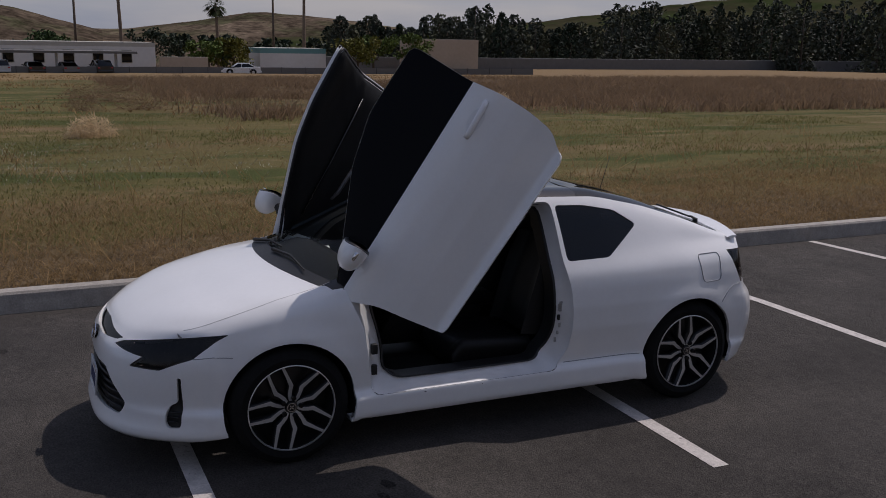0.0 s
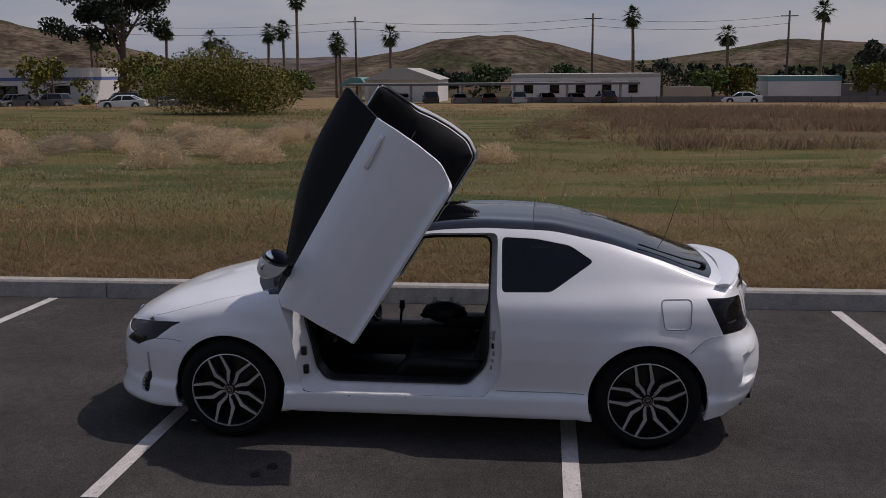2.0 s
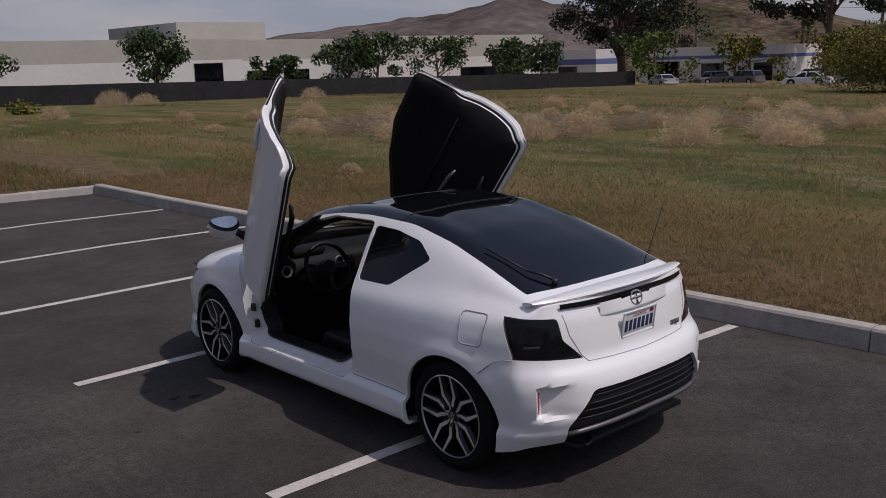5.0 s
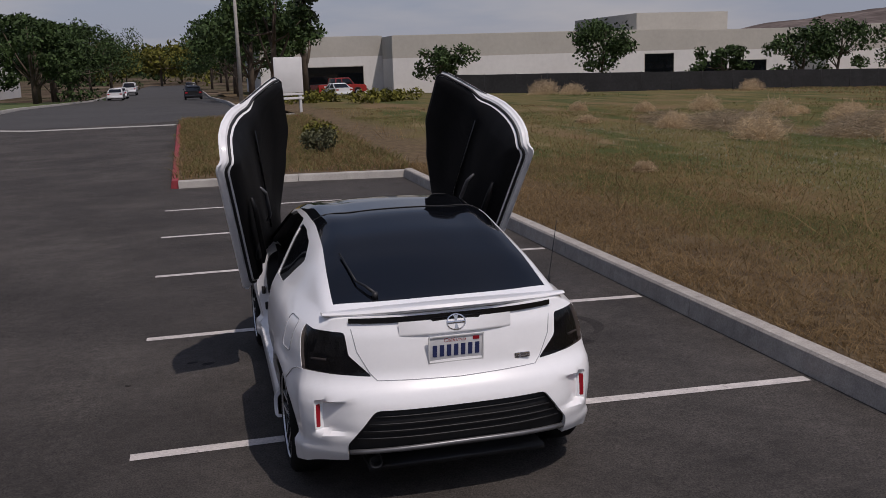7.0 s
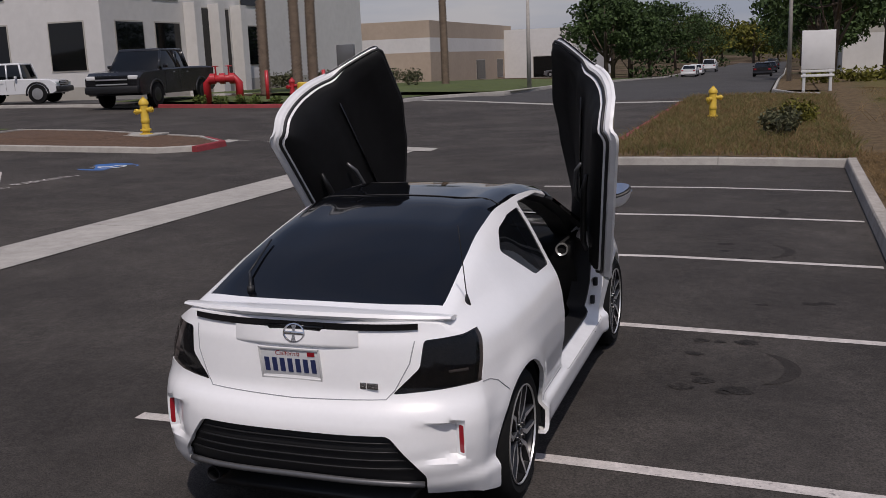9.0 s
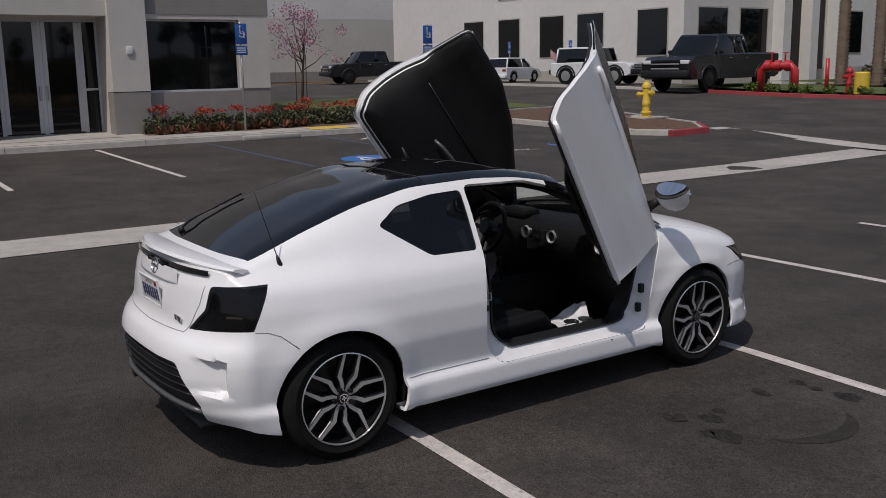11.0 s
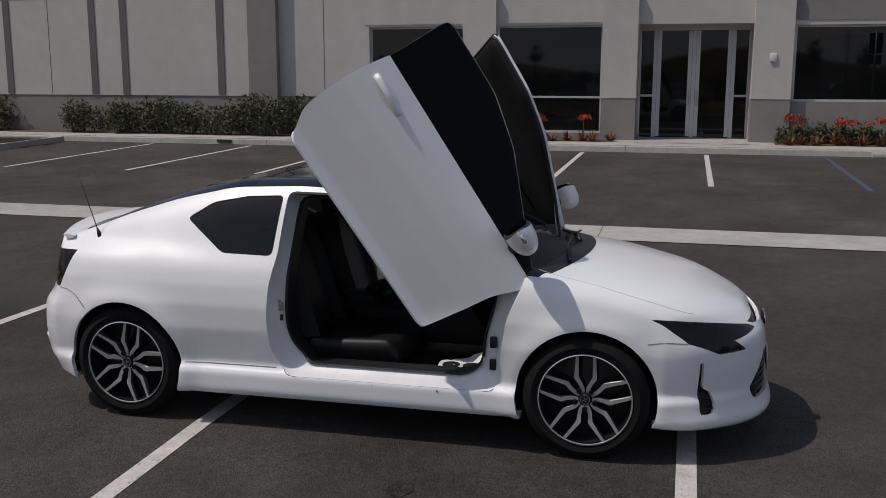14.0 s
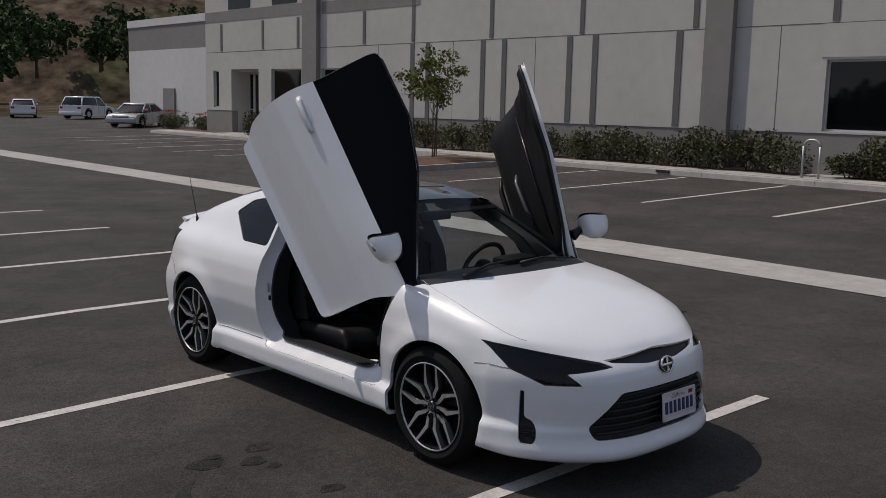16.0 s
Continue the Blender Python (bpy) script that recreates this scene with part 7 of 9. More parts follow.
    for v in b.verts:
        c = v.co.copy()
        c = Vector([math.copysign(abs(k) ** 0.84, k) for k in c])
        c.x *= 0.112
        c.z *= 0.076 * (1 - 0.28 * c.x / 0.120)
        c.y = c.y * 0.135 if c.y > 0 else c.y * 0.02
        v.co = Vector((s * (0.955 + c.x), 0.70 + c.y - 0.02 * (c.x / 0.120) ** 2, 1.035 + c.z))
    if s < 0:
        bmesh.ops.reverse_faces(b, faces=b.faces[:])
    shell = take(b, lambda f, c: c.y < 0.699 - 0.02 * ((abs(c.x) - 0.955) / 0.120) ** 2)
    mir = part("door_mirror", b, M["paint"], door, "white door mirror with turn signal")
    part("mirror_shell", shell, M["black"], mir, "black inner mirror shell")
    b = bmesh.new()
    rows = []
    for k in range(6):
        rr = k / 5
        rows.append([Vector((s * (0.955 + 0.098 * rr * math.cos(a)), 0.677 - 0.02 * (rr * math.cos(a)) ** 2, 1.035 + 0.062 * rr * (1 - 0.25 * rr * math.cos(a)) * math.sin(a))) for a in (j * math.tau / 28 for j in range(29))])
    grid_faces(b, rows)
    part("mirror_glass", b, M["mirror"], mir)
    b = bmesh.new()
    tube(b, [(s * 0.79, 0.78, 0.975), (s * 0.83, 0.76, 0.985), (s * 0.88, 0.735, 1.0)], [0.04, 0.03, 0.025], 8)
    part("mirror_foot", b, M["black"], mir)
    b = bmesh.new()
    tube(b, [(s * 0.99, 0.806, 1.030), (s * 1.02, 0.785, 1.031), (s * 1.052, 0.742, 1.033), (s * 1.064, 0.705, 1.035)], 0.013, 8)
    part("turn_signal", b, M["chrome"], mir, "clear turn signal strip")

# interior
b = bmesh.new()
rows = []
for x in np.linspace(-0.70, 0.70, 15):
    e = (x / 0.7) ** 2
    rows.append([Vector((x, 1.20 - 0.2 * e, 0.93)), Vector((x, 1.02 - 0.16 * e, 0.965)), Vector((x, 0.80, 0.955)), Vector((x, 0.68, 0.90)), Vector((x, 0.68, 0.78)), Vector((x, 0.76, 0.66)), Vector((x, 0.85, 0.52)), Vector((x, 0.95, 0.3))])
grid_faces(b, rows)
dash = part("dashboard", b, M["interior"], car, "black dashboard")
b = bmesh.new()
box(b, 0, 0.70, 0.82, 0.28, 0.05, 0.16, 0.012)
part("centre_stack", b, M["gloss_black"], dash)
for x in (-0.62, -0.14, 0.14, 0.62):
    b = bmesh.new()
    lathe(b, [(0.034, 0.0), (0.044, -0.008), (0.044, 0.02), (0.034, 0.012)], 16, "y", (x, 0.668, 0.86), closed=True)
    part("air_vent", b, M["alloy"], dash, "round silver-rimmed vent")
b = bmesh.new()
box(b, -0.37, 0.80, 0.965, 0.30, 0.16, 0.07, 0.03)
part("instrument_hood", b, M["interior"], dash)
b = bmesh.new()
sw = Matrix.Translation((-0.37, 0.50, 0.875)) @ pose(0, 0, 0, 68, 0, 0)
ring = [sw @ Vector((0.185 * math.cos(k * math.tau / 40), 0.185 * math.sin(k * math.tau / 40), 0)) for k in range(41)]
tube(b, ring, 0.017, 8, cap=False)
part("steering_wheel", b, M["seat"], car, "black leather steering wheel")
b = bmesh.new()
box(b, 0, 0, 0, 0.36, 0.035, 0.02, 0.006, None)
box(b, 0, -0.09, 0, 0.035, 0.17, 0.02, 0.006, None)
lathe(b, [(0.0, 0.04), (0.05, 0.035), (0.065, 0.0), (0.06, -0.05)], 20, "z")
bmesh.ops.transform(b, matrix=sw, verts=b.verts[:])
part("wheel_spoke", b, M["black"], car)
b = bmesh.new()
box(b, 0, 0.30, 0.47, 0.20, 1.0, 0.22, 0.03)
box(b, 0, -0.15, 0.60, 0.17, 0.30, 0.10, 0.03)
cons = part("centre_console", b, M["interior"], car)
b = bmesh.new()
tube(b, [(0, 0.34, 0.57), (0, 0.33, 0.66), (0, 0.325, 0.70)], [0.008, 0.009, 0.02], 8)
tube(b, [(0, 0.325, 0.69), (0, 0.324, 0.745)], [0.022, 0.019], 10)
part("gear_knob", b, M["seat"], cons)


def seat_parts(x0):
    b = bmesh.new()
    rows = []
    for y in np.linspace(-0.30, 0.28, 9):
        rows.append([])
        for x in np.linspace(-0.27, 0.27, 13):
            side_b = smooth_step(0.15, 0.25, abs(x)) * 0.05
            rows[-1].append(Vector((x0 + x, y, 0.46 + side_b - 0.07 * smooth_step(0.22, 0.29, abs(x)) + 0.05 * (y + 0.30) - 0.10 * smooth_step(0.20, 0.29, y) ** 2)))
    grid_faces(b, rows)
    r = bmesh.ops.extrude_face_region(b, geom=b.faces[:])
    for v in [g for g in r["geom"] if isinstance(g, bmesh.types.BMVert)]:
        v.co = Vector((x0 + (v.co.x - x0) * 0.84, v.co.y * 0.86 - 0.02, 0.30))
    bmesh.ops.recalc_face_normals(b, faces=b.faces[:])
    bmesh.ops.bevel(b, geom=[e for e in b.edges if len(e.link_faces) == 2 and e.calc_face_angle() > 0.7], offset=0.028, segments=3, profile=0.5, affect="EDGES")
    seat = part("front_seat", b, M["seat"], car, "black leather bucket seat")
    b = bmesh.new()
    rows = []
    for k, z in enumerate(np.linspace(0.50, 1.10, 11)):
        w = 0.26 - 0.06 * smooth_step(0.9, 1.1, z)
        rows.append([])
        for u in np.linspace(-1, 1, 13):
            rows[-1].append(Vector((x0 + u * w, -0.28 - 0.30 * (z - 0.5) + 0.055 * smooth_step(0.55, 0.9, abs(u)) - 0.09 * smooth_step(0.9, 1.0, abs(u)), z)))
    grid_faces(b, rows)
    r = bmesh.ops.extrude_face_region(b, geom=b.faces[:])
    for v in [g for g in r["geom"] if isinstance(g, bmesh.types.BMVert)]:
        v.co.y = -0.42 - 0.30 * (v.co.z - 0.5)
    bmesh.ops.recalc_face_normals(b, faces=b.faces[:])
    part("backrest", b, M["seat"], seat)
    b = bmesh.new()
    box(b, x0, -0.51, 1.19, 0.25, 0.09, 0.17, 0.035, pose(0, 0, 0, 12, 0, 0))
    part("headrest", b, M["seat"], seat)


for x0 in (-0.37, 0.37):
    seat_parts(x0)
b = bmesh.new()
box(b, 0, -0.85, 0.47, 1.15, 0.42, 0.20, 0.05)
box(b, 0, -1.12, 0.78, 1.12, 0.14, 0.62, 0.05, pose(0, 0, 0, 18, 0, 0))
part("rear_bench", b, M["seat"], car, "black rear bench seat")
b = bmesh.new()
prism(b, [(-0.70, -1.25), (0.70, -1.25), (0.70, 1.0), (-0.70, 1.0)], 0.255, 0.30)
part("cabin_floor", b, M["interior"], car)
for s in (1, -1):
    b = bmesh.new()
    grid_faces(b, [[Vector((s * 0.74, y, z)) for z in (0.3, 0.6, 0.90)] for y in (-1.5, -1.0, -0.46)])
    part("rear_side_trim", b, M["interior"], car)
b = bmesh.new()
grid_faces(b, [[Vector((x, y, top_z(y) - 0.055 - 0.05 * (x / 0.55) ** 2)) for x in (-0.54, -0.3, 0, 0.3, 0.54)] for y in np.linspace(0.25, -1.3, 10)])
part("headliner", b, M["interior"], car)
b = bmesh.new()
box(b, 0, 0.42, 1.255, 0.24, 0.03, 0.065, 0.012)
part("inside_mirror", b, M["black"], car)
b = bmesh.new()
for x0 in (-0.36, 0.36):
    box(b, x0, 0.33, 1.285, 0.46, 0.16, 0.018, 0.006, pose(0, 0, 0, -14, 0, 0))
part("sun_visor", b, M["interior"], car)

# paper floor mat, bag and bottles on the passenger side
rng = random.Random(4)
b = bmesh.new()
grid_faces(b, [[Vector((0.44 + 0.15 * u, 0.60 + 0.15 * v, 0.325 + 0.02 * math.sin(5 * u + 3 * v) + (0.10 * max(0, v) if u < 0 else 0.02))) for u in np.linspace(-1, 1, 9)] for v in np.linspace(-1, 1, 9)])
pm = part("floor_mat_sheet", b, M["paper"])
tagged(pm, "crumpled white paper floor mat lying in the footwell", "floor mat")
for x, y in ((0.50, 0.54), (0.50, 0.66)):
    b = bmesh.new()
    lathe(b, [(0, 0.352), (0.05, 0.351), (0.052, 0.345)], 14, "z", (x, y, 0.012))
    part("mat_print", b, M["black"], pm)
bag = bmesh.new()
bmesh.ops.create_icosphere(bag, subdivisions=3, radius=1.0)
for v in bag.verts:
    n = noise.noise(v.co * 2.2) * 0.25
    v.co = Vector((0.02 + v.co.x * 0.10 * (1 + n), 0.02 + v.co.y * 0.16 * (1 + n), 0.66 + v.co.z * 0.075 * (1 + n)))
tagged(part("bag", bag, M["seat"]), "small crumpled dark bag lying on the console", "bag")
for y in (-0.02, 0.10):
    b = bmesh.new()
    lathe(b, [(0.0, 0.0), (0.030, 0.002), (0.031, 0.10), (0.026, 0.125), (0.012, 0.15), (0.012, 0.165), (0.0, 0.166)], 16, "z", (0.135, y, 0.575))
    tagged(part("bottle", b, M["windscreen"]), "small clear plastic water bottle by the console", "bottle")

# Plants
def cloud_mesh(name, verts, faces, mat, parent=None, label="", kind=""):
    me = bpy.data.meshes.new(name)
    me.vertices.add(len(verts))
    me.vertices.foreach_set("co", verts.astype(np.float32).ravel())
    k = faces.shape[1]
    me.loops.add(faces.size)
    me.loops.foreach_set("vertex_index", faces.astype(np.int32).ravel())
    me.polygons.add(len(faces))
    me.polygons.foreach_set("loop_start", np.arange(0, faces.size, k, dtype=np.int32))
    me.update(calc_edges=True)
    me.validate()
    me.materials.append(M[mat])
    ob = new(name, me)
    if parent is not None:
        ob.parent = parent
    if label:
        ob["label"] = label
    if kind:
        ob["kind"] = kind
    return ob


def leaf_quads(gen, centres, size, aspect=0.55, flat=0.0):
    """Small four-cornered leaves, each turned its own way, at the given places."""
    n = len(centres)
    a = gen.normal(size=(n, 3))
    a[:, 2] *= 1 - flat
    a /= np.linalg.norm(a, axis=1)[:, None]
    b = gen.normal(size=(n, 3))
    b -= (b * a).sum(1)[:, None] * a
    b /= np.linalg.norm(b, axis=1)[:, None]
    s = size * (0.6 + 0.8 * gen.random(n))[:, None]
    verts = np.stack([centres - a * s, centres + b * s * aspect, centres + a * s, centres - b * s * aspect], 1).reshape(-1, 3)
    faces = np.arange(4 * n).reshape(n, 4)
    return verts, faces


def crown_points(gen, clumps, per):
    """Points scattered over the outer part of many overlapping clumps (x, y, z, rx, rz)."""
    out = []
    for x, y, z, rx, rz in clumps:
        d = gen.normal(size=(per, 3))
        d /= np.linalg.norm(d, axis=1)[:, None]
        r = gen.random(per) ** 0.45
        out.append(np.array([x, y, z]) + d * r[:, None] * np.array([rx, rx, rz]))
    return np.concatenate(out)


def tree(name, label, x, y, h, spread, mat="leaf_green", trunk=0.16, leaves=2600, leaf=0.16, bare=0.3, seed=0, limbs=7, base=None, clump=0.36, stake=False):
    gen = np.random.default_rng(seed)
    z0 = rise(x, y) if base is None else base
    root = thing(name, label, "tree", (x, y, z0))
    bm = bmesh.new()
    lean = gen.normal(size=2) * 0.03 * h
    tube(bm, [(0, 0, -0.1), (lean[0] * 0.4, lean[1] * 0.4, h * 0.3), (lean[0], lean[1], h * 0.62), (lean[0] * 1.2, lean[1] * 1.2, h * 0.85)], [trunk * 1.25, trunk, trunk * 0.6, trunk * 0.2], 8)
    part("trunk", bm, M["bark"], root)
    clumps = []
    for k in range(limbs):
        bm = bmesh.new()
        a = k * 2.4 + gen.random()
        zb = h * (bare + (0.9 - bare) * 0.55 * gen.random())
        top = h * (bare + (0.95 - bare) * (0.35 + 0.6 * (k + gen.random()) / limbs))
        reach = spread * (0.45 + 0.5 * gen.random()) * (1 - 0.45 * max(0, (top / h - 0.6) / 0.4))
        p = Vector((reach * math.cos(a), reach * math.sin(a), top))
        tube(bm, [(lean[0] * zb / h, lean[1] * zb / h, zb), (p.x * 0.5, p.y * 0.5, (zb + top) / 2 - 0.03 * h), p], [trunk * 0.5, trunk * 0.3, trunk * 0.1], 6)
        part("limb", bm, M["bark"], root)
        for j in range(3):
            q = p + Vector(gen.normal(size=3) * spread * 0.22)
            rad = spread * clump * (0.6 + 0.6 * gen.random())
            clumps.append((q.x, q.y, min(q.z, h - rad * 0.5), rad, rad * 0.75))
    clumps.append((lean[0], lean[1], h * 0.88, spread * 0.3, h * 0.12))
    pts = crown_points(gen, clumps, max(10, leaves // len(clumps)))
    v, f = leaf_quads(gen, pts, leaf)
    cloud_mesh("crown", v, f, mat, root)
    if stake:
        for a in (0.6, 3.7):
            bm = bmesh.new()
            tube(bm, [(0.24 * math.cos(a), 0.24 * math.sin(a), -0.1), (0.24 * math.cos(a), 0.24 * math.sin(a), h * 0.5)], 0.02, 6)
            part("stake", bm, M["bark"], root)
    return root


def palm(x, y, h, seed=0, base=None, r=0.25, crown=1.9, rings=False, label="tall fan palm with a shaggy crown"):
    gen = np.random.default_rng(seed)
    z0 = rise(min(x, 190), y) if base is None else base
    root = thing("palm_tree", label, "palm tree", (x, y, z0), group="palms")
    bm = bmesh.new()
    bend = gen.normal(size=2) * 0.02 * h
    pts = [(bend[0] * t * t, bend[1] * t * t, h * t) for t in np.linspace(0, 1, 9)]
    if rings:
        n = int(h / 0.11)
        tube(bm, [(bend[0] * t * t, bend[1] * t * t, h * t) for t in np.linspace(0, 1, n)], [r * (1.05 - 0.2 * t) * (1.13 if k % 2 else 0.86) for k, t in enumerate(np.linspace(0, 1, n))], 9)
    else:
        tube(bm, pts, [r * (1.25 - 0.45 * t) for t in np.linspace(0, 1, 9)], 10)
    part("trunk", bm, M["palm_bark"], root)
    vs, fs = [], []
    top = np.array(pts[-1])
    n = 0
    for k in range(78):
        a = gen.random() * math.tau
        el = gen.uniform(-1.25, 1.3)
        d = np.array([math.cos(a) * math.cos(el), math.sin(a) * math.cos(el), math.sin(el)])
        side = np.array([-math.sin(a), math.cos(a), 0])
        L = crown * (0.75 + 0.4 * gen.random())
        tip = top + d * L * 0.55
        for j in range(9):
            w = (j - 4) / 4
            e = tip + (d * (1 - 0.35 * abs(w)) + side * w * 0.85 - np.array([0, 0, 0.25 + 0.3 * abs(w)])) * L * 0.5
            vs += [tip - side * 0.12, tip + side * 0.12, e]
            fs.append((n, n + 1, n + 2))
            n += 3
        vs += [top - side * 0.02, top + side * 0.02, tip]
        fs.append((n, n + 1, n + 2))
        n += 3
    cloud_mesh("crown", np.array(vs), np.array(fs), "leaf_palm", root)
    return root


def shrub(name, label, x, y, rx, ry, h, mat, leaves, leaf, seed, base=None, category="shrub", group="", stems=True):
    gen = np.random.default_rng(seed)
    z0 = (rise(x, y) if base is None else base)
    root = thing(name, label, category, (x, y, z0), group=group)
    clumps = []
    for k in range(9):
        a = gen.random() * math.tau
        q = gen.random() ** 0.5
        clumps.append((rx * 0.62 * q * math.cos(a), ry * 0.62 * q * math.sin(a), h * (0.34 + 0.32 * gen.random()), 0.0, 0.0))
    pts = []
    for cx, cy, cz, _, _ in clumps:
        d = gen.normal(size=(leaves // 9, 3))
        d /= np.linalg.norm(d, axis=1)[:, None]
        r = gen.random(len(d)) ** 0.4
        pts.append(np.array([cx, cy, cz]) + d * r[:, None] * np.array([rx * 0.48, ry * 0.48, h * 0.40]))
    pts = np.concatenate(pts)
    pts[:, 2] = np.abs(pts[:, 2])
    v, f = leaf_quads(gen, pts, leaf)
    cloud_mesh("foliage", v, f, mat, root)
    if stems:
        for k in range(4):
            a = gen.random() * math.tau
            bm = bmesh.new()
            tube(bm, [(0.02 * math.cos(a), 0.02 * math.sin(a), 0), (rx * 0.3 * math.cos(a), ry * 0.3 * math.sin(a), h * 0.6)], [0.02, 0.008], 5)
            part("stem", bm, M["bark"], root)
    return root


# office front
tree("young_tree", "slim staked young tree with pale green leaves", -15.85, -17.30, 3.35, 0.85, "leaf_fresh", 0.026, 2700, 0.055, 0.34, 11, 9, rise(-15.85, -17.35) + 0.15, 0.42, True)
hedge = [-7.5 - 1.15 * k for k in range(7)] + [-15.65] + [-18.9 - 1.5 * k for k in range(13)]
for k, y in enumerate(hedge):
    if -30.9 < y < -29.2 or -37.5 < y < -33.9:
        continue
    g = random.Random(k)
    shrub("hedge_shrub", "dense dark green shrub along the office wall", -19.55 + g.uniform(-0.1, 0.1), y, 0.62, 0.86, 1.0 + 0.2 * g.random(), "leaf_sage", 1700, 0.048, 100 + k, rise(-19.5, y) + 0.12, group="hedge shrubs")
for k, (y, h) in enumerate(((-5.1, 1.15), (-4.0, 1.2), (-5.85, 0.65))):
    shrub("shrub", "rounded green shrub before the office windows", -19.6, y, 0.6, 0.75, h, "leaf_sage", 1700, 0.048, 140 + k, rise(-19.6, y) + 0.12)


def spiky_row(y0, y1, n, seed, flowers):
    gen = np.random.default_rng(seed)
    for k in range(n):
        y = y0 + (y1 - y0) * (k + 0.5) / n + gen.normal() * 0.05
        x = -19.45 + gen.normal() * 0.12
        z = rise(x, y) + 0.14
        root = thing("aloe_plant", "spiky reddish-green succulent in mulch", "plant", (x, y, z), group="aloes")
        vs, fs = [], []
        for j in range(26):
            a = gen.random() * math.tau
            L = 0.22 + 0.16 * gen.random()
            el = gen.uniform(0.25, 1.2)
            d = np.array([math.cos(a) * math.cos(el), math.sin(a) * math.cos(el), math.sin(el)])
            s = np.array([-math.sin(a), math.cos(a), 0]) * 0.03
            i = len(vs)
            vs += [-s, s, d * L * 0.6 + s * 0.7 , d * L, d * L * 0.6 - s * 0.7]
            fs += [(i, i + 1, i + 2), (i, i + 2, i + 4), (i + 4, i + 2, i + 3)]
        cloud_mesh("leaf_rosette", np.array(vs), np.array(fs), "leaf_red", root)
        if flowers and k % 3 == 0:
            bm = bmesh.new()
            hgt = 0.50 + 0.25 * gen.random()
            tube(bm, [(0, 0, 0), (0.03, 0.02, hgt)], [0.010, 0.006], 5)
            part("stalk", bm, M["leaf_sage"], root)
            pts = np.array([0.03, 0.02, hgt]) + gen.normal(size=(110, 3)) * np.array([0.09, 0.09, 0.035])
            v, f = leaf_quads(gen, pts, 0.032)
            cloud_mesh("flower_head", v, f, "blossom_red", root)


spiky_row(-3.2, 0.0, 9, 5, True)
spiky_row(4.0, 8.6, 13, 6, True)
spiky_row(-34.2, -31.0, 7, 7, True)


def flower_shrub(label, x, y, r, h, seed):
    root = shrub("flower_shrub", label, x, y, r, r * 1.1, h, "leaf_sage", 800, 0.055, seed)
    g = np.random.default_rng(seed)
    heads = np.stack([g.normal(size=3) * r * 0.5, g.normal(size=3) * r * 0.5, h * (0.98 + 0.25 * g.random(3))], 1)
    pts = np.repeat(heads, 34, 0) + g.normal(size=(102, 3)) * np.array([0.07, 0.07, 0.03])
    cloud_mesh("blossom", *leaf_quads(g, pts, 0.032), "blossom_red", root, "orange-red flower heads")


for k in range(8):
    flower_shrub("low green shrub with orange-red flowers", -20.6 - 0.9 * (k % 3), -40.6 - 1.3 * k, 0.8, 0.85, 170 + k)
for k in range(7):
    flower_shrub("green shrub with orange-red flowers by the window", -19.85 - 0.12 * (k % 2), 4.3 + 0.62 * k, 0.34, 0.62, 180 + k)
for k in range(6):
    flower_shrub("green shrub with orange-red flowers at the corner", -20.2 - 0.5 * (k % 2), 8.6 + 0.35 * k, 0.5, 0.62, 190 + k)
tree("blossom_tree", "young tree covered in pink blossom", -30.0, 13.4, 4.1, 1.35, "blossom_pink", 0.055, 1700, 0.045, 0.32, 21, 11, clump=0.34, stake=True)
tree("blossom_tree", "small pink blossom tree by the offices", -30.6, 11.2, 3.4, 0.9, "blossom_pink", 0.045, 900, 0.045, 0.3, 22, 9, clump=0.36, stake=True)
for k in range(10):
    shrub("low_plant", "small green shrub in the next property's bed", -23.5 + 0.95 * k, 32.6 + 0.25 * (k % 3), 0.4, 0.4, 0.5, "leaf_mid", 350, 0.05, 210 + k, group="low plants")
for k in range(9):
    shrub("purple_shrub", "rounded grey-purple shrub on the lawn", -24.0 - 1.6 * k, 60.0 + 1.0 * (k % 3), 1.2, 1.2, 1.3, "leaf_sage", 500, 0.10, 230 + k, group="lawn shrubs")
for x, y, h, sd in ((-26.4, 43.7, 12.0, 1), (-24.4, 43.9, 12.0, 2), (-23.7, 44.5, 12.0, 3), (-23.2, 65.8, 12.0, 4)):
    palm(x, y, h, sd, r=0.30, crown=2.6, rings=True, label="thick-trunked date palm by the street")
# street trees
for k, (x, y, h, sp) in enumerate(((-14.6, 88, 8.0, 3.6), (-15.5, 97, 8.5, 4.0), (-15.0, 106, 8.5, 4.2), (-16, 112, 9, 4.8), (-15.5, 126, 9, 5), (-18.0, 145, 10, 5.5), (-17, 170, 11, 6), (-16, 205, 12, 7))):
    tree("street_tree", "dark green street tree on the lawn", x, y, h, sp, "leaf_green", 0.2, 4200, 0.20, 0.08, 300 + k, 8)
for k, (x, y, h, sp) in enumerate(((4.6, 62, 9.5, 3.6), (3.8, 72, 8.5, 3.6), (4.5, 84, 9, 4.0), (4.2, 100, 9, 4.4), (5, 125, 9.5, 5), (5.5, 160, 10, 5.5), (4, 200, 11, 6.5))):
    tree("street_tree", "dark green street tree on the verge", x, y, h, sp, "leaf_green", 0.2, 4200, 0.19, 0.12, 330 + k, 8)
for k, (x, y, h, sp) in enumerate(((-8, 290, 12, 9), (2, 310, 14, 10), (-20, 260, 12, 9), (14, 280, 12, 9))):
    tree("far_tree", "far autumn-toned tree down the street", x, y, h, sp, "leaf_olive", 0.3, 1500, 0.6, 0.15, 350 + k, 8)
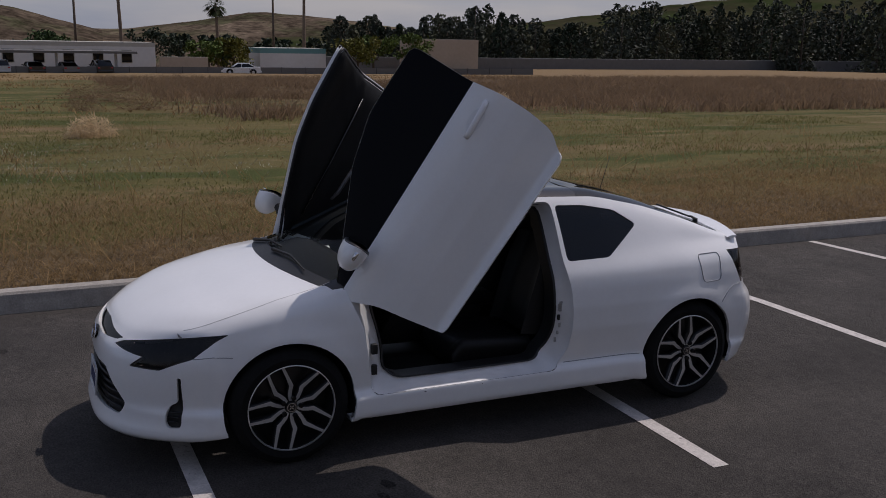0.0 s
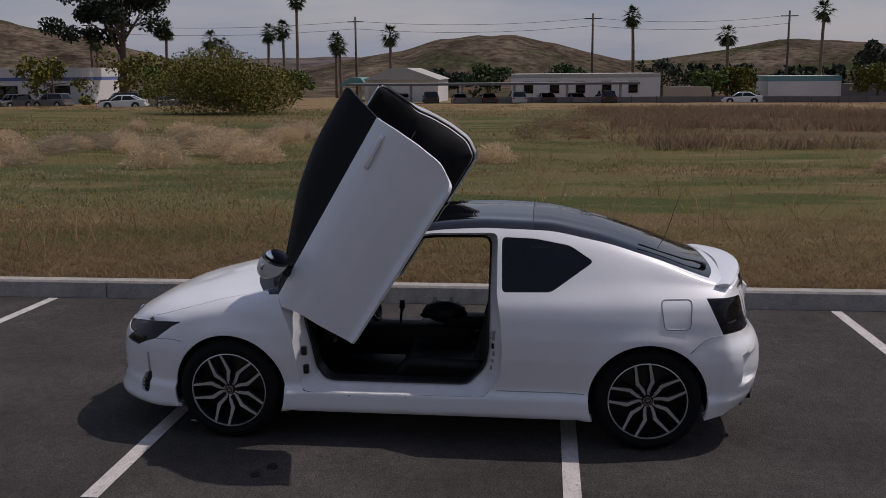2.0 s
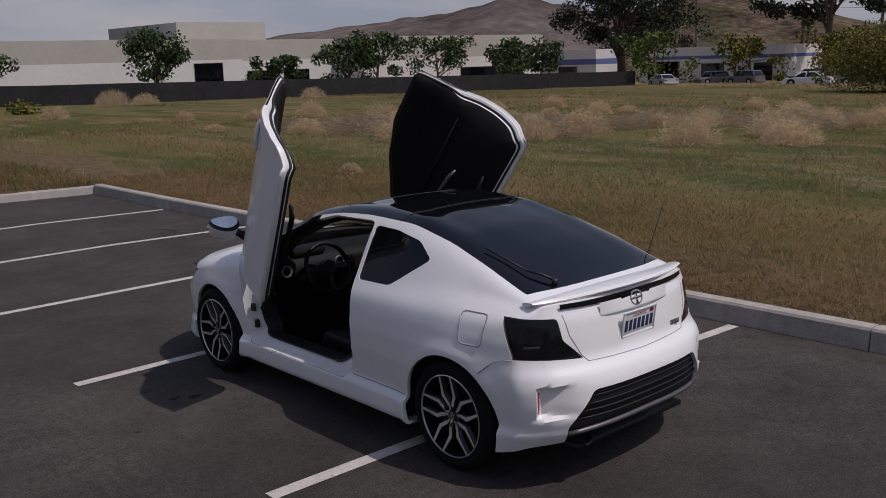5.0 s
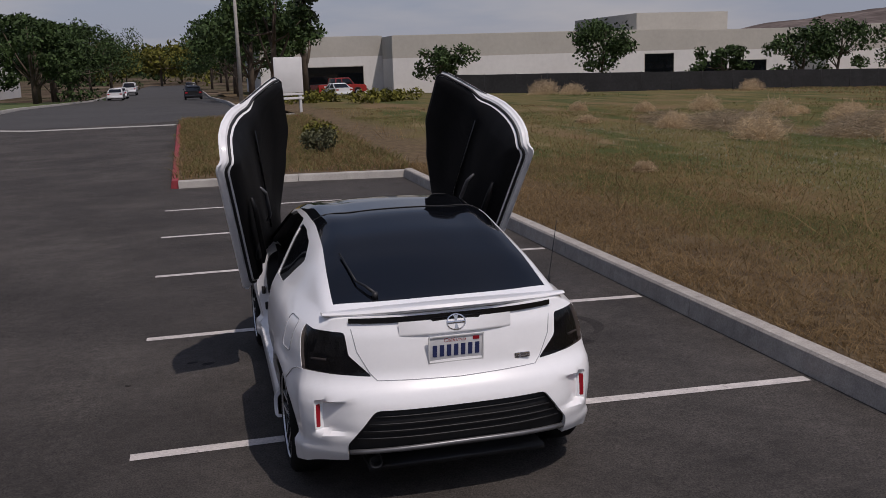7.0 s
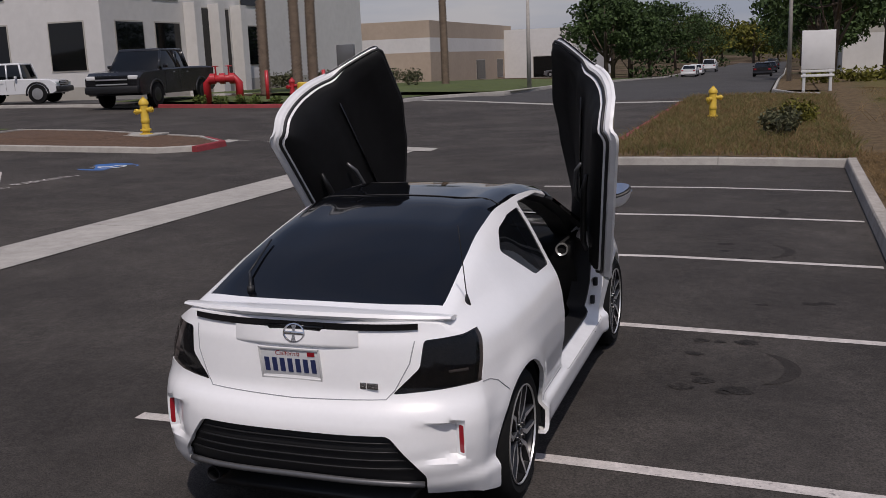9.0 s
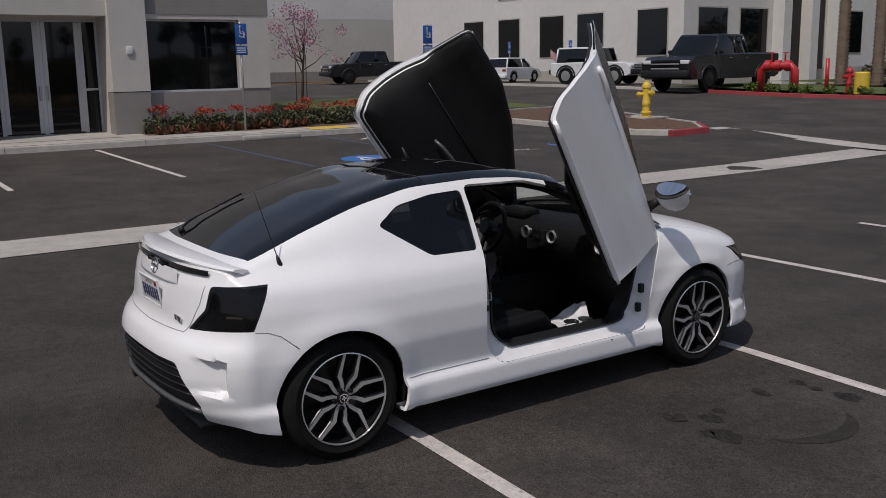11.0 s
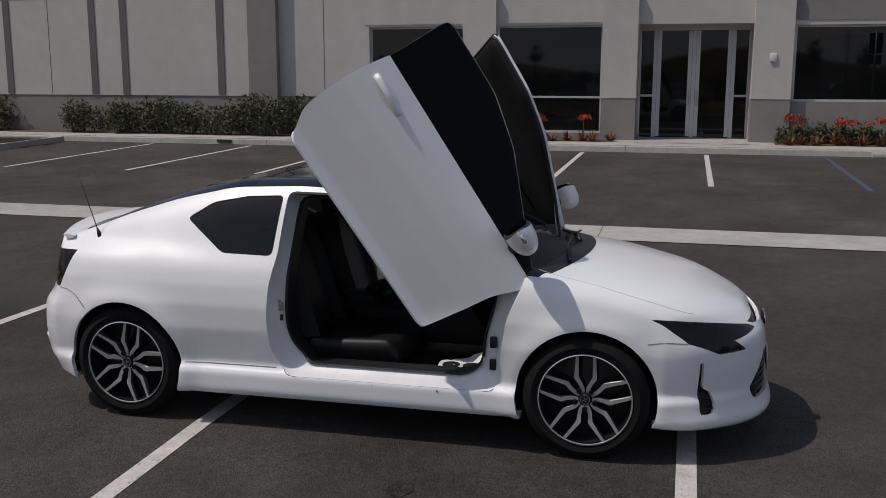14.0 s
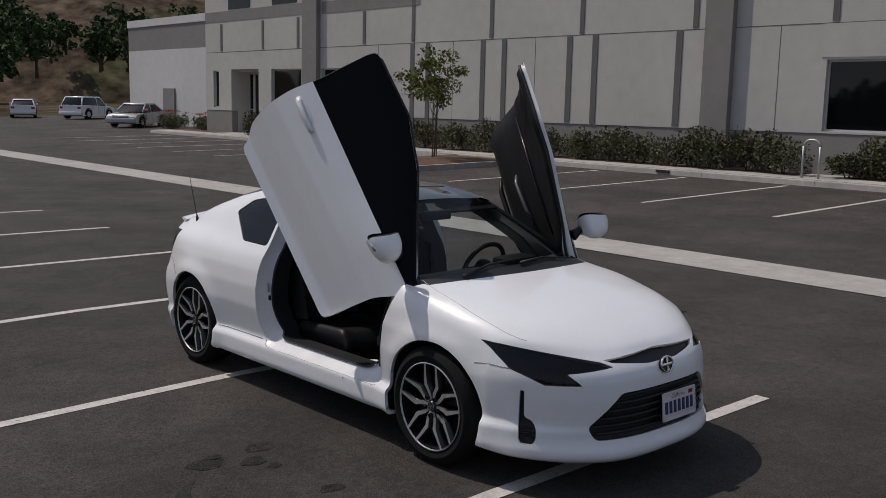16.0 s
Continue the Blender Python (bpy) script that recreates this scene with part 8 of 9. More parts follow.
tree("cypress", "tall narrow dark cypress", 10.2, 90, 16, 1.1, "leaf_conifer", 0.3, 3000, 0.3, 0.06, 361, 26, clump=0.7)
for k, (x, y, h, sp, n) in enumerate(((25.5, 96, 5.2, 3.2, 2200), (41, 88, 7.2, 4.2, 3600), (50.5, 80, 4.4, 2.2, 1800), (61, 82, 6.2, 3.4, 2600), (68, 86, 7.4, 3.6, 2600), (80, 88, 7.0, 4.0, 2600), (89, 84, 5.4, 3.2, 2200))):
    tree("yard_tree", "green broad-leaved tree before the warehouse", x, y, h, sp, "leaf_green", 0.16, n, 0.2, 0.26, 370 + k, 8)
for k in range(7):
    shrub("verge_shrub", "low green shrub on the verge", 3.5 + 1.7 * k, 48 + 2.2 * (k % 3), 1.2, 1.0, 1.0, "leaf_olive", 350, 0.12, 390 + k)
# across the field
shrub("large_bush", "large spreading yellow-green bush in the field", 66, 22.2, 6.9, 7.2, 5.0, "leaf_bush", 36000, 0.085, 400, field_z(66, 22.0), "bush")
tree("eucalyptus", "tall dark eucalyptus with an open crown", 100, 74, 19, 7.5, "leaf_conifer", 0.5, 26000, 0.2, 0.14, 401, 14, -2.4, 0.34)
tree("eucalyptus", "tall dark eucalyptus behind", 128, 60, 19, 6.5, "leaf_conifer", 0.5, 14000, 0.26, 0.35, 402, 12, -2.6, 0.34)
for k, (x, y, h, sp, mt) in enumerate(((96, 66, 7, 4, "leaf_mid"), (108, 60, 6.5, 4, "leaf_olive"), (92, 86, 7, 4.0, "leaf_green"), (104, 92, 6.5, 4, "leaf_green"), (118, 52, 7, 4.5, "leaf_olive"), (112, 46, 5, 3.5, "leaf_mid"), (150, 100, 12, 6, "leaf_conifer"), (160, 120, 10, 6, "leaf_conifer"), (120, 33, 4.5, 3, "leaf_mid"), (140, 8, 5, 3.4, "leaf_green"), (142, -4, 5, 3, "leaf_green"), (141, -18, 5.5, 4, "leaf_conifer"), (132, -24, 4, 2.6, "leaf_mid"), (134, -28, 4.4, 3, "leaf_olive"), (132, -46, 5, 3, "leaf_olive"), (136, -50, 5, 3.2, "leaf_mid"), (140, -58, 5.5, 3.4, "leaf_mid"))):
    tree("field_tree", "green tree across the field", x, y, h, sp, mt, 0.18, 1500, 0.26, 0.15, 410 + k, 7, -2.4)
# palms on the far side of the field: bearing-ordered
for k, (y, h, x) in enumerate(((58, 10.5, 160), (52, 9.0, 150), (47, 11.5, 158), (42.5, 11.8, 152), (39.2, 16.5, 148), (35.5, 10.0, 160), (33.0, 9.0, 152), (24.0, 10.6, 148), (-14.3, 13.0, 148), (-28.7, 10.0, 148), (-42.5, 13.5, 148), (74, 10.5, 150), (105, 18, 165), (62.0, 12, 150))):
    palm(x, y, h, 40 + k, base=-3.0)
def conifer(x, y, h, base, r, seed, mat="leaf_conifer", blunt=0.55, n=620, leaf=0.5):
    g = np.random.default_rng(seed)
    root = thing("conifer", "dark conifer in a belt across the field" if blunt > 0.4 else "round-topped paler tree in a belt across the field", "tree", (x, y, base), group="tree belt")
    bm = bmesh.new()
    tube(bm, [(0, 0, -0.3), (0, 0, h * 0.5), (0, 0, h * 0.96)], [0.32, 0.2, 0.04], 6)
    part("trunk", bm, M["bark"], root)
    u = g.random(n) ** 1.1
    a = g.random(n) * math.tau
    lobes = 0.72 + 0.28 * np.sin(a * 3 + u * 17 + seed)
    rad = r * (1 - u) ** blunt * lobes * (0.45 + 0.6 * g.random(n) ** 0.5) + 0.15
    pts = np.stack([rad * np.cos(a), rad * np.sin(a), h * (0.03 + 0.97 * u)], 1)
    v, f = leaf_quads(g, pts, leaf)
    cloud_mesh("crown", v, f, mat, root)


gen = np.random.default_rng(8)
for k in range(135):
    az = radians(107.5 + 35 * (k + gen.random()) / 135)
    d = gen.uniform(225, 320)
    zt = float(np.interp(math.degrees(az), (107, 110, 112, 117, 119, 123, 125, 131, 142), (8, 8, 6.5, 11, 8.5, 7.5, 12, 13, 13))) * gen.uniform(0.45, 1.15)
    b0 = -4.5
    h = 2.3 + (zt - 2.3) * d / 270 - b0
    conifer(d * math.sin(az), d * math.cos(az), h, b0, h * gen.uniform(0.20, 0.42), 500 + k, ("leaf_conifer", "leaf_hazy", "leaf_hazy", "leaf_belt_pale")[k * 7 % 4], (0.55, 0.3, 0.45, 0.25)[k * 7 % 4])
for k in range(64):
    az = radians(gen.uniform(190, 226))
    d = gen.uniform(180, 290)
    h = gen.uniform(7, 13)
    tagged(tree("hill_tree", "dark tree on the hillside", d * math.sin(az), d * math.cos(az), h, h * 0.4, "leaf_green", 0.3, 500, 0.6, 0.1, 560 + k, 6, 2 + (d - 180) * 0.14, 0.45), group="hillside trees")
for k in range(22):
    az = radians(gen.uniform(80, 112))
    d = gen.uniform(170, 300)
    tagged(tree("ridge_tree", "small dark tree on the hill", d * math.sin(az), d * math.cos(az), gen.uniform(3, 6), 2.6, "leaf_conifer", 0.2, 260, 0.6, 0.1, 600 + k, 5, -3.5, 0.5), group="ridge trees")
for k in range(16):
    az = radians(gen.uniform(-24, 20))
    d = gen.uniform(330, 420)
    tagged(tree("far_tree", "far dark tree beyond the street", d * math.sin(az), d * math.cos(az), gen.uniform(9, 15), 8.0, "leaf_green", 0.3, 600, 1.0, 0.1, 640 + k, 6, -3, 0.5), group="far trees")

# tumbleweeds and field grass
def twig_ball(x, y, r, h, seed, mat="tumble", n=2400):
    gen = np.random.default_rng(seed)
    root = thing("tumbleweed", "dry tan tumbleweed in the field", "tumbleweed", (x, y, field_z(x, y) - 0.03), group="tumbleweeds")
    d = gen.normal(size=(n, 3))
    d /= np.linalg.norm(d, axis=1)[:, None]
    d[:, 2] = np.abs(d[:, 2])
    a = d * (0.93 * gen.random(n) ** 0.45)[:, None]
    e = a + (0.4 * d + gen.normal(size=(n, 3))) * 0.13
    s = gen.normal(size=(n, 3)) * 0.014
    sc = np.array([r, r, h])
    verts = np.stack([a * sc, a * sc + s, e * sc], 1).reshape(-1, 3)
    verts[:, 2] = np.abs(verts[:, 2])
    cloud_mesh("twig_mass", verts, np.arange(3 * n).reshape(n, 3), mat, root)


gen = np.random.default_rng(17)
for k in range(52):
    t = gen.random()
    x, y = 13 + 26 * t + gen.normal() * 1.6, 22 - 16 * t + gen.normal() * 3.2 + (12 if gen.random() < 0.3 else 0)
    r = gen.uniform(0.4, 0.95)
    twig_ball(x, max(y, 3), r, r * gen.uniform(0.7, 1.1), 700 + k)
for k, (x, y, r) in enumerate(((19.6, 7.4, 0.9), (19.8, 0.7, 0.7), (7.4, 10.6, 0.28), (22, 9.2, 1.0), (18.2, 9.7, 1.0), (24, 60, 1.3), (25, 57, 1.0), (45, 66, 1.2), (17, -9, 0.6), (30, -16, 0.8))):
    twig_ball(x, y, r, r * 0.9, 790 + k)
for k in range(60):
    az = gen.uniform(-75, -5)
    x, y = gen.uniform(32, 58), az * 0.8 + 6
    twig_ball(x, y, gen.uniform(0.7, 1.5), gen.uniform(0.5, 0.9), 830 + k, "brown_weed", n=900)
shrub("weed_bush", "grey-green weed clump by the kerb", 1.9, 17.6, 0.5, 0.5, 0.7, "leaf_sage", 900, 0.05, 420, rise(1.9, 17.6) + 0.12)
shrub("weed_bush", "brown weed clump in the field corner", 2.3, 20.8, 0.55, 0.6, 0.75, "leaf_olive", 900, 0.05, 421, rise(2.3, 20.8) + 0.12)


def blades(name, label, mat, n, area, height, width, seed, clump=7, spread=0.10, bias=1.0, patch=None, fall=1.0):
    """Grass as many thin blades in tufts over a stretch of the field."""
    gen = np.random.default_rng(seed)
    x0, x1, y0, y1 = area
    m = n // clump
    cx = x0 + (x1 - x0) * gen.random(m) ** bias
    cy = gen.uniform(y0, y1, m)
    if patch is not None:
        keep = np.array([noise.noise(Vector((float(a) * patch[0], float(c) * patch[1], patch[2]))) > patch[3] + 0.25 * (gen.random() - 0.5) for a, c in zip(cx, cy)])
        cx, cy = cx[keep], cy[keep]
    ok = ~((cx < 3.34) & (cy < 13.45))
    cx, cy = cx[ok], cy[ok]
    cz = np.array([field_z(float(a), float(c)) if a > 3.22 else rise(float(a), float(c)) + 0.12 for a, c in zip(cx, cy)])
    p = np.repeat(np.stack([cx, cy, cz], 1), clump, 0)
    k = len(p)
    p[:, :2] += gen.normal(size=(k, 2)) * spread
    p[:, 0] = np.where((p[:, 1] < 13.45) & (p[:, 0] < 3.30), 6.60 - p[:, 0], p[:, 0])
    a = gen.random(k) * math.tau
    h = height * (0.45 + 0.9 * gen.random(k))
    lean = gen.normal(size=(k, 2)) * fall
    s = np.stack([np.cos(a), np.sin(a), np.zeros(k)], 1) * (width * (0.6 + 0.8 * gen.random(k)))[:, None]
    mid = p + np.stack([lean[:, 0] * h * 0.35, lean[:, 1] * h * 0.35, h * 0.55], 1)
    tip = p + np.stack([lean[:, 0] * h, lean[:, 1] * h, h * 0.95], 1)
    for q in (mid, tip):
        q[:, 0] = np.where((q[:, 1] < 13.45) & (p[:, 0] > 3.2), np.maximum(q[:, 0], 3.24), q[:, 0])
    p0 = p - np.array([0, 0, 0.03])
    verts = np.stack([p0 - s, p0 + s, mid + s * 0.7, tip, mid - s * 0.7], 1).reshape(-1, 3)
    i = np.arange(k)[:, None] * 5
    faces = np.concatenate([i + np.array([[0, 1, 2]]), i + np.array([[0, 2, 4]]), i + np.array([[4, 2, 3]])], 0)
    ob = cloud_mesh(name, verts, faces, mat)
    return tagged(ob, label, "grass", kind="stuff")


blades("dry_grass", "dry straw-coloured grass along the kerb", "straw", 50000, (3.28, 7.5, -18, 14), 0.045, 0.005, 1, 7, 0.15, 1.5)
blades("straw_litter", "fallen straw lying on the soil by the kerb", "straw", 70000, (3.30, 9.0, -18, 14), 0.07, 0.0045, 11, 5, 0.25, 1.5, None, 2.6)
blades("pale_weeds", "low pale grey-green weeds in a belt of the field", "pale_weed", 26000, (7.0, 19, -26, 24), 0.035, 0.010, 12, 6, 0.20, 1.0, (0.10, 0.05, 11.0, 0.12), 1.6)
blades("green_grass", "patchy low green grass in the field", "grass", 150000, (5.0, 30, -30, 32), 0.050, 0.009, 2, 8, 0.24, 1.25, (0.19, 0.07, 2.0, -0.06))
blades("straw_grass", "patchy dry grass in the field", "straw", 70000, (5.0, 45, -45, 40), 0.060, 0.010, 3, 8, 0.22, 1.5, (0.17, 0.07, 7.0, 0.14))
blades("far_grass", "tall dry grass far across the field", "straw", 46000, (28, 100, -80, 75), 0.13, 0.03, 4, 8, 0.5, 1.0, (0.05, 0.04, 5.0, -0.1))
blades("far_green_grass", "green grass far across the field", "grass", 16000, (24, 80, 8, 75), 0.11, 0.03, 5, 8, 0.5, 1.0, (0.05, 0.04, 9.0, 0.0))
blades("brown_weeds", "broad belt of tall dry brown weeds across the field", "brown_weed", 84000, (25, 82, -80, -4), 0.46, 0.022, 9, 9, 0.30, 1.2, (0.09, 0.05, 13.0, -0.22), 0.7)
blades("corner_grass", "dry weeds in the field corner by the drive", "straw", 20000, (-1.55, 3.4, 13.45, 34), 0.17, 0.008, 6, 7, 0.10)
blades("corner_green", "green weeds in the field corner by the drive", "grass", 14000, (-1.55, 3.4, 13.45, 34), 0.17, 0.010, 7, 7, 0.10)
# dry brush in a belt across the field
gen = np.random.default_rng(23)
for k in range(46):
    t = k / 45
    x, y = 14 + 24 * t + gen.normal() * 1.5, 23 - 17 * t + gen.normal() * 1.8
    r = gen.uniform(0.7, 1.3)
    twig_ball(x, y, r * 1.3, r * gen.uniform(0.45, 0.7), 900 + k, "brush", 1500)
blades("tall_weeds", "sparse tall dry stalks in the field", "straw", 3600, (4.0, 22, -20, 28), 0.42, 0.006, 8, 9, 0.16, 1.2)

# Parked vehicles of the neighbours
def parked_car(name, label, x, y, rz, mat, kind="sedan", scale=1.0, base=None):
    z0 = rise(x, y) if base is None else base
    root = thing(name, label, "car" if kind != "pickup" else "truck", (x, y, z0), rz)
    L, W, H, hood, tail, r = {"sedan": (4.6, 1.8, 1.42, 0.82, 0.95, 0.33), "suv": (4.5, 1.85, 1.65, 0.95, 1.0, 0.36), "pickup": (6.2, 2.05, 2.05, 1.30, 1.35, 0.44), "jeep": (4.6, 1.9, 1.9, 1.15, 1.1, 0.45), "van": (5.4, 2.0, 1.95, 1.2, 1.2, 0.38)}[kind]
    cabin = {"sedan": (-1.75, -0.9, 0.45, 1.15), "suv": (-2.1, -1.75, 0.5, 1.1), "pickup": (-0.9, -0.75, 0.95, 1.45), "jeep": (-2.0, -1.95, 0.55, 0.7), "van": (-2.55, -2.3, 0.7, 1.25)}[kind]
    clear = 0.22 if kind in ("sedan", "suv") else 0.45
    bm = bmesh.new()
    prof = [(-L / 2, clear + 0.1), (-L / 2, tail), (cabin[0], tail + 0.02), (cabin[3], hood + 0.02), (L / 2 - 0.25, hood - 0.06), (L / 2, hood - 0.25), (L / 2, clear + 0.1), (L / 2 - 0.2, clear), (-L / 2 + 0.2, clear)]
    rows = []
    for u, w in ((-1, 0.0), (-0.97, 0.04), (-0.90, 0.0), (0.90, 0.0), (0.97, 0.04), (1, 0.0)):
        k = 0.94 if abs(u) == 1 else 1.0
        rows.append([Vector((px * (0.985 if abs(u) > 0.95 else 1), u * W / 2, clear + (pz - clear) * k + (0 if k == 1 else 0.01))) for px, pz in prof + prof[:1]])
    grid_faces_flat(bm, rows)
    for row in (rows[0], rows[-1]):
        bm.faces.new([bm.verts.new(p) for p in row[:-1]])
    bmesh.ops.remove_doubles(bm, verts=bm.verts[:], dist=1e-4)
    bmesh.ops.recalc_face_normals(bm, faces=bm.faces[:])
    part("body", bm, M[mat], root, angle=25)
    zb = max(hood, tail)
    for nm, m_, inset, top, grow in (("roof", mat, 0.13, H, 0.0), ("window_band", "office_glass", 0.10, H - 0.07, 0.03)):
        bm = bmesh.new()
        lo = [(cabin[0] - grow, -W / 2 + 0.08), (cabin[3] + grow, -W / 2 + 0.08), (cabin[3] + grow, W / 2 - 0.08), (cabin[0] - grow, W / 2 - 0.08)]
        hi = [(cabin[1] - grow, -W / 2 + 0.24), (cabin[2] + grow, -W / 2 + 0.24), (cabin[2] + grow, W / 2 - 0.24), (cabin[1] - grow, W / 2 - 0.24)]
        if nm == "roof":
            z0_, z1_ = top - 0.09, top
            f = (z0_ - zb) / (H - zb)
            lo = [(a[0] + (c[0] - a[0]) * f, a[1] + (c[1] - a[1]) * f) for a, c in zip(lo, hi)]
        else:
            z0_, z1_ = zb - 0.05, top
        a = [bm.verts.new((px, py, z0_)) for px, py in lo]
        c = [bm.verts.new((px, py, z1_)) for px, py in hi]
        bm.faces.new(c)
        bm.faces.new(list(reversed(a)))
        for k in range(4):
            bm.faces.new((a[k], a[(k + 1) % 4], c[(k + 1) % 4], c[k]))
        bmesh.ops.bevel(bm, geom=bm.edges[:], offset=0.03, segments=2, profile=0.5, affect="EDGES")
        part(nm, bm, M[m_], root)
    for s in (1, -1):
        for px in (-0.02, ):
            bm = bmesh.new()
            tube(bm, [(px, s * (W / 2 - 0.085), zb - 0.04), (px - 0.05, s * (W / 2 - 0.235), H - 0.08)], 0.04, 6)
            part("pillar", bm, M[mat], root)
        for q in (1, -1):
            bm = bmesh.new()
            lathe(bm, [(0.0, 0.10), (r * 0.62, 0.11), (r * 0.66, 0.10), (r * 0.97, 0.11), (r, 0.08), (r, -0.10), (0.0, -0.10)], 24, "y", (0, 0, 0))
            if s < 0:
                bmesh.ops.rotate(bm, cent=(0, 0, 0), matrix=Matrix.Rotation(math.pi, 3, "Z"), verts=bm.verts[:])
            w = part("wheel", bm, M["tyre"], root)
            w.matrix_basis = pose(q * L * 0.30, s * (W / 2 - 0.09), r)
            bm = bmesh.new()
            lathe(bm, [(0.0, 0.125), (r * 0.2, 0.125), (r * 0.58, 0.112), (r * 0.6, 0.10)], 20, "y")
            if s < 0:
                bmesh.ops.rotate(bm, cent=(0, 0, 0), matrix=Matrix.Rotation(math.pi, 3, "Z"), verts=bm.verts[:])
            part("rim", bm, M["alloy_black"] if mat == "car_black" else M["steel"], w)
        bm = bmesh.new()
        box(bm, L / 2 - 0.05, s * (W / 2 - 0.25), hood - 0.24, 0.12, 0.36, 0.14, 0.03)
        part("headlamp", bm, M["windscreen"] if mat == "car_white" else M["sign_white"], root)
        bm = bmesh.new()
        box(bm, -L / 2 + 0.03, s * (W / 2 - 0.2), tail - 0.18, 0.08, 0.26, 0.16, 0.02)
        part("tail_lamp", bm, M["red"], root)
        bm = bmesh.new()
        box(bm, cabin[3] - 0.25, s * (W / 2 + 0.06), zb + 0.08, 0.10, 0.16, 0.13, 0.03)
        part("wing_mirror", bm, M[mat], root)
        for q in (1, -1):
            bm = bmesh.new()
            tube(bm, [(q * L * 0.30 + r * 1.16 * math.cos(a), s * (W / 2 - 0.01), r + r * 1.16 * math.sin(a)) for a in np.linspace(-0.15, math.pi + 0.15, 13)], 0.05, 6)
            part("wheel_arch", bm, M["black"], root)
        for a, c in (((cabin[0], zb - 0.05), (cabin[1], H - 0.08)), ((cabin[3], zb - 0.05), (cabin[2], H - 0.08))):
            bm = bmesh.new()
            tube(bm, [(a[0], s * (W / 2 - 0.08), a[1]), (c[0], s * (W / 2 - 0.235), c[1])], 0.048, 6)
            part("pillar", bm, M[mat], root)
        for px in (cabin[3] - 0.35, -0.05, -0.95):
            if px < cabin[0] + 0.2:
                continue
            bm = bmesh.new()
            tube(bm, [(px, s * (W / 2 + 0.002), zb - 0.08), (px, s * (W / 2 + 0.002), clear + 0.16)], 0.008, 4)
            part("door_seam", bm, M["gap"], root)
            bm = bmesh.new()
            box(bm, px - 0.62, s * (W / 2 + 0.015), zb - 0.16, 0.17, 0.03, 0.03, 0.008)
            part("door_handle", bm, M["chrome"] if kind == "pickup" else M[mat], root)
    big = kind in ("pickup", "jeep")
    for q, h0 in ((1, 0.26), (-1, 0.24)):
        bm = bmesh.new()
        box(bm, q * (L / 2 + 0.02), 0, clear + 0.20, 0.20, W * 0.97, h0, 0.05)
        part("bumper", bm, M["black"] if big else M[mat], root)
    bm = bmesh.new()
    gh, gw = (0.46, 0.60) if kind == "pickup" else (0.22, 0.55)
    box(bm, L / 2 - 0.005, 0, hood - 0.10 - gh * 0.62, 0.06, W * gw, gh, 0.02)
    gri = part("grille", bm, M["gloss_black"], root)
    for k in range(2):
        bm = bmesh.new()
        box(bm, L / 2 + 0.035, 0, hood - 0.10 - gh * (0.45 + 0.35 * k), 0.03, W * gw * 0.96, 0.05, 0.01)
        part("grille_bar", bm, M["steel"], gri)
    if kind == "pickup":
        bm = bmesh.new()
        box(bm, (cabin[0] - L / 2) / 2, 0, tail + 0.012, L / 2 + cabin[0] - 0.25, W * 0.84, 0.03, 0.01)
        part("bed_cover", bm, M["black"], root)
    if scale != 1.0:
        root.scale = (scale,) * 3
    return root


pk = parked_car("pickup_truck", "large dark grey lifted pickup truck", -26.6, 33.6, 279, "car_black", "pickup", 1.28)
jeep = parked_car("off_roader", "white boxy off-roader with big tyres", -38.0, 36.8, 20, "car_white", "jeep", 1.15)
flag = thing("flag", "red and white striped flag on the off-roader", "flag", (-40.9, 35.6, rise(-40, 35) + 1.3))
bm = bmesh.new()
grid_faces_flat(bm, [[Vector((0.9 * u, 0.08 * math.sin(6 * u), 0.75 - 0.55 * u - 0.5 * v)) for v in np.linspace(0, 1, 7)] for u in np.linspace(0, 1, 8)])
part("cloth", bm, M["sign_white"], flag)
for k in range(4):
    bm = bmesh.new()
    grid_faces_flat(bm, [[Vector((0.9 * u, 0.08 * math.sin(6 * u) - 0.012, 0.75 - 0.55 * u - 0.5 * v)) for v in (k * 0.28, k * 0.28 + 0.14)] for u in np.linspace(0, 1, 8)])
    part("stripe", bm, M["flag"], flag)
bm = bmesh.new()
tube(bm, [(0, 0, -0.4), (0, 0, 0.8)], 0.02, 6)
part("staff", bm, M["steel"], flag)
parked_car("crossover", "white crossover parked by the neighbour office", -47.5, 37.8, 110, "car_white", "suv")
parked_car("sedan", "white sedan parked by the neighbour office", -54.5, 38.0, 100, "car_white", "suv")
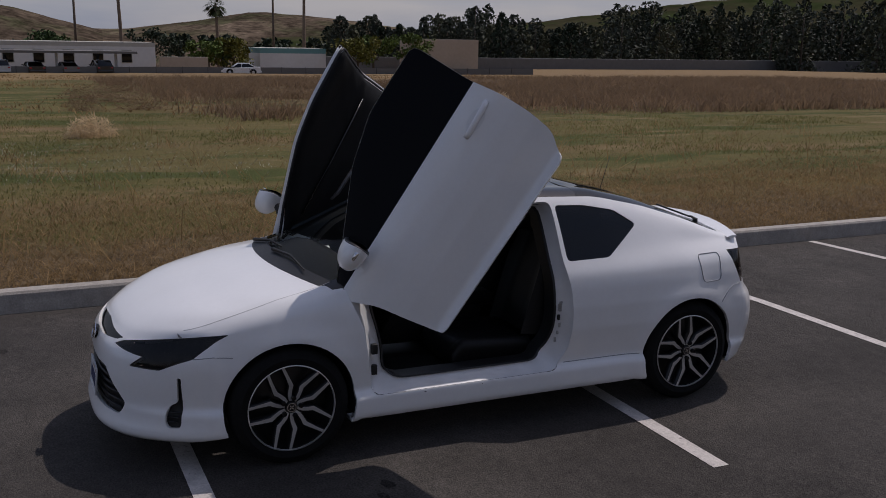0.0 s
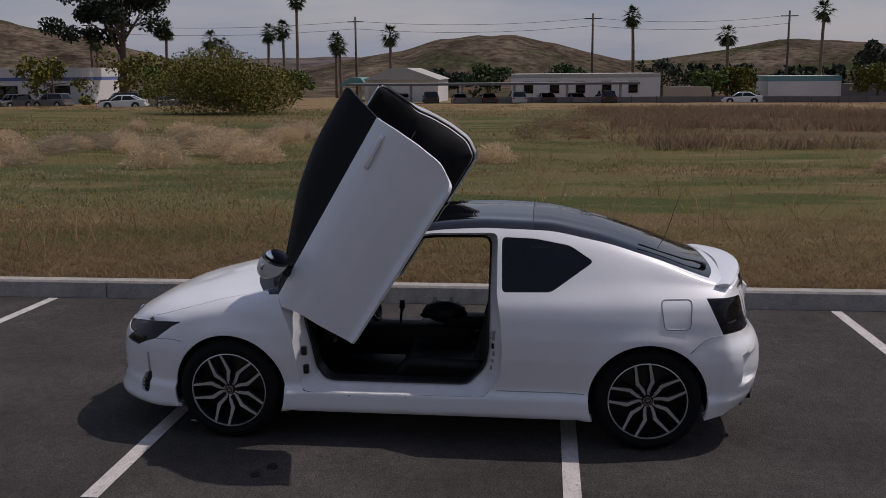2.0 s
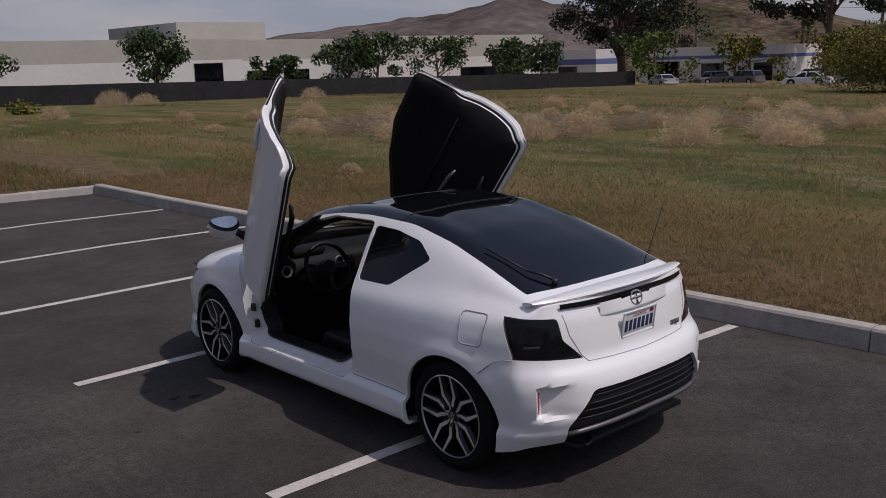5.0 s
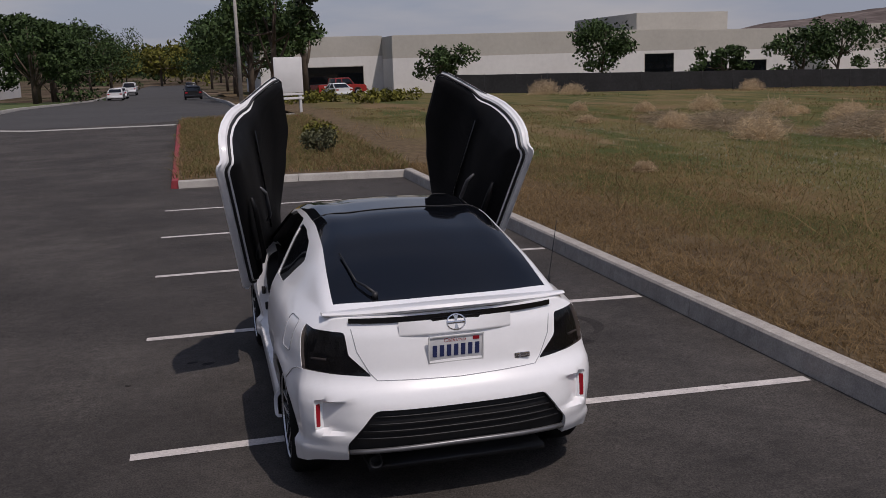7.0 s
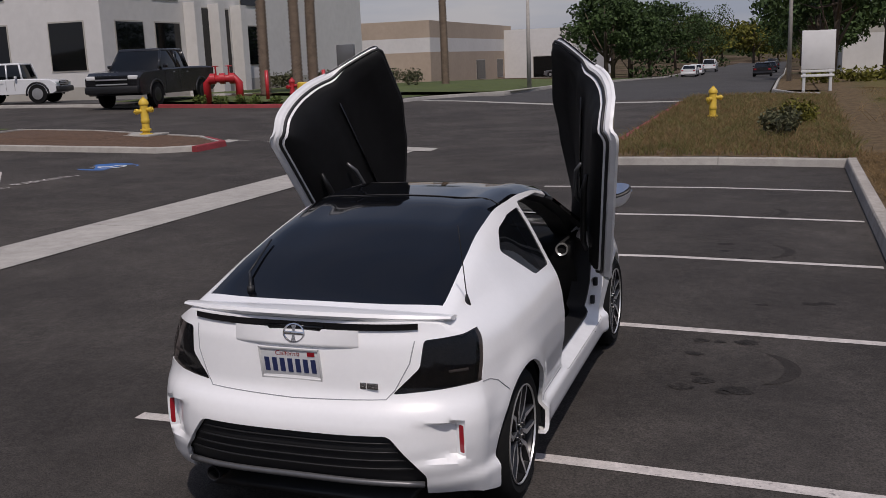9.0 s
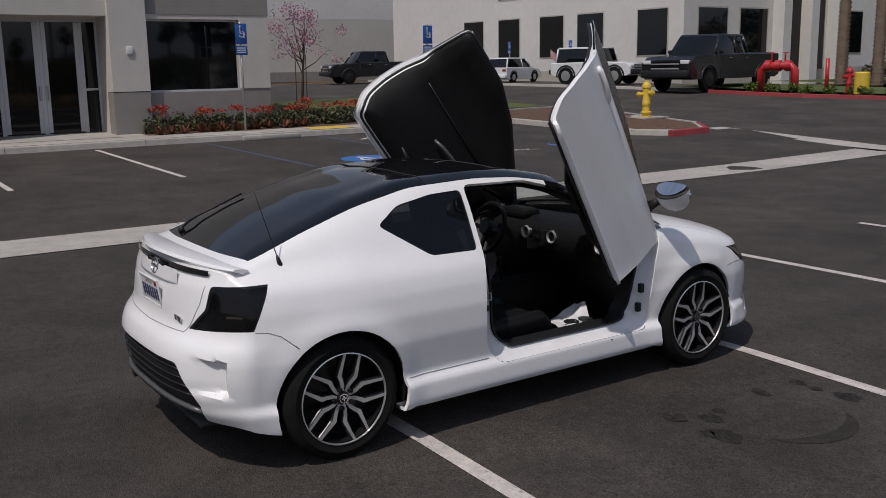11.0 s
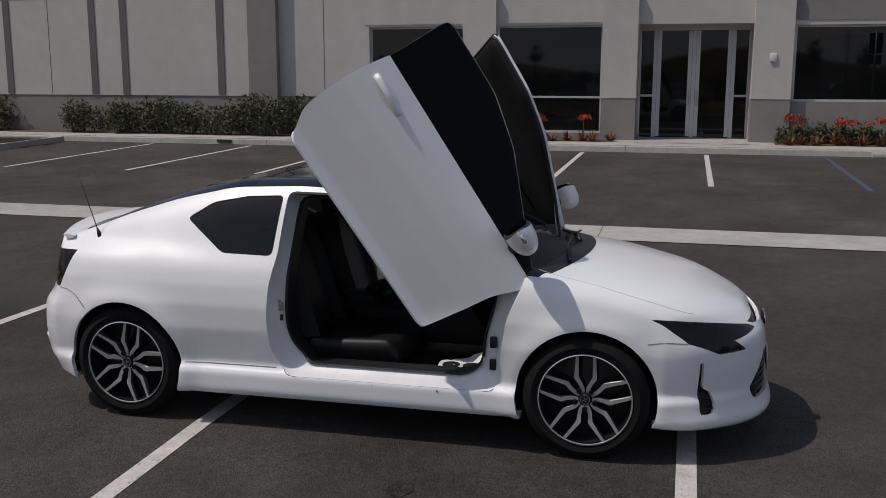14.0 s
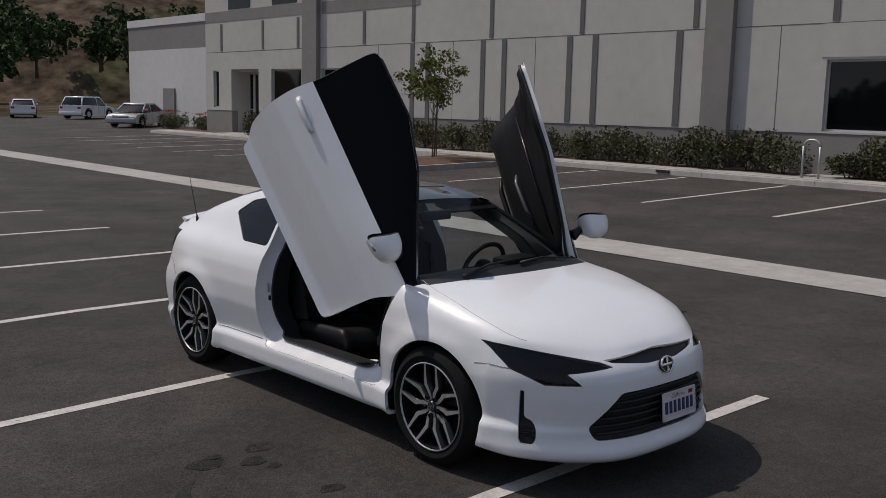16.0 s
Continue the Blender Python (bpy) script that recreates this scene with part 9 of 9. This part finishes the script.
parked_car("pickup_truck", "black pickup truck parked across the drive", -56.0, 31.5, 262, "car_black", "pickup", 1.1)
parked_car("sedan", "small dark car by the pale warehouse", -60.0, 22.0, 20, "car_black", "sedan")
parked_car("sedan", "silver sedan parked past the offices", -21.2, -49.8, 40, "car_silver", "sedan")
parked_car("crossover", "white crossover in the far row", -25.0, -66.5, 215, "car_white", "suv")
for k, (x, mt) in enumerate(((-22.2, "car_white"), (-19.4, "car_grey"), (-16.6, "car_black"), (-13.8, "car_white"), (-11.0, "car_grey"))):
    parked_car("sedan", "car parked in the far row", x, -72.0 - (k % 2), 250, mt, "sedan")
for x, y, mt, kd in ((-9.6, 118, "car_white", "sedan"), (-9.6, 127, "car_white", "sedan"), (-9.6, 150, "car_white", "van"), (-0.6, 100, "car_black", "sedan"), (-0.5, 130, "car_grey", "sedan"), (-0.5, 155, "car_black", "suv")):
    parked_car("sedan", "car parked along the street", x, y, 90, mt, kd)
parked_car("crossover", "grey crossover before the white building", -27.0, 124, 170, "car_grey", "suv")
parked_car("pickup_truck", "red pickup by the warehouse entrance", 15.5, 103, 20, "car_red", "pickup")
parked_car("sedan", "white car by the warehouse entrance", 13.6, 92, 100, "car_white", "sedan")
parked_car("pickup_truck", "white pickup behind the screen fence", 60.5, 94, 160, "car_white", "pickup")
parked_car("pickup_truck", "black pickup behind the screen fence", 66.5, 93, 10, "car_black", "pickup")
for k, (x, y, mt) in enumerate(((92, 62, "car_silver"), (100, 56, "car_grey"), (88, 42, "car_white"), (96, 46, "car_black"), (92, 39, "car_grey"), (104, 63, "car_grey"))):
    parked_car("sedan", "car parked across the field", x, y, 60 + 20 * k, mt, "suv" if k % 2 else "sedan")
for k in range(8):
    parked_car("sedan", "dark car under the solar carport", 114.0, -8 + 3.6 * k, 10, ("car_black", "car_grey", "car_black", "car_silver")[k % 4], "suv" if k % 3 == 0 else "sedan")
parked_car("sedan", "white car on the far road", 112, -24, 80, "car_white", "sedan")
parked_car("crossover", "silver car in the far yard", 96, 34, 80, "car_silver", "suv")
